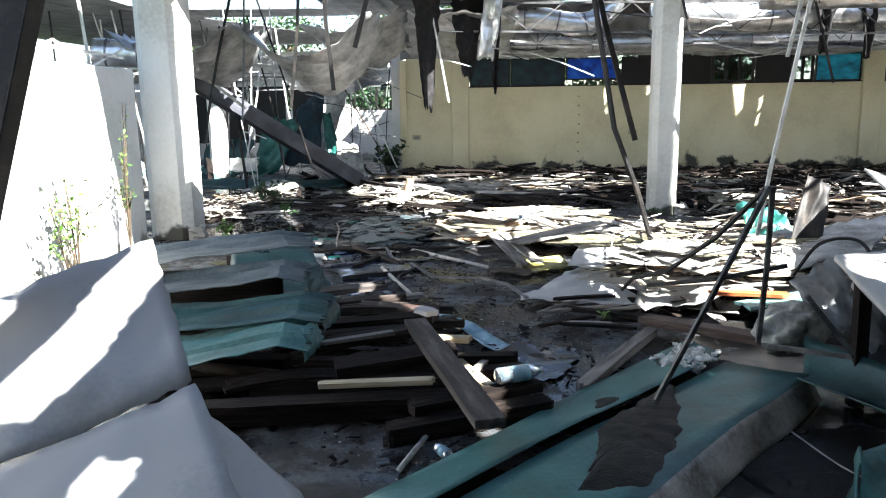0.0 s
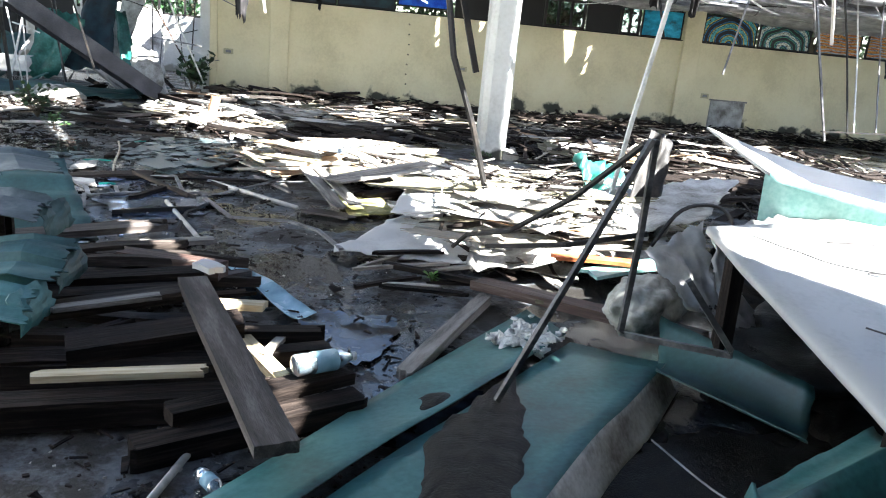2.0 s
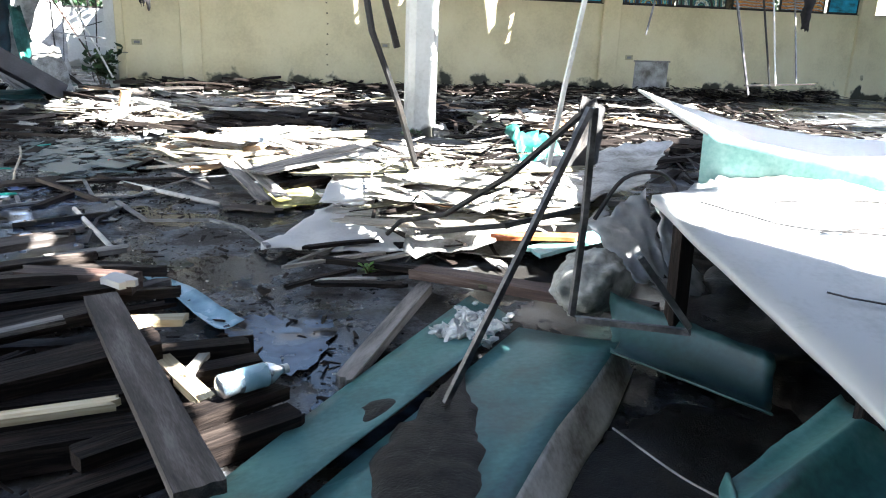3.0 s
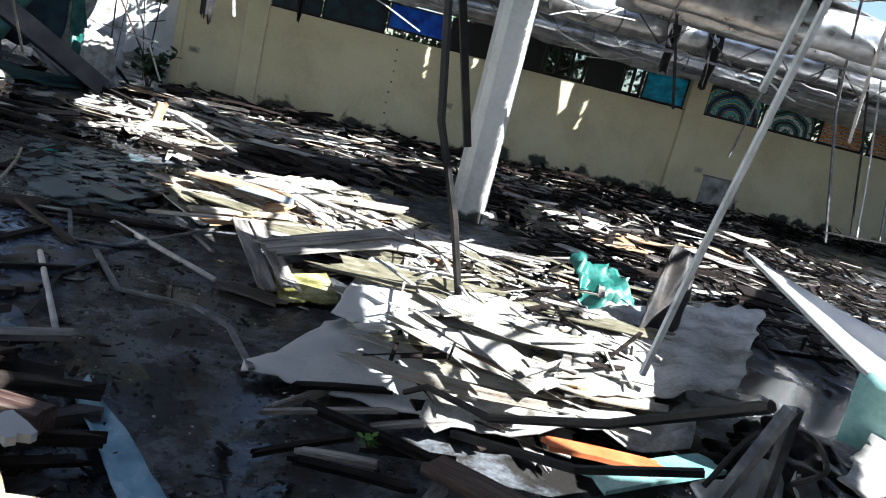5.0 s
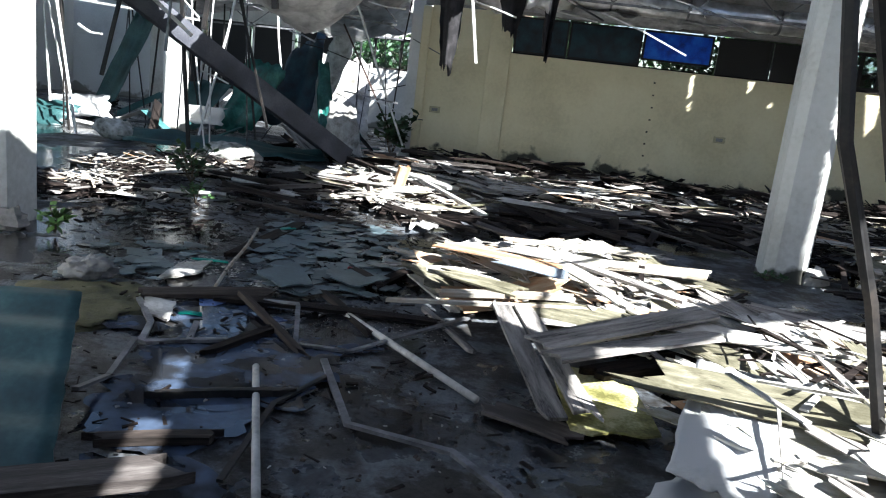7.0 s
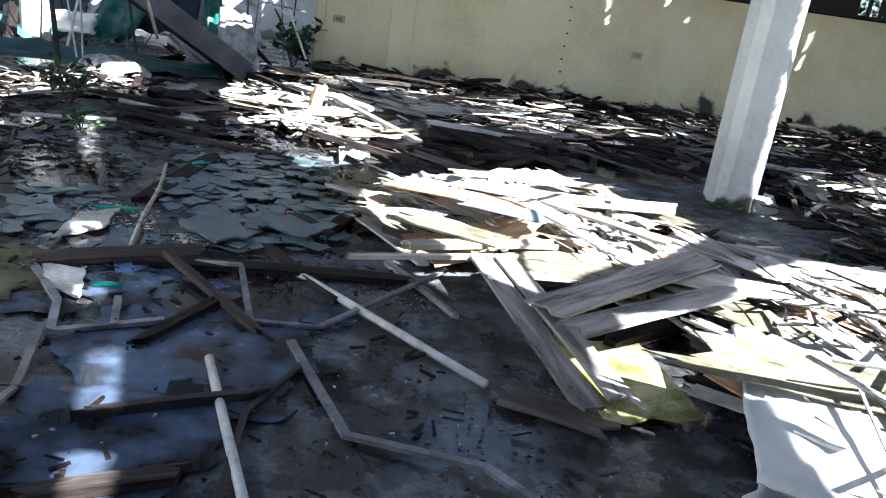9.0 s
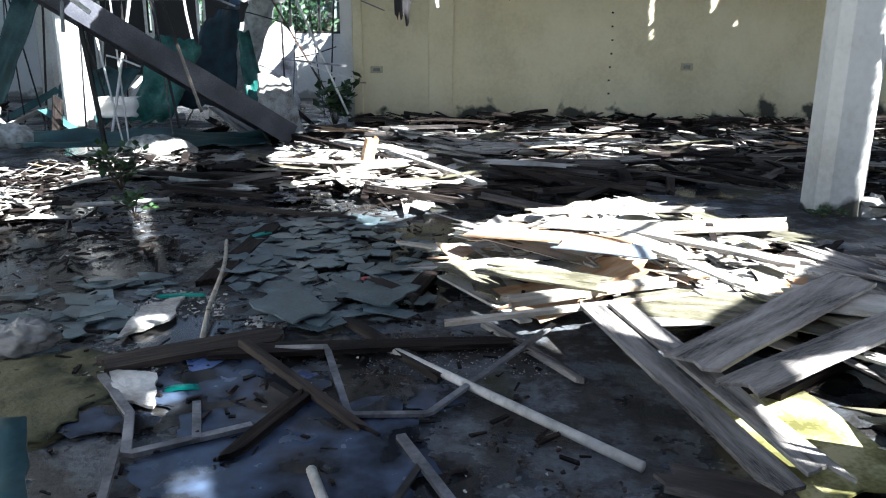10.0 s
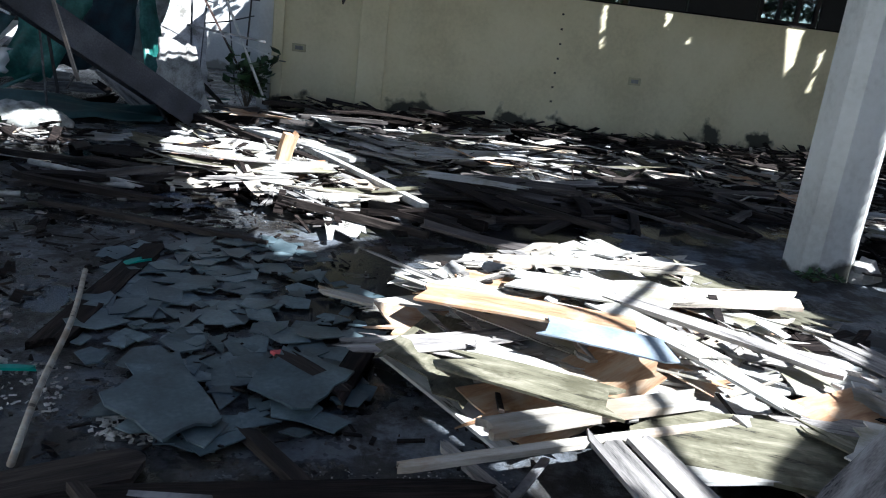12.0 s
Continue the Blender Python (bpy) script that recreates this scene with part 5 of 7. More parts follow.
def low_heap(name, at, radii, mat, label, category, seed, amount=0.35, scale=2.5):
    fine = max(radii) > 0.1
    vs, fs = lump_data(radii, 64 if fine else 14, 40 if fine else 9, amount, scale, seed)
    if fine:
        # folds and clods
        deep, run = (0.09, Vector((4, 15, 7))) if mat is sack_mat else (0.16, Vector((9, 9, 9)))
        vs = [Vector(v) * (1 - deep * abs(noise.noise(Vector(v) * run + Vector((seed, 0, 0)))) + 0.25 * deep * noise.noise(Vector(v) * run * 2.6)) for v in vs]
    ob = mesh_ob(name, vs, fs, mat, smooth=True)
    ob.matrix_world = pose(*at, 0, 0, 35)
    return tagged(ob, label, category)


def mud_spread(outline, height, label, seed):
    """A thin dried-out spread of mud: ragged outline, slightly domed, dropping to its edge."""
    edge = [Vector(q) for q in outline]
    ring = smooth_path(edge + edge[:1], 9)[:-1]
    mid = sum(edge, Vector()) / len(edge)
    vs, fs, n, m = [mid + Vector((0, 0, height))], [], len(ring), 7
    for j in range(1, m + 1):
        u = j / m
        for q in ring:
            d = (q - mid) * u * (1 + 0.16 * noise.noise(q * 9 + Vector((seed, 0, 0))) * u + 0.08 * noise.noise(q * 25 + Vector((seed, 0, 0))) * u)
            vs.append(mid + d + Vector((0, 0, height * (1 - u ** 3) - 0.012 * (j == m) + 0.012 * noise.noise((mid + d) * 14) * (1 - u))))
    fs += [(0, 1 + k, 1 + (k + 1) % n) for k in range(n)]
    for j in range(m - 1):
        for k in range(n):
            a = 1 + j * n
            fs.append((a + k, a + n + k, a + n + (k + 1) % n, a + (k + 1) % n))
    return tagged(mesh_ob("mud_patch", vs, fs, mud, smooth=True), label, "mud", "mud on the teal panel")


mud_spread([(0.28, 2.3, 0.115), (0.37, 2.55, 0.115), (0.42, 2.78, 0.11), (0.46, 2.93, 0.105), (0.6, 3.1, 0.105), (0.82, 3.38, 0.105), (0.82, 3.08, 0.115), (0.76, 2.76, 0.12), (0.66, 2.5, 0.125), (0.5, 2.25, 0.125)],
           0.03, "dark wet mud spread over the teal panel", 1)
mud_spread([(0.4, 3.22, 0.06), (0.54, 3.34, 0.065), (0.7, 3.38, 0.08), (0.62, 3.22, 0.09), (0.46, 3.1, 0.085)], 0.016, "small dark patch of mud on the teal panel", 2)
foam = sheet("foam_sheet", [(0.84, 3.8, 0.09), (1.03, 3.6, 0.12), (1.19, 3.82, 0.12), (1.05, 4.05, 0.09)], ash, "crumpled torn white foam sheet on the teal panel", "foam", "", 22, 22,
             lambda u, v: crumple(0.045, 7, 17)(u, v) + 0.012 * math.sin(9 * v + 3 * u), 0.012, 0.14, 17, False)
for k in range(30):
    low_heap("foam_lump", (1.06 + rng.gauss(0, 0.07), 3.8 + rng.gauss(0, 0.1), 0.125), (rng.uniform(0.008, 0.028), rng.uniform(0.008, 0.024), rng.uniform(0.006, 0.014)), ash,
             "broken white foam lump on the teal panel", "rubble", 10 + k, 0.5, 2.2)

# ---- bent bars over the teal panel ----
tube("bent_bar", [(0.72, 3.1, 0.14), (0.95, 3.15, 0.6), (1.2, 3.2, 1.12), (1.22, 3.21, 1.12), (1.21, 3.19, 0.75), (1.19, 3.18, 0.4), (1.21, 3.16, 0.39), (1.5, 2.92, 0.42), (1.49, 2.92, 0.44), (1.3, 2.95, 0.68)],
     0.0145, dark_bar, "grey steel frame bar bent into a tall spike", "bar", sides=4)
tube("bent_bar", [(1.2, 3.25, 1.1), (1.12, 3.7, 0.8), (1.0, 4.25, 0.5), (0.9, 4.8, 0.33), (0.86, 5.0, 0.2)], 0.014, dark_steel, "thin dark bent bar leaning on the white sheet", "bar", sides=6)
tube("bent_bar", [(1.55, 3.85, 0.62), (1.2, 3.95, 0.52), (0.9, 4.3, 0.4)], 0.016, dark_steel, "dark flat bar lying over the sack", "bar", sides=4)

# ---- sack bundle, plastic and boat-shaped teal gutter ----
low_heap("debris_sack", (1.6, 3.86, 0.26), (0.25, 0.15, 0.15), sack_mat, "torn dirty woven sack full of rubble", "sack", 7, 0.22, 1.7)
sheet("plastic_wrap", [(1.88, 3.9, 0.62), (2.0, 3.95, 0.6), (2.2, 3.75, 0.1), (1.98, 3.7, 0.1)], grey_foil, "crumpled clear plastic wrap hanging from the sack", "plastic film", "", 10, 14, crumple(0.05, 9, 55), 0.004, 0.05, 55)
sheet("plastic_wrap", [(1.6, 3.98, 0.5), (1.86, 3.95, 0.66), (1.95, 3.78, 0.3), (1.78, 3.75, 0.28)], grey_foil, "crumpled dusty plastic wrap over the sack", "plastic film", "", 10, 10, crumple(0.05, 9, 56), 0.004, 0.05, 56)
tube("cord", smooth_path([(1.6, 3.9, 0.55), (1.75, 3.95, 0.72), (1.95, 3.98, 0.74), (2.0, 3.9, 0.66), (1.85, 3.85, 0.62)], 5), 0.01, dark_steel, "loop of dark cord on the sack", "cord", sides=5)
# the gutter also takes the teal that has shade in its colour
gut = sheet("teal_gutter", [(1.6, 3.68, 0.28), (1.42, 3.3, 0.19), (1.76, 2.78, 0.17), (1.93, 3.02, 0.26)], shaded_teal, "curved teal metal gutter piece", "gutter", "", 12, 16,
            lambda u, v: -0.1 * math.sin(math.pi * u), 0.01, 0.01, 57)
sheet("folded_metal", [(1.1, 1.93, 0.2), (1.28, 2.35, 0.28), (1.85, 2.62, 0.34), (1.72, 2.1, 0.3)], teal_sheet, "bent dark green metal panel with folded edge", "panel", "", 14, 12,
      lambda u, v: 0.09 * abs(math.sin(5 * u)) - 0.05, 0.012, 0.01, 58)
sheet("folded_metal", [(1.1, 1.93, 0.02), (1.28, 2.37, 0.02), (1.29, 2.37, 0.27), (1.1, 1.93, 0.2)], teal_sheet, "side of the dark green metal panel", "panel", "", 6, 5, crumple(0.02, 3, 59), 0.01, 0.0, 59)
tube("wire", smooth_path([(1.3, 3.0, 0.04), (1.4, 2.7, 0.02), (1.5, 2.5, 0.03), (1.66, 2.35, 0.03)], 5), 0.004, pvc, "thin pale wire on the dark floor", "wire", sides=5)

# ---- white panels on the east side ----
W = "large white panels"
big_panel = sheet("painted_sheet", [(1.64, 3.5, 0.75), (1.56, 2.15, 0.5), (3.3, 1.9, 0.55), (3.5, 4.25, 0.62)], white_sheet, "large white panel with a thick edge, tilted on debris", "panel", W, 22, 20,
      lambda u, v: 0.03 * math.sin(3 * v) + crumple(0.01, 2, 60)(u, v), 0.03, 0.0, 60)
sheet("painted_sheet", [(1.95, 3.8, 0.70), (2.5, 3.2, 0.66), (3.3, 4.05, 0.66), (2.66, 4.4, 0.66)], dirty_sheet, "torn peeling white sheet curled over the panel", "panel", W, 18, 16,
      lambda u, v: 0.05 * math.sin(3.1 * u) * v + crumple(0.04, 4, 61)(u, v), 0.008, 0.02, 61)
curved = sheet("painted_sheet", [(2.35, 4.3, 0.9), (3.5, 3.6, 0.72), (3.9, 4.3, 0.82), (2.95, 6.1, 0.95)], white_sheet, "long white curved panel with a teal side", "panel", W, 24, 12,
      lambda u, v: -0.1 * math.sin(math.pi * u), 0.02, 0.004, 62)
sheet("teal_side", [(2.37, 4.3, 0.6), (3.5, 3.6, 0.42), (3.5, 3.6, 0.71), (2.36, 4.3, 0.89)], pale_teal, "pale teal side face", "", "", 18, 5,
      lambda u, v: 0.04 * math.sin(3 * u), 0.01, 0.0, 63, parent=curved)
sheet("dark_cover", [(2.3, 5.9, 0.3), (2.6, 5.95, 0.35), (2.72, 6.15, 0.82), (2.55, 6.2, 0.9)], dark_steel, "dark bent sheet standing behind the panels", "sheet", "", 10, 10, crumple(0.06, 3, 64), 0.01, 0.03, 64)


def on_panel(u, v):
    c = [Vector(q) for q in ((1.64, 3.5, 0.75), (1.56, 2.15, 0.5), (3.3, 1.9, 0.55), (3.5, 4.25, 0.62))]
    return c[0] * (1 - u) * (1 - v) + c[1] * u * (1 - v) + c[2] * u * v + c[3] * (1 - u) * v + Vector((0, 0, 0.03 * math.sin(3 * v) + 0.012))


for way in (((0.1, 0.1), (0.3, 0.25), (0.42, 0.5)), ((0.35, 0.3), (0.36, 0.6), (0.38, 0.9)), ((0.6, 0.12), (0.75, 0.3), (0.8, 0.45)), ((0.15, 0.3), (0.2, 0.6), (0.3, 0.95))):
    pts = smooth_path([on_panel(*q) for q in way], 6)
    vs, fs = tube_data([p + Vector((rng.uniform(-0.01, 0.01), rng.uniform(-0.01, 0.01), 0)) for p in pts], 0.006, 5, 0.5)
    mesh_ob("split_edge", vs, fs, dark_steel, big_panel, "dark split in the sheet")
for a, b in (((1.75, 3.4, 0.02), (1.75, 3.42, 0.68)), ((3.0, 2.4, 0.02), (3.0, 2.42, 0.5)), ((3.3, 4.0, 0.0), (3.3, 4.02, 0.5)), ((1.75, 2.4, 0.0), (1.76, 2.42, 0.46))):
    board("prop", a, b, 0.06, 0.07, dark_wood, "dark broken timber propping a white panel", "timber", "props under the panels")

# dark mounds added to blacken the shaded void under the panels
low_heap("dirt_mound", (1.75, 2.5, 0.0), (0.75, 0.65, 0.025), mud, "flat dark mud added as shade under the white panel", "dirt", 65, 0.3, 1.6)
low_heap("rubble_mound", (2.75, 3.5, 0.05), (0.75, 0.7, 0.3), mud, "dark mound filling the shaded void under the white panels", "rubble", 66, 0.5, 2.0)
low_heap("rubble_mound", (3.0, 4.9, 0.02), (0.45, 0.6, 0.22), mud, "dark mound filling the shaded gap under the curved sheet", "rubble", 67, 0.5, 2.0)

# ---- crumpled white sheets on the floor ----
F = "white sheets on the floor"
for k, (c, m, lab, am) in enumerate((
        ([(0.14, 5.33, 0.04), (1.17, 4.97, 0.09), (1.3, 5.9, 0.2), (0.72, 6.1, 0.17)], white_sheet, "white sheet curling up at a corner on the floor", 0.04),
        ([(0.95, 4.95, 0.12), (2.1, 4.75, 0.25), (2.7, 5.9, 0.3), (1.2, 5.9, 0.2)], dirty_sheet, "crumpled white sheet covered with splinters", 0.1),
        ([(1.6, 5.0, 0.3), (2.5, 5.1, 0.4), (3.6, 6.6, 0.5), (2.05, 6.2, 0.36)], dirty_sheet, "smooth white sheet sloping up to the panels", 0.05),
        ([(0.55, 5.85, 0.2), (0.82, 5.62, 0.22), (1.06, 6.42, 0.34), (0.8, 6.74, 0.3)], white_sheet, "small white board standing out of the debris", 0.01),
        ([(1.5, 5.9, 0.2), (2.9, 5.9, 0.38), (2.9, 6.6, 0.34), (1.6, 6.7, 0.24)], dirty_sheet, "crumpled dirty white sheet in the debris", 0.1))):
    sheet("floor_sheet", c, m, lab, "sheet", F, 18, 16, crumple(am, 4, 70 + k), 0.008, 0.02, 70 + k)
sheet("green_scrap", [(2.2, 6.3, 0.12), (2.7, 6.4, 0.15), (2.6, 6.9, 0.5), (2.15, 6.8, 0.55)], green_sheet, "crumpled bright green metal scrap", "metal sheet", "", 14, 14, crumple(0.16, 4, 77), 0.008, 0.04, 77)
board("dark_batten", (0.45, 5.05, 0.05), (1.15, 4.5, 0.1), 0.045, 0.03, dark_wood, "thin dark batten along the sheet edge", "batten")
board("red_plank", (0.95, 4.6, 0.1), (1.85, 3.72, 0.16), 0.12, 0.05, red_wood, "red-brown plank with bolt holes", "plank")
board("orange_strip", (1.35, 4.52, 0.3), (1.78, 4.42, 0.31), 0.09, 0.02, orange_paint, "bright orange painted strip in the debris", "strip")
board("teal_strip", (1.5, 4.35, 0.26), (2.1, 4.55, 0.3), 0.14, 0.02, pale_teal, "pale teal metal strip by the sheet", "strip")
board("yellow_strip", (1.2, 4.3, 0.12), (1.65, 4.1, 0.14), 0.08, 0.02, mossy_ply, "yellow mossy strip under the debris", "strip")
board("floor_batten", (0.42, 3.5, 0.04), (0.98, 4.5, 0.05), 0.075, 0.05, grey_wood, "grey batten lying in the shallow water", "batten", ragged=0.02)
board("floor_batten", (0.3, 5.0, 0.03), (0.72, 5.35, 0.06), 0.03, 0.03, grey_wood, "thin grey batten on the wet floor", "batten")
for k in range(9):
    p = Vector((rng.uniform(0.25, 1.0), rng.uniform(4.5, 5.2), rng.uniform(0.02, 0.1)))
    a = rng.uniform(-0.3, 0.8)
    board("stick", p, p + Vector((math.cos(a), math.sin(a), 0.03)) * rng.uniform(0.3, 0.8), rng.uniform(0.02, 0.05), 0.02, rng.choice((dark_wood, grey_wood, brown_wood)), "thin broken stick beside the sheet", "stick", "sticks by the sheet")

# ---- middle floor: rods, strips, boards ----
offcut_blue = material("pale_blue_grey_sheet", [(0.16, 0.2, 0.24), (0.24, 0.285, 0.33), (0.31, 0.355, 0.4)], 6, bump=0.15)
moss_sheet = material("yellow_mossy_plywood", [(0.09, 0.085, 0.02), (0.24, 0.23, 0.08), (0.48, 0.45, 0.26)], 6, bump=0.4, spread=(0.35, 0.65))
R = "rods and strips on the wet floor"
z = 0.025
tube("pvc_rod", [(-0.96, 7.45, z), (-0.12, 6.55, z)], 0.018, pvc, "straight pale plastic pipe on the wet floor", "pipe", R)
tube("bent_strip", [(-1.5, 7.42, z), (-1.19, 7.36, 0.06), (-1.17, 7.3, 0.06), (-1.04, 6.88, z), (-1.02, 6.86, z), (-0.78, 6.87, z), (-0.76, 6.88, z), (-0.24, 7.65, 0.05)], 0.018, steel, "thin grey metal strip bent several times", "metal strip", R, 4, 0.5)
tube("pale_stick", [(-1.1, 6.52, z), (-0.7, 5.5, z)], 0.016, pvc, "pale straight stick on the puddled floor", "stick", R)
tube("bent_strip", [(-0.85, 6.72, z), (-0.58, 6.13, z), (-0.16, 6.0, 0.05), (0.05, 5.78, 0.05), (0.2, 5.3, 0.06)], 0.022, steel, "grey bent metal strip leading to the white sheet", "metal strip", R, 4, 0.5)
tube("bent_strip", [(-2.0, 7.15, z), (-1.77, 6.85, z), (-1.68, 6.6, z), (-1.66, 6.6, z), (-1.34, 6.78, z)], 0.022, steel, "grey bent metal frame strip", "metal strip", R, 4, 0.5)
tube("bent_strip", [(-1.57, 6.93, 0.03), (-1.49, 6.68, 0.03)], 0.02, steel, "short grey metal strip", "metal strip", R, 4, 0.5)
tube("bent_strip", [(-0.78, 6.55, z), (-0.9, 6.2, z), (-0.86, 5.6, z)], 0.016, dark_steel, "thin dark metal strip", "metal strip", R, 4, 0.5)
tube("bent_strip", [(-1.72, 6.62, z), (-1.6, 6.2, z), (-1.55, 5.9, 0.1)], 0.018, steel, "grey metal strip beside the roofing sheet", "metal strip", R, 4, 0.5)
tube("curved_stick", smooth_path([(-1.74, 7.52, 0.03), (-1.82, 7.9, 0.05), (-1.9, 8.4, 0.08), (-2.06, 9.0, 0.06)], 5), 0.011, pale_wood, "long pale curved stick", "stick", R)
for a, b, w, t, m, lab in (
        ((-2.05, 7.22, 0.03), (-1.4, 7.56, 0.03), 0.14, 0.025, brown_wood, "dark brown board across the wet floor"),
        ((-1.65, 7.36, 0.03), (-0.45, 7.5, 0.03), 0.11, 0.02, dark_wood, "wide dark board across the wet floor"),
        ((-1.52, 7.38, 0.06), (-0.98, 6.77, 0.02), 0.035, 0.03, brown_wood, "dark square batten on the floor"),
        ((-1.36, 6.6, 0.02), (-1.2, 7.0, 0.03), 0.05, 0.03, dark_wood, "dark wet batten in the puddle"),
        ((-0.55, 7.75, 0.02), (-0.2, 7.15, 0.02), 0.04, 0.02, grey_wood, "thin grey lath on the floor"),
        ((-1.15, 7.75, 0.02), (-0.75, 7.2, 0.02), 0.05, 0.03, brown_wood, "brown batten on the floor"),
        ((-1.33, 6.1, 0.03), (-0.88, 6.31, 0.03), 0.03, 0.03, dark_steel, "dark flat bar in the puddle"),
        ((-1.35, 5.7, 0.03), (-1.0, 5.85, 0.03), 0.06, 0.03, brown_wood, "brown batten by the puddle"),
        ((-1.9, 9.55, 0.02), (-1.95, 8.3, 0.02), 0.12, 0.03, dark_wood, "dark board lying among the tiles"),
        ((-1.1, 8.25, 0.05), (-0.86, 8.02, 0.03), 0.07, 0.04, brown_wood, "brown offcut among the tiles"),
        ((-0.9, 8.0, 0.03), (-0.78, 8.5, 0.03), 0.09, 0.03, dark_wood, "dark offcut among the tiles"),
        ((-2.7, 10.2, 0.03), (-1.4, 9.75, 0.03), 0.05, 0.03, brown_wood, "long thin brown batten on the floor"),
        ((-2.95, 14.3, 0.12), (-0.05, 10.35, 0.08), 0.09, 0.05, dark_wood, "very long dark timber lying towards the column"),
        ((-1.62, 12.9, 0.14), (-0.42, 10.6, 0.12), 0.05, 0.05, pvc, "long pale pipe lying on the timber debris"),
        ((-2.0, 13.2, 0.14), (-0.9, 11.9, 0.16), 0.16, 0.03, dirty_sheet, "pale board beside the long pipe"),
        ((-2.6, 11.7, 0.08), (-1.1, 14.2, 0.08), 0.08, 0.04, dark_wood, "long dark timber near the fallen beam"),
        ((-0.45, 7.6, 0.17), (0.3, 7.84, 0.19), 0.1, 0.025, pale_wood, "long pale board across the pile"),
        ((-0.72, 7.42, 0.14), (0.4, 7.74, 0.16), 0.035, 0.02, pale_wood, "thin pale lath across the pile"),
        ((-0.18, 9.25, 0.2), (0.86, 9.26, 0.22), 0.13, 0.012, pale_wood, "pale splintered board on top of the pile"),
        ((-0.5, 8.02, 0.12), (-0.02, 7.76, 0.13), 0.22, 0.01, mossy_ply, "olive mossy plywood piece on the pile"),
        ((0.05, 7.7, 0.08), (0.75, 7.5, 0.08), 0.35, 0.015, mossy_ply, "olive mossy plywood piece under the boards"),
        ((0.3, 8.8, 0.2), (1.0, 8.1, 0.2), 0.1, 0.02, grey_wood, "grey splintered board across the pile"),
        ((-1.5, 11.75, 0.1), (-1.43, 11.68, 0.36), 0.14, 0.04, orange_ply, "pale yellow wood block standing in the debris"),
        ((-0.1, 7.62, 0.16), (0.2, 6.34, 0.1), 0.11, 0.014, grey_wood, "long grey split board at the edge of the pile"),
        ((0.03, 7.6, 0.16), (0.33, 6.4, 0.11), 0.11, 0.014, grey_wood, "long grey split board at the edge of the pile"),
        ((0.18, 6.66, 0.23), (0.96, 7.12, 0.3), 0.15, 0.014, grey_wood, "grey weathered plank lying over a dark hollow"),
        # near-black timber put in as the deep shadow below the plank
        ((0.4, 6.98, 0.05), (1.1, 7.5, 0.08), 0.12, 0.06, dark_wood, "dark timber standing for the shadow under the grey plank"),
        ((0.12, 6.93, 0.19), (1.02, 7.64, 0.27), 0.2, 0.014, grey_wood, "wide grey weathered plank beside the hollow"),
        ((-0.05, 6.5, 0.02), (0.3, 6.35, 0.02), 0.16, 0.012, plank_wood, "dark split plywood piece on the wet floor"),
        ((-0.6, 8.57, 0.17), (0.22, 8.3, 0.18), 0.25, 0.01, orange_ply, "orange-brown plywood piece on the pile"),
        ((-0.15, 8.21, 0.2), (0.25, 8.04, 0.2), 0.2, 0.006, offcut_blue, "pale blue-grey sheet offcut on the pile"),
        ((0.38, 7.08, -0.03), (0.46, 6.4, -0.03), 0.36, 0.01, moss_sheet, "yellow mossy plywood sheet on the floor"),
        ((-0.7, 8.4, 0.04), (-0.32, 7.73, 0.04), 0.15, 0.012, torn_veneer, "pale sunlit board along the edge of the pile"),
        ((0.5, 8.9, 0.18), (1.3, 8.95, 0.2), 0.2, 0.02, pale_wood, "pale board on the pile"),
        ((0.05, 7.47, 0.14), (0.48, 7.5, 0.14), 0.13, 0.012, torn_veneer, "pale torn veneer board at the foot of the pile"),
        ((0.2, 8.64, 0.22), (0.47, 8.14, 0.22), 0.13, 0.01, torn_veneer, "pale torn veneer board lying across the pile"),
        ((0.28, 8.57, 0.2), (0.62, 7.77, 0.2), 0.1, 0.012, torn_veneer, "long pale veneer strip lying across the pile"),
        ((-0.4, 8.2, 0.16), (-0.12, 7.97, 0.16), 0.16, 0.008, torn_veneer, "short white veneer piece on the pile"),
        ((-0.1, 8.95, 0.2), (0.6, 8.78, 0.2), 0.26, 0.008, torn_veneer, "wide white veneer sheet on the pile")):
    if m in (orange_ply, mossy_ply, dirty_sheet, offcut_blue, moss_sheet) and a[1] < 10:
        a, b = (a[0], a[1], a[2] + 0.07), (b[0], b[1], b[2] + 0.07)
    board("floor_board", a, b, w, t, m, lab, "board", "boards lying on the floor", rng.uniform(-4, 4), 0.04)
tube("pvc_rod", [(-3.57, 10.0, 0.05), (-2.87, 10.27, 0.05)], 0.018, pvc, "pale pipe near the weeds", "pipe", R)
tube("pvc_rod", [(-3.2, 11.2, 0.05), (-2.25, 10.72, 0.05)], 0.02, pvc, "pale pipe near the sack", "pipe", R)
tube("pvc_rod", [(-2.7, 10.75, 0.04), (-2.1, 10.78, 0.04)], 0.018, pvc, "pale pipe on the dark floor", "pipe", R)
sheet("white_chip", [(-2.0, 7.2, 0.02), (-1.8, 7.17, 0.02), (-1.7, 6.88, 0.02), (-1.88, 6.98, 0.02)], dirty_sheet, "broken white plaster slab on the floor", "plaster slab", "", 6, 6, crumple(0.004, 4, 80), 0.012, 0.035, 80, False)
sheet("white_chip", [(-2.15, 7.9, 0.02), (-2.0, 8.05, 0.02), (-1.95, 7.75, 0.02), (-2.1, 7.5, 0.02)], dirty_sheet, "broken white plaster slab on the floor", "plaster slab", "", 6, 6, crumple(0.004, 4, 81), 0.012, 0.05, 81, False)
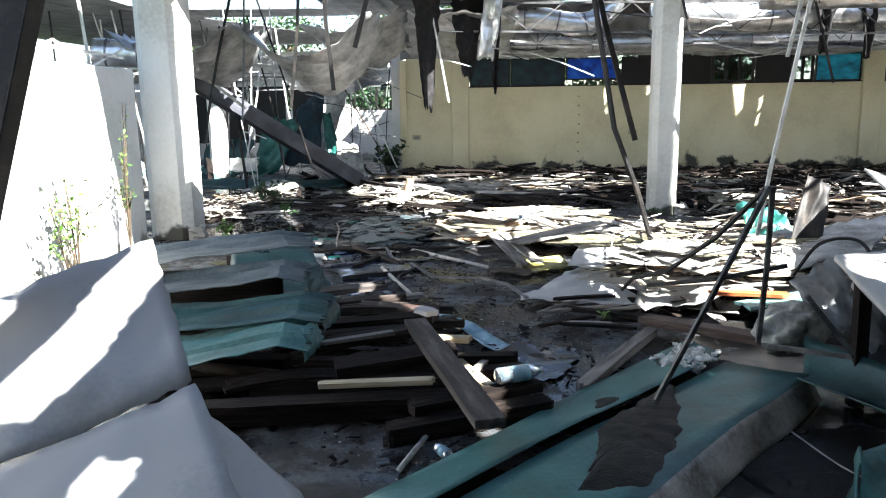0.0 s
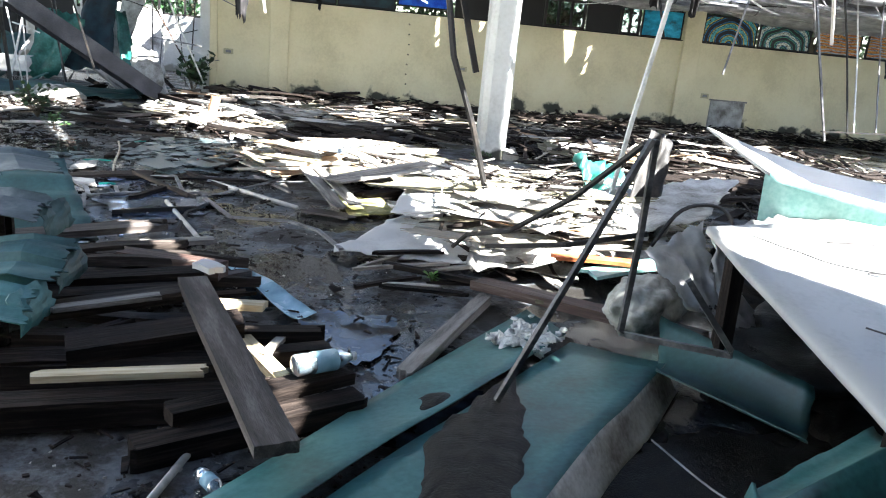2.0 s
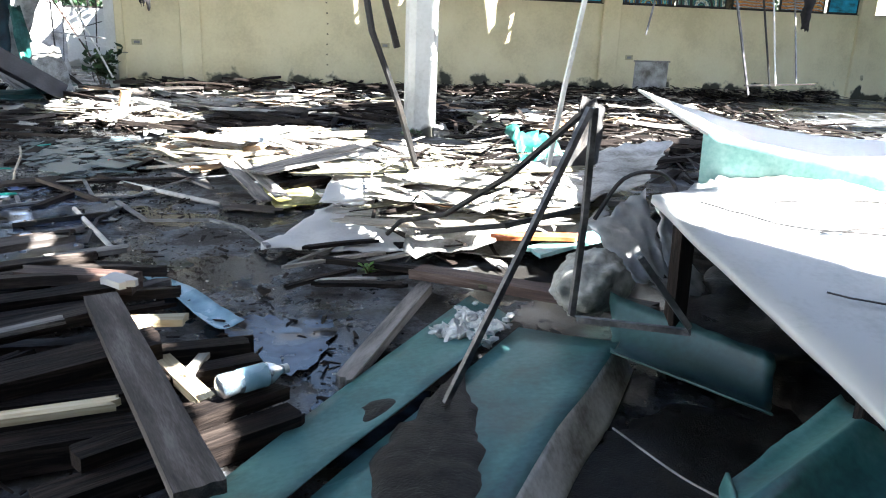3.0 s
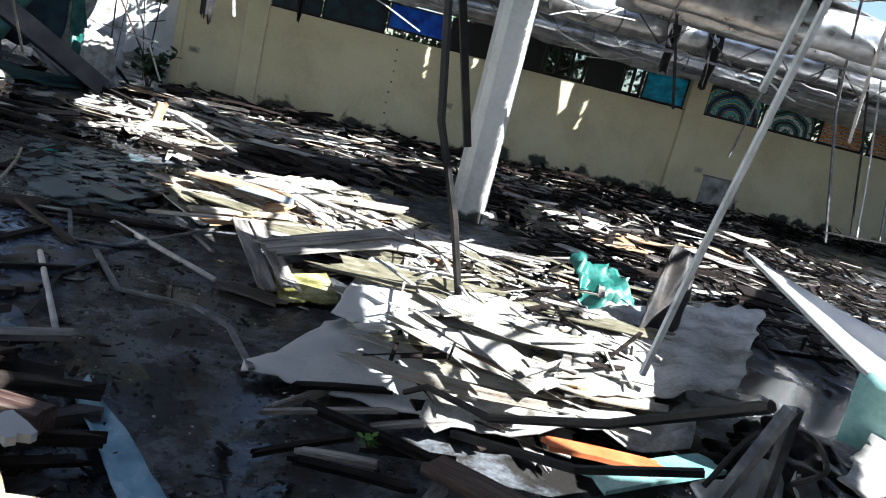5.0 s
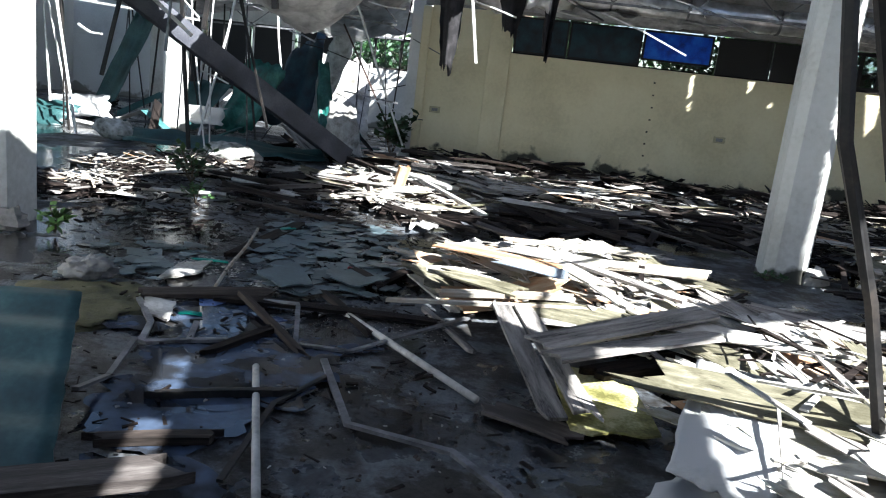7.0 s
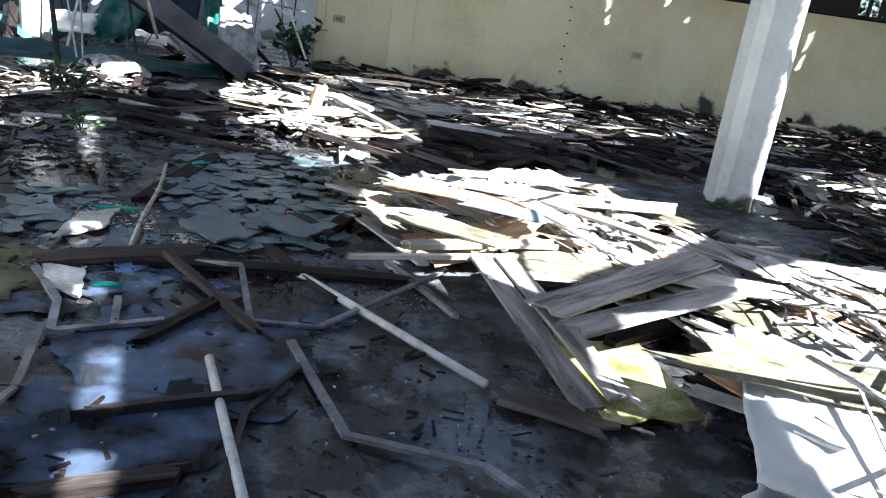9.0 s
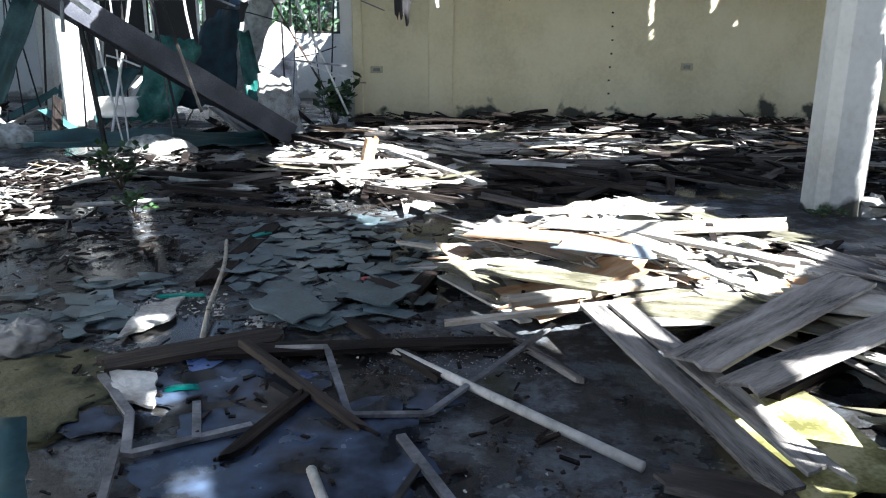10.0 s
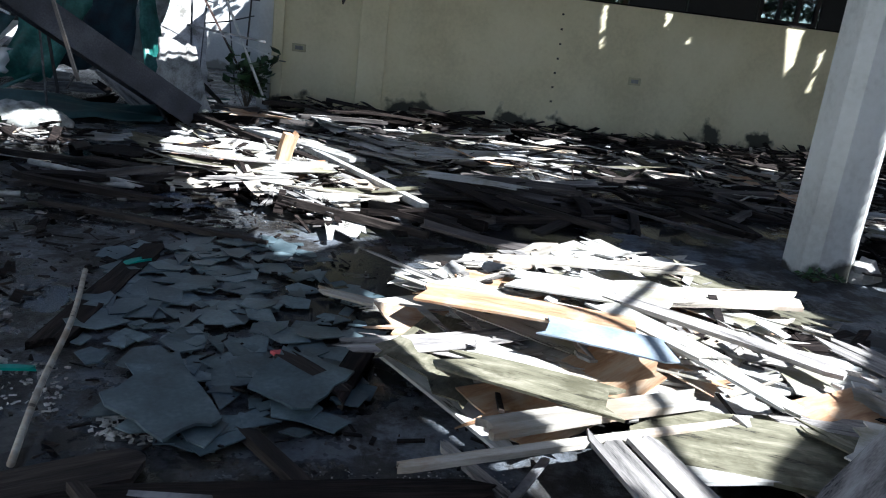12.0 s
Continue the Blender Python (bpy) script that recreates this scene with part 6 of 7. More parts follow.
board("green_scrap_strip", (-2.12, 8.07, 0.02), (-1.92, 8.1, 0.02), 0.03, 0.01, green_plastic, "small green plastic strip on the floor", "plastic scrap")
board("green_scrap_strip", (-1.95, 9.2, 0.03), (-1.88, 9.27, 0.04), 0.05, 0.015, green_plastic, "small green plastic piece on the floor", "plastic scrap")
board("green_scrap_strip", (-1.72, 7.05, 0.02), (-1.62, 7.07, 0.02), 0.03, 0.01, green_plastic, "small green plastic strip in the puddle", "plastic scrap")
board("red_scrap", (-1.14, 8.28, 0.055), (-1.08, 8.25, 0.055), 0.035, 0.012, pink_plastic, "small red plastic scrap on a tile", "plastic scrap")
low_heap("rubble_block", (-2.45, 7.4, 0.06), (0.14, 0.1, 0.08), concrete, "grey concrete lump by the moss", "rubble", 91)
low_heap("dirt_mound", (-2.3, 6.95, 0.0), (0.5, 0.4, 0.04), material("mossy_dirt", [(0.03, 0.028, 0.012), (0.06, 0.058, 0.02), (0.1, 0.09, 0.05)], 8, bump=1.0), "low mossy dirt mound on the floor", "dirt", 92)


def puddle(x, y, rx, ry, seed):
    vs, fs = [(x, y, 0.013 + 0.0006 * seed)], []
    n = 40
    for k in range(n):
        a = 2 * math.pi * k / n
        w = 1 + 0.5 * noise.noise(Vector((math.cos(a) * 1.5, math.sin(a) * 1.5, seed))) + 0.3 * noise.noise(Vector((math.cos(a) * 4, math.sin(a) * 4, seed)))
        vs.append((x + rx * w * math.cos(a), y + ry * w * math.sin(a), 0.013 + 0.0006 * seed))
    for k in range(n):
        fs.append((0, 1 + k, 1 + (k + 1) % n))
    return tagged(mesh_ob("puddle", vs, fs, water), "shallow puddle of still water on the concrete", "puddle", "puddles on the floor")


for k, q in enumerate(((-1.55, 7.12, 0.28, 0.22), (-1.12, 6.72, 0.36, 0.28), (-1.5, 6.55, 0.16, 0.12), (-1.25, 6.05, 0.35, 0.3), (-1.1, 5.5, 0.3, 0.2), (-0.75, 7.0, 0.12, 0.1), (-1.38, 6.95, 0.34, 0.2), (-1.15, 6.35, 0.36, 0.26), (-0.92, 6.6, 0.2, 0.16), (-1.85, 6.8, 0.14, 0.1), (-2.0, 10.6, 0.24, 0.2),
                       (0.2, 4.0, 0.22, 0.36), (0.5, 3.2, 0.25, 0.3), (0.35, 2.35, 0.3, 0.2), (-1.5, 5.2, 0.2, 0.25))):
    puddle(*q, k)

# ---- weeds ----
def weed(at, n, size, spread, label, mat=leaf, rise=1.0, seed=0):
    r = random.Random(seed)
    p = holder("weed", at)
    sv, sf, lv, lf = [], [], [], []
    for _ in range(n):
        a, t = r.uniform(0, 6.28), r.uniform(0.2, 1.0)
        tip = Vector((math.cos(a) * spread * t, math.sin(a) * spread * t, rise * r.uniform(0.4, 1.0)))
        path = [Vector((0, 0, 0)), tip * 0.5 + Vector((0, 0, 0.1 * rise)), tip]
        vs, fs = tube_data(path, 0.004, 4)
        b = len(sv)
        sv += vs
        sf += [tuple(i + b for i in f) for f in fs]
        for k in range(7):
            q = path[1].lerp(path[2], k / 6) + Vector((r.uniform(-1, 1), r.uniform(-1, 1), r.uniform(-0.6, 0.6))) * spread * 0.12
            d = Vector((r.uniform(-1, 1), r.uniform(-1, 1), r.uniform(-0.3, 0.7))).normalized() * size * r.uniform(0.6, 1.3)
            s = d.cross(Vector((r.uniform(-0.5, 0.5), r.uniform(-0.5, 0.5), 1))).normalized() * size * 0.3
            b = len(lv)
            lv += [q, q + d * 0.5 + s, q + d, q + d * 0.5 - s]
            lf.append((b, b + 1, b + 2, b + 3))
    tagged(mesh_ob("stalk_tuft", sv, sf, bark, p), kind="stuff")
    tagged(mesh_ob("foliage", lv, lf, mat, p), kind="stuff")
    return tagged(p, label, "weed", "weeds in the ruin")


weed((-3.45, 10.75, 0.02), 18, 0.1, 0.25, "leafy green weed growing through the debris", dark_leaf, 0.4, 1)
weed((-2.95, 9.8, 0.02), 9, 0.07, 0.16, "small green weed on the dark floor", dark_leaf, 0.18, 2)
weed((-3.2, 8.2, 0.02), 12, 0.08, 0.12, "bright green weed at the foot of the column", leaf, 0.2, 3)
weed((-2.35, 15.4, 0.02), 24, 0.18, 0.4, "dark bushy weed at the end of the yellow wall", dark_leaf, 0.7, 4)
weed((-3.85, 6.2, 0.0), 16, 0.07, 0.26, "bright green weed climbing by the white wall", leaf, 1.1, 5)
weed((-3.75, 5.9, 0.0), 11, 0.07, 0.22, "bright green weed by the white wall", leaf, 0.8, 6)
weed((-3.9, 7.3, 0.0), 14, 0.055, 0.12, "thin vine climbing beside the column", leaf, 1.6, 7)
weed((0.72, 4.75, 0.02), 5, 0.04, 0.05, "tiny green sprout in the wet floor", leaf, 0.09, 8)
weed((2.0, 9.9, 0.02), 8, 0.05, 0.2, "low weed at the column foot", dark_leaf, 0.1, 9)

# white sheet added so that the sunlit patch of floor reads bright
sheet("floor_panel", [(-4.45, 9.75, 0.03), (-3.75, 10.0, 0.03), (-3.95, 10.5, 0.035), (-4.75, 10.5, 0.035)], white_sheet, "flat white panel added to brighten the sunlit patch of floor", "panel", "", 10, 8, crumple(0.012, 3, 97), 0.01, 0.05, 97)

# ---- trees outside ----
def tree(at, height, spread, seed):
    r = random.Random(seed)
    t = holder("tree", at)
    sv, sf, lv, lf = [], [], [], []

    def limb(path, rad):
        vs, fs = tube_data(path, rad, 7)
        b = len(sv)
        sv.extend(vs)
        sf.extend(tuple(i + b for i in f) for f in fs)

    top = Vector((r.uniform(-0.4, 0.4), r.uniform(-0.4, 0.4), height * 0.75))
    limb([Vector((0, 0, -0.1)), top * 0.5, top], [0.2, 0.14, 0.06])
    for k in range(14):
        a = r.uniform(0, 6.28)
        s = top * r.uniform(0.25, 1.0)
        e = s + Vector((math.cos(a) * spread, math.sin(a) * spread, r.uniform(0.1, 0.9) * height * 0.3)) * r.uniform(0.5, 1)
        limb([s, s.lerp(e, 0.5) + Vector((0, 0, 0.15)), e], [0.06, 0.04, 0.015])
        for c in range(5):
            o = s.lerp(e, r.uniform(0.4, 1.1)) + Vector((r.gauss(0, 0.3), r.gauss(0, 0.3), r.gauss(0, 0.25)))
            for q in range(40):
                p = o + Vector((r.gauss(0, 0.28), r.gauss(0, 0.28), r.gauss(0, 0.2)))
                d = Vector((r.uniform(-1, 1), r.uniform(-1, 1), r.uniform(-1, 0.4))).normalized() * r.uniform(0.1, 0.22)
                w = d.cross(Vector((r.uniform(-1, 1), r.uniform(-1, 1), r.uniform(-1, 1)))).normalized() * 0.05
                b = len(lv)
                lv.extend((p, p + d * 0.5 + w, p + d, p + d * 0.5 - w))
                lf.append((b, b + 1, b + 2, b + 3))
    mesh_ob("trunk", sv, sf, bark, t)
    mesh_ob("crown", lv, lf, dark_leaf, t)
    return tagged(t, "leafy green tree standing outside the ruin", "tree", "trees outside")


for k, (x, y, h, s) in enumerate(((-0.5, 20.5, 6.0, 1.8), (3.5, 19.5, 4.0, 1.6), (6.0, 19.5, 3.6, 1.6), (9.5, 20.0, 4.5, 1.8), (-4.2, 25.5, 4.6, 2.0), (-7.5, 26.0, 5.0, 2.0), (-10.5, 26, 5, 2), (13, 20, 5, 2), (-9.0, 6.0, 5.0, 2.0), (-8.0, 2.0, 4.5, 1.8))):
    tree((x, y, 0), h, s, 100 + k)
for k, x in enumerate((-3.5, 1.0, 5.0, 9.0, 13.0)):
    tree((x, 25.0 + (k % 2), 0), 9.5, 3.0, 130 + k)

# ---- the field of broken boards ----
KINDS = [pale_wood, pale_wood, grey_wood, pale_wood, dirty_sheet, pale_wood, pale_wood, brown_wood, grey_wood, dirty_sheet, orange_ply, pale_wood, grey_wood, pale_wood, dark_wood]
TELL = {pale_wood: "pale weathered broken board in the debris", grey_wood: "grey weathered broken board in the debris", mossy_ply: "olive mossy broken plywood in the debris",
        dirty_sheet: "dirty white broken board in the debris", orange_ply: "orange-brown broken plywood in the debris", brown_wood: "brown broken board in the debris", dark_wood: "dark wet broken board in the debris"}


def torn_ply_data(length, width, thick, r, tear, curl):
    """A torn sheet of plywood: strips of the grain broken off at unlike lengths, split edges, a soft curl."""
    n, m = 4, 7
    across = [-1.0] + sorted(r.uniform(-0.9, 0.9) for _ in range(m - 1)) + [1.0]
    ends = [[r.uniform(0, tear) * r.choice((0.15, 0.5, 1.0)) * (1 if q else -1) for _ in across] for q in (0, 1)]
    skew, twist = r.uniform(-0.35, 0.35) * width, r.uniform(-0.05, 0.05)
    top = []
    for i in range(n + 1):
        u = 2 * i / n - 1
        for k, a in enumerate(across):
            x = u * length / 2 + (ends[0][k] if i == 0 else ends[1][k] if i == n else 0) + skew * a * 0.5 * u
            y = a * width / 2 * (1 + 0.12 * noise.noise(Vector((u * 2, a * 3, length * 9))))
            top.append((x, y, curl * (u * u - 0.4) + twist * u * a * width + 0.012 * noise.noise(Vector((x * 6, y * 9, width * 30)))))
    w, c = m + 1, len(top)
    vs = top + [(x, y, z - thick) for x, y, z in top]
    fs = []
    for i in range(n):
        for k in range(m):
            q = i * w + k
            fs += [(q, q + w, q + w + 1, q + 1), (c + q, c + q + 1, c + q + w + 1, c + q + w)]
        q = i * w
        fs += [(q, c + q, c + q + w, q + w), (q + m, q + m + w, c + q + m + w, c + q + m)]
    for k in range(m):
        q = n * w + k
        fs += [(k, k + 1, c + k + 1, c + k), (q, c + q, c + q + 1, q + 1)]
    return vs, fs


PLY = [torn_veneer, torn_veneer, pale_wood, torn_veneer, mossy_ply, torn_veneer, dirty_sheet, pale_wood, torn_veneer, grey_wood, torn_veneer, orange_ply, torn_veneer, grey_wood, dirty_sheet, mossy_ply]
TELL[torn_veneer] = "white torn plywood veneer in the debris"
templates = []
for k in range(40):
    if k < 34:
        L, w = rng.uniform(0.3, 0.95), rng.choice((0.1, 0.14, 0.19, 0.25, 0.32, 0.38))
        vs, fs = torn_ply_data(L * (0.8 if w > 0.2 else 1.1), w, rng.uniform(0.003, 0.008), rng, rng.uniform(0.08, 0.26), rng.uniform(-0.02, 0.035))
        m = PLY[k % len(PLY)]
    else:
        vs, fs = board_data(rng.uniform(0.35, 1.1), rng.choice((0.04, 0.06, 0.1)), rng.uniform(0.006, 0.013), rng, rng.uniform(0.06, 0.16), rng.uniform(-0.015, 0.02), 5)
        m = KINDS[k % len(KINDS)]
    me = bpy.data.meshes.new("broken_board")
    me.from_pydata([tuple(v) for v in vs], [], fs)
    me.update()
    me.materials.append(m)
    templates.append((me, m))
FIELDS = [  # outline, pieces, usual direction, spread, heap height
    ([(-0.6, 8.4), (-0.55, 9.0), (-0.15, 9.6), (0.75, 10.1), (1.5, 9.0), (1.3, 7.9), (0.7, 7.5), (0.2, 7.6), (-0.3, 8.0)], 74, -0.3, 0.6, 0.13),
    ([(0.95, 6.3), (0.75, 7.2), (1.6, 8.4), (3.0, 7.9), (2.9, 6.1), (1.6, 5.7)], 84, -0.55, 0.5, 0.27),
    ([(-2.6, 12.0), (-2.4, 14.6), (0.5, 15.2), (3.8, 15.3), (3.4, 13.0), (1.3, 12.3), (-0.6, 10.9), (-1.6, 10.2)], 78, -0.25, 0.45, 0.14),
    ([(2.8, 9.2), (3.0, 14.8), (7.5, 15.0), (7.0, 10.5), (5.0, 8.6), (3.6, 8.0)], 66, -0.5, 0.5, 0.2),
    ([(-5.0, 11.0), (-4.4, 12.4), (-3.1, 12.7), (-3.6, 11.5), (-4.2, 10.7)], 12, 0.3, 0.5, 0.04),
    ([(1.0, 5.0), (0.95, 5.9), (2.2, 6.3), (2.0, 5.2)], 44, -0.6, 0.45, 0.4),
    ([(-0.45, 8.5), (-0.45, 9.1), (-0.1, 9.6), (0.6, 9.8), (1.0, 8.6), (0.3, 7.9)], 26, -0.35, 0.5, 0.15),
    ([(-2.2, 11.5), (-2.4, 13.2), (-1.3, 12.7), (-0.7, 10.9), (-1.2, 10.0), (-1.5, 10.6)], 46, -0.5, 0.8, 0.1),
    ([(0.86, 5.9), (1.0, 6.9), (1.7, 6.7), (1.4, 5.6)], 34, -0.85, 0.35, 0.36),
    ([(-4.4, 9.7), (-4.1, 10.4), (-3.6, 9.9), (-3.8, 9.4)], 3, 0.2, 0.8, 0.02),
]
far_parts = ([], [], [], [])  # vertices, faces, slots, materials of the boards far from the walk
for poly, count, way, wide, heap in FIELDS:
    xs, ys = [p[0] for p in poly], [p[1] for p in poly]
    done = 0
    while done < count:
        x, y = rng.uniform(min(xs), max(xs)), rng.uniform(min(ys), max(ys))
        if not inside(poly, x, y):
            continue
        me, m = rng.choice(templates)
        at = pose(x, y, 0.03 + heap * (done / count) ** 0.8 * rng.uniform(0.6, 1.05), rng.gauss(0, 5), rng.gauss(0, 4), math.degrees(rng.gauss(way, wide)))
        done += 1
        if y > 11.5 or (x > 2.8 and y > 9.0):
            verts, faces, slots, kinds = far_parts
            if m not in kinds:
                kinds.append(m)
            base = len(verts)
            verts += [at @ v.co for v in me.vertices]
            faces += [tuple(base + i for i in f.vertices) for f in me.polygons]
            slots += [kinds.index(m)] * len(me.polygons)
            continue
        ob = new("broken_board", me)
        ob.matrix_world = at
        tagged(ob, TELL[m], "board", "broken boards in the debris")
far_boards = mesh_ob("far_broken_boards", far_parts[0], far_parts[1], far_parts[3][0])
for m in far_parts[3][1:]:
    far_boards.data.materials.append(m)
far_boards.data.polygons.foreach_set("material_index", far_parts[2])
tagged(far_boards, "pale and grey broken boards strewn towards the wall", "debris", kind="stuff")

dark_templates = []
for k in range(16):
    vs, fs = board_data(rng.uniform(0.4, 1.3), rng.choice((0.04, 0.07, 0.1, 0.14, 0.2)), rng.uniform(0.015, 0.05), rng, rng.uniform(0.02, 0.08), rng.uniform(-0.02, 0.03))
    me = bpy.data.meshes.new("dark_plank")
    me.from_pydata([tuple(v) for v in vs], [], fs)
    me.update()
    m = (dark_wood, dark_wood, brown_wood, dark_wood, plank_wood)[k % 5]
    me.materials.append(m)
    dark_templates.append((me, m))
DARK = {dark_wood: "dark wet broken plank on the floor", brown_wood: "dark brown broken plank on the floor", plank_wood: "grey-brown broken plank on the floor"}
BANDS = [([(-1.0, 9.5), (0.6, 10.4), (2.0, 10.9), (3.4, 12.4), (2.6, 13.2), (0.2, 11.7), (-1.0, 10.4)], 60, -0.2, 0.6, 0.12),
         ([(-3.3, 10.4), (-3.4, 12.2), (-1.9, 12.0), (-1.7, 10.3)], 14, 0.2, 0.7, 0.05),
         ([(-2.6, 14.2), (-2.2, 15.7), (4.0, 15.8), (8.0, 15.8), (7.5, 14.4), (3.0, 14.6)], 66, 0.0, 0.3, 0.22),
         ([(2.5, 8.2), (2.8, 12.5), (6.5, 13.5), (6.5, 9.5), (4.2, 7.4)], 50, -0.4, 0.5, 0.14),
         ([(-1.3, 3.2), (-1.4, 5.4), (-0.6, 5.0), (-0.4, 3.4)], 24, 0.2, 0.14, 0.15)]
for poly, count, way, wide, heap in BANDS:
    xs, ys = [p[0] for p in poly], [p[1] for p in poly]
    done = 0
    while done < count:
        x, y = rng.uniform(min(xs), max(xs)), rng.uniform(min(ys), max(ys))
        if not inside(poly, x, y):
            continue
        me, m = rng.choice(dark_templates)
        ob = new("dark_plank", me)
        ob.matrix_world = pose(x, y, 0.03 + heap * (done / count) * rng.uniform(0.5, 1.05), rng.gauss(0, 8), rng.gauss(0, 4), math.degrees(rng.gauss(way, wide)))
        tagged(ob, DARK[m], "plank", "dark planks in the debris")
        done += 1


# small splinters and chips over the whole field
def litter(name, polys, count, mats_size, mat, label, seed, zmax, zmin=0.012):
    r = random.Random(seed)
    vs, fs = [], []
    for _ in range(count):
        poly = r.choice(polys)
        xs, ys = [p[0] for p in poly], [p[1] for p in poly]
        x, y = r.uniform(min(xs), max(xs)), r.uniform(min(ys), max(ys))
        if not inside(poly, x, y):
            continue
        l, w, t = r.uniform(*mats_size[0]), r.uniform(*mats_size[1]), r.uniform(0.003, 0.012)
        t = min(t, 0.5 * w)
        m = pose(x, y, r.uniform(zmin, zmax), r.gauss(0, 14), r.gauss(0, 10), r.uniform(0, 360))
        b = len(vs)
        k = r.uniform(0.3, 1)
        for sx, sy, sz in ((-1, -1, -1), (1, -k, -1), (1, k, -1), (-1, 1, -1), (-1, -1, 1), (1, -k, 1), (1, k, 1), (-1, 1, 1)):
            vs.append(m @ Vector((sx * l / 2, sy * w / 2, sz * t / 2)))
        fs += [(b, b + 3, b + 2, b + 1), (b + 4, b + 5, b + 6, b + 7), (b, b + 1, b + 5, b + 4), (b + 1, b + 2, b + 6, b + 5), (b + 2, b + 3, b + 7, b + 6), (b + 3, b, b + 4, b + 7)]
    return tagged(mesh_ob(name, vs, fs, mat), label, "debris", kind="stuff")


debris = [f[0] for f in FIELDS]
litter("wood_splinters", debris, 1000, ((0.05, 0.26), (0.006, 0.03)), pale_wood, "pale wood splinters strewn over the debris", 1, 0.16)
litter("grey_splinters", debris, 1100, ((0.06, 0.36), (0.01, 0.05)), grey_wood, "grey wood splinters strewn over the debris", 2, 0.14)
# dark scraps that also blacken the shaded gaps under the boards
litter("dark_splinters", debris, 2400, ((0.1, 0.6), (0.01, 0.08)), dark_wood, "dark wet wood scraps, also deepening the shade under the debris", 3, 0.1)
litter("plaster_chips", debris, 800, ((0.03, 0.16), (0.02, 0.1)), dirty_sheet, "white plaster chips strewn over the debris", 4, 0.18)
heap_top = [[(0.85, 5.05), (0.85, 6.1), (1.1, 7.2), (2.4, 7.4), (2.5, 6.2), (2.1, 5.1)]]
litter("heap_splinters", heap_top, 90, ((0.08, 0.4), (0.012, 0.05)), torn_veneer, "pale torn splinters heaped on the white sheets", 21, 0.46, 0.22)
litter("heap_scraps", heap_top, 40, ((0.1, 0.5), (0.012, 0.06)), grey_wood, "grey torn splinters heaped on the white sheets", 22, 0.44, 0.2)
# long dark slivers drawn as shadow lines between the pale pieces
litter("heap_dark_scraps", heap_top, 130, ((0.12, 0.6), (0.008, 0.04)), dark_wood, "thin dark strips standing for shadow lines on the heaped splinters", 23, 0.42, 0.2)
open_floor = [[(-3.4, 8.5), (-4.4, 10.5), (-2.6, 12.0), (-0.7, 9.5), (-0.3, 7.2), (-1.2, 5.2), (-2.2, 6.0)], [(-0.9, 5.0), (-0.6, 7.0), (0.3, 6.0), (0.6, 4.6), (0.4, 2.6), (-0.8, 2.6)]]
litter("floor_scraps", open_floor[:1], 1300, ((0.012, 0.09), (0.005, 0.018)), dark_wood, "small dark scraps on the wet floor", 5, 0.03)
damp = [[(-3.3, 8.6), (-4.2, 10.4), (-2.6, 11.9), (-1.5, 10.0), (-2.0, 9.4), (-2.2, 8.5)]]
litter("damp_litter", damp, 420, ((0.02, 0.16), (0.01, 0.05)), dark_wood, "dark rotten scraps on the damp floor", 25, 0.03)
litter("damp_chips", damp, 110, ((0.01, 0.08), (0.006, 0.03)), grey_wood, "grey chips on the damp floor", 26, 0.03)
litter("pile_scraps", open_floor[1:], 300, ((0.015, 0.09), (0.006, 0.03)), dark_wood, "small dark scraps by the timber pile", 15, 0.025)
litter("floor_gravel", open_floor, 1500, ((0.005, 0.02), (0.005, 0.016)), brown_wood, "small dark grit on the wet floor", 16, 0.02)
litter("floor_chips", open_floor, 350, ((0.004, 0.018), (0.004, 0.012)), dirty_sheet, "small pale chips on the wet floor", 6, 0.025)
crumbs = [[(-2.3, 7.75), (-2.15, 8.2), (-1.8, 8.15), (-1.75, 7.85)], [(-1.62, 7.72), (-1.6, 7.98), (-1.4, 7.95), (-1.42, 7.68)], [(-2.15, 7.1), (-2.2, 7.45), (-1.85, 7.4), (-1.8, 7.05)]]
litter("plaster_crumbs", crumbs, 900, ((0.004, 0.024), (0.003, 0.016)), dirty_sheet, "crumbled white plaster on the wet floor", 31, 0.014, 0.005)
grit_patch = [[(-1.05, 7.2), (-0.95, 7.6), (-0.35, 7.65), (-0.3, 7.2)], [(-1.6, 6.3), (-1.5, 7.0), (-1.2, 7.0), (-1.2, 6.4)]]
litter("pale_grit", grit_patch, 900, ((0.003, 0.008), (0.003, 0.006)), grey_wood, "pale grit scattered on the damp floor", 32, 0.008, 0.004)
edge = [[(-2.1, 15.5), (-2.1, 15.9), (13, 15.9), (13, 15.3), (6, 14.9), (2, 15.2)], [(2.5, 8.0), (2.6, 15), (9, 15), (8.5, 8), (5, 6.5)]]
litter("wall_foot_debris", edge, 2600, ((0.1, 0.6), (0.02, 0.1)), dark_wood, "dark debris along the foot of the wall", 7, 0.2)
litter("wall_foot_chips", edge, 900, ((0.06, 0.4), (0.02, 0.08)), pale_wood, "pale splinters along the foot of the wall", 8, 0.2)

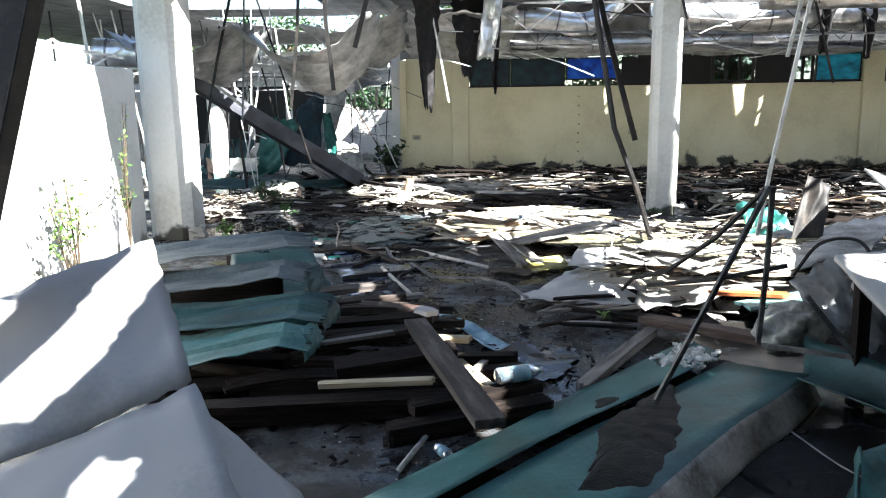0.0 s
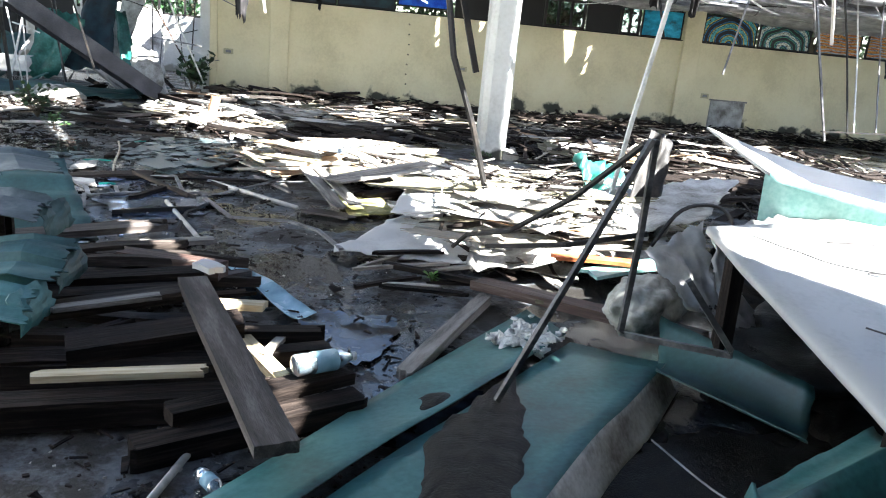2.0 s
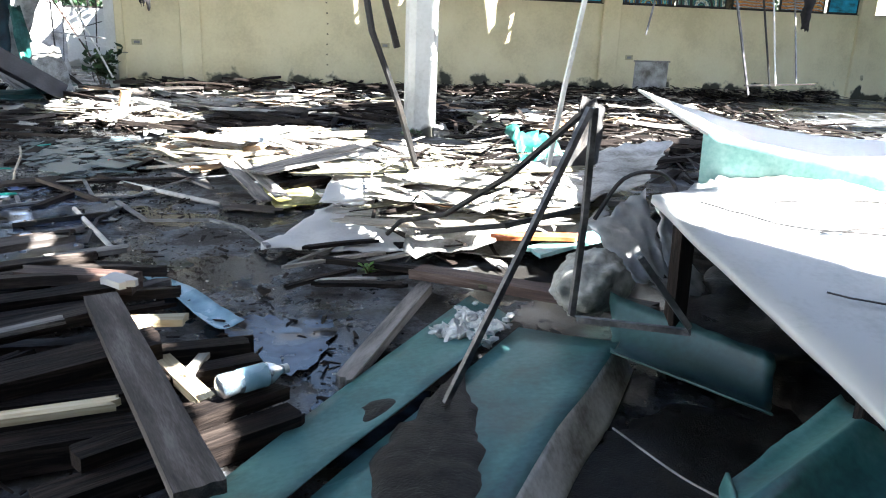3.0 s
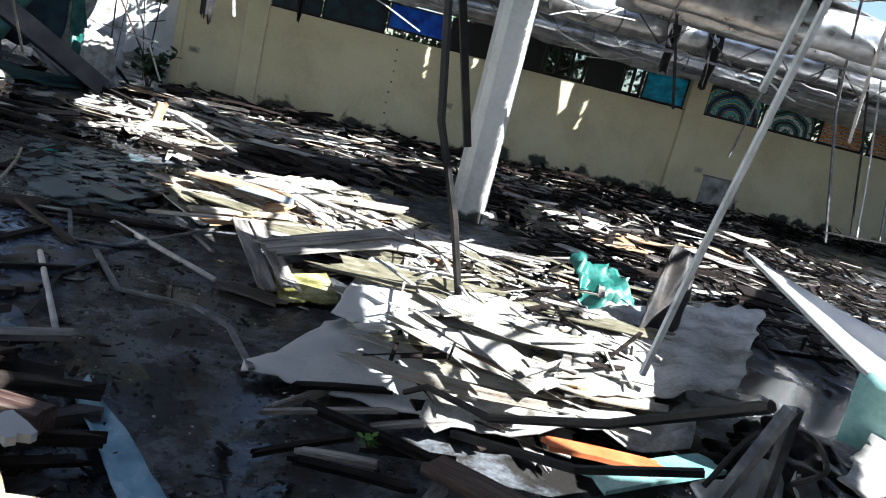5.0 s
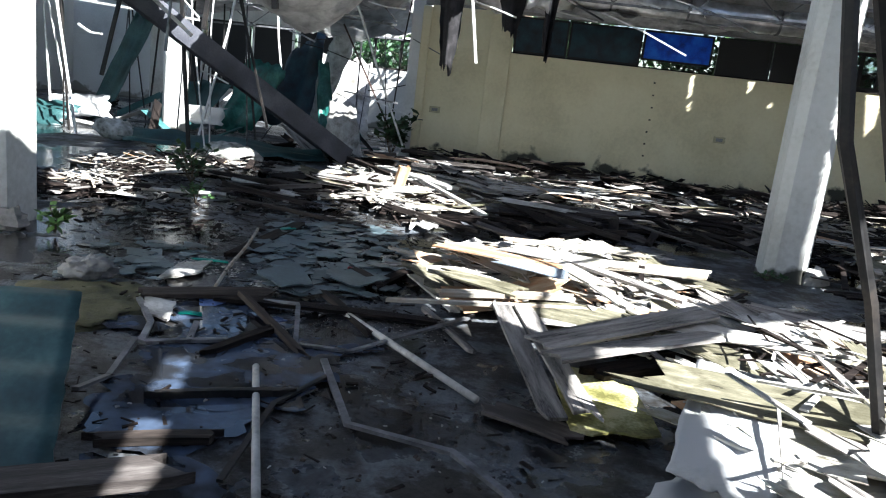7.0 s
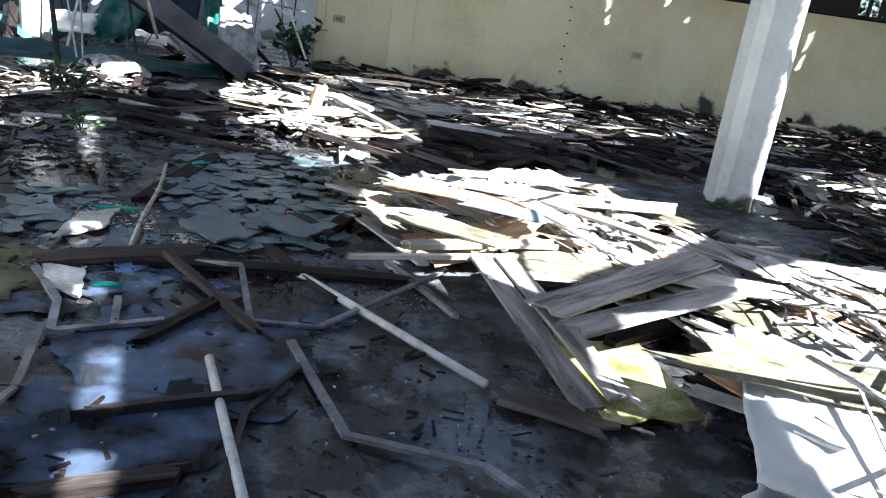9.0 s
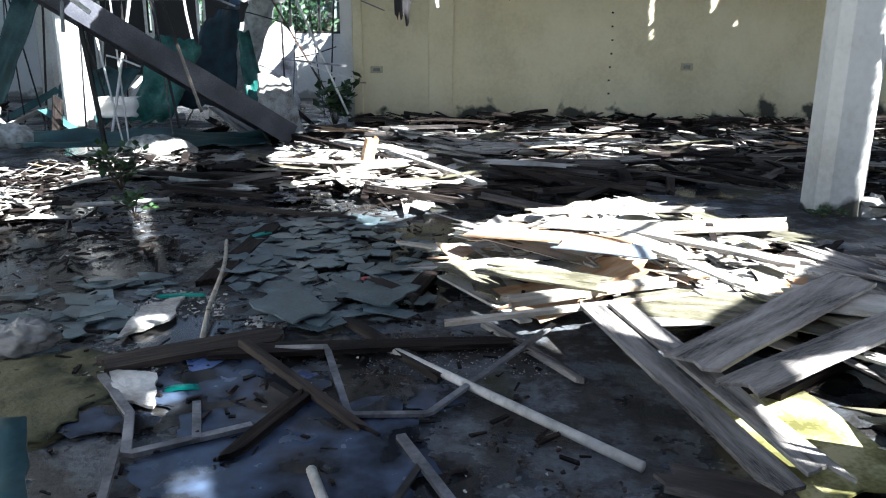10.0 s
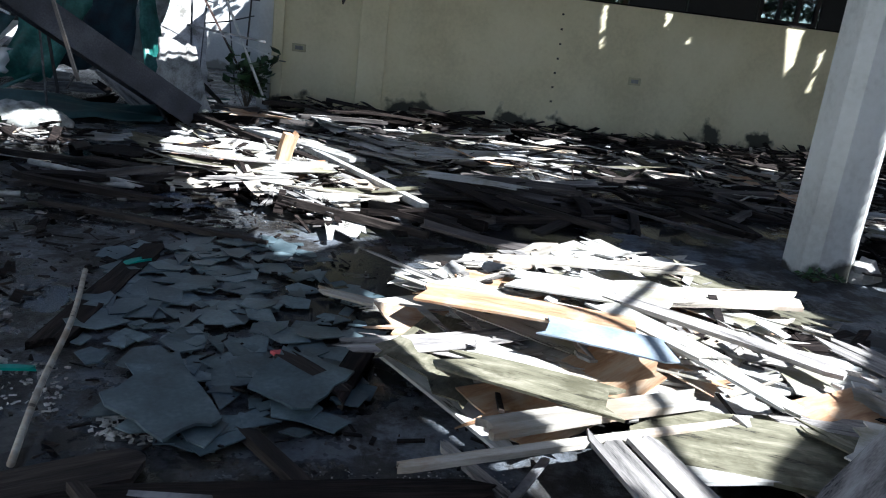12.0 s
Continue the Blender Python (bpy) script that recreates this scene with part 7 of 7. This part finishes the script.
# ---- broken floor tiles ----
shards = []
for k in range(14):
    n = rng.choice((3, 4, 4, 4, 5))
    rad = rng.uniform(0.045, 0.12)
    turns = [2 * math.pi * (i + rng.uniform(-0.28, 0.28)) / n for i in range(n)]
    pts = [(rad * rng.uniform(0.7, 1.2) * math.cos(a), rad * rng.uniform(0.55, 1.0) * math.sin(a)) for a in turns]
    vs = [(x, y, 0.0025) for x, y in pts] + [(x, y, -0.0025) for x, y in pts]
    fs = [tuple(range(n)), tuple(range(2 * n - 1, n - 1, -1))] + [(i, n + i, n + (i + 1) % n, (i + 1) % n) for i in range(n)]
    me = bpy.data.meshes.new("tile_shard")
    me.from_pydata(vs, [], fs)
    me.update()
    me.materials.append(tile_mat)
    shards.append(me)
TILES = [([(-2.1, 9.5), (-1.3, 9.9), (-0.85, 9.3), (-0.75, 8.0), (-1.0, 7.75), (-1.45, 7.7), (-1.85, 8.1)], 270), ([(-2.9, 8.3), (-2.2, 8.4), (-2.1, 7.4), (-2.6, 7.3)], 60)]
for poly, count in TILES:
    xs, ys = [p[0] for p in poly], [p[1] for p in poly]
    done = 0
    while done < count:
        x, y = rng.uniform(min(xs), max(xs)), rng.uniform(min(ys), max(ys))
        if not inside(poly, x, y):
            continue
        ob = new("tile_shard", rng.choice(shards))
        ob.matrix_world = pose(x, y, 0.015 + 0.022 * done / count, rng.gauss(0, 2), rng.gauss(0, 2), rng.uniform(0, 360))
        tagged(ob, "broken grey tile shard lying on the floor", "tile shard", "broken tiles")
        done += 1
blue_shards = []
for me in shards[:3]:
    me = me.copy()
    me.materials.clear()
    me.materials.append(blue_tile)
    blue_shards.append(me)
for k, (x, y, turn) in enumerate(((-1.24, 7.2, 20), (-1.66, 7.3, 75), (-1.5, 7.1, 140))):
    ob = new("tile_shard", blue_shards[k])
    ob.matrix_world = pose(x, y, 0.012, 1, -1, turn)
    tagged(ob, "broken blue glazed tile shard on the wet floor", "tile shard", "broken blue tiles")
sheet("large_tile", [(-1.64, 7.88, 0.05), (-1.46, 8.2, 0.06), (-1.24, 7.78, 0.05), (-1.38, 7.64, 0.05)], tile_mat, "large cracked grey tile slab", "tile", "", 5, 5, None, 0.01, 0.05, 95, False)
sheet("large_tile", [(-1.2, 8.0, 0.05), (-1.1, 8.3, 0.06), (-0.85, 8.15, 0.05), (-0.98, 7.85, 0.05)], tile_mat, "large cracked grey tile slab", "tile", "", 5, 5, None, 0.01, 0.05, 96, False)
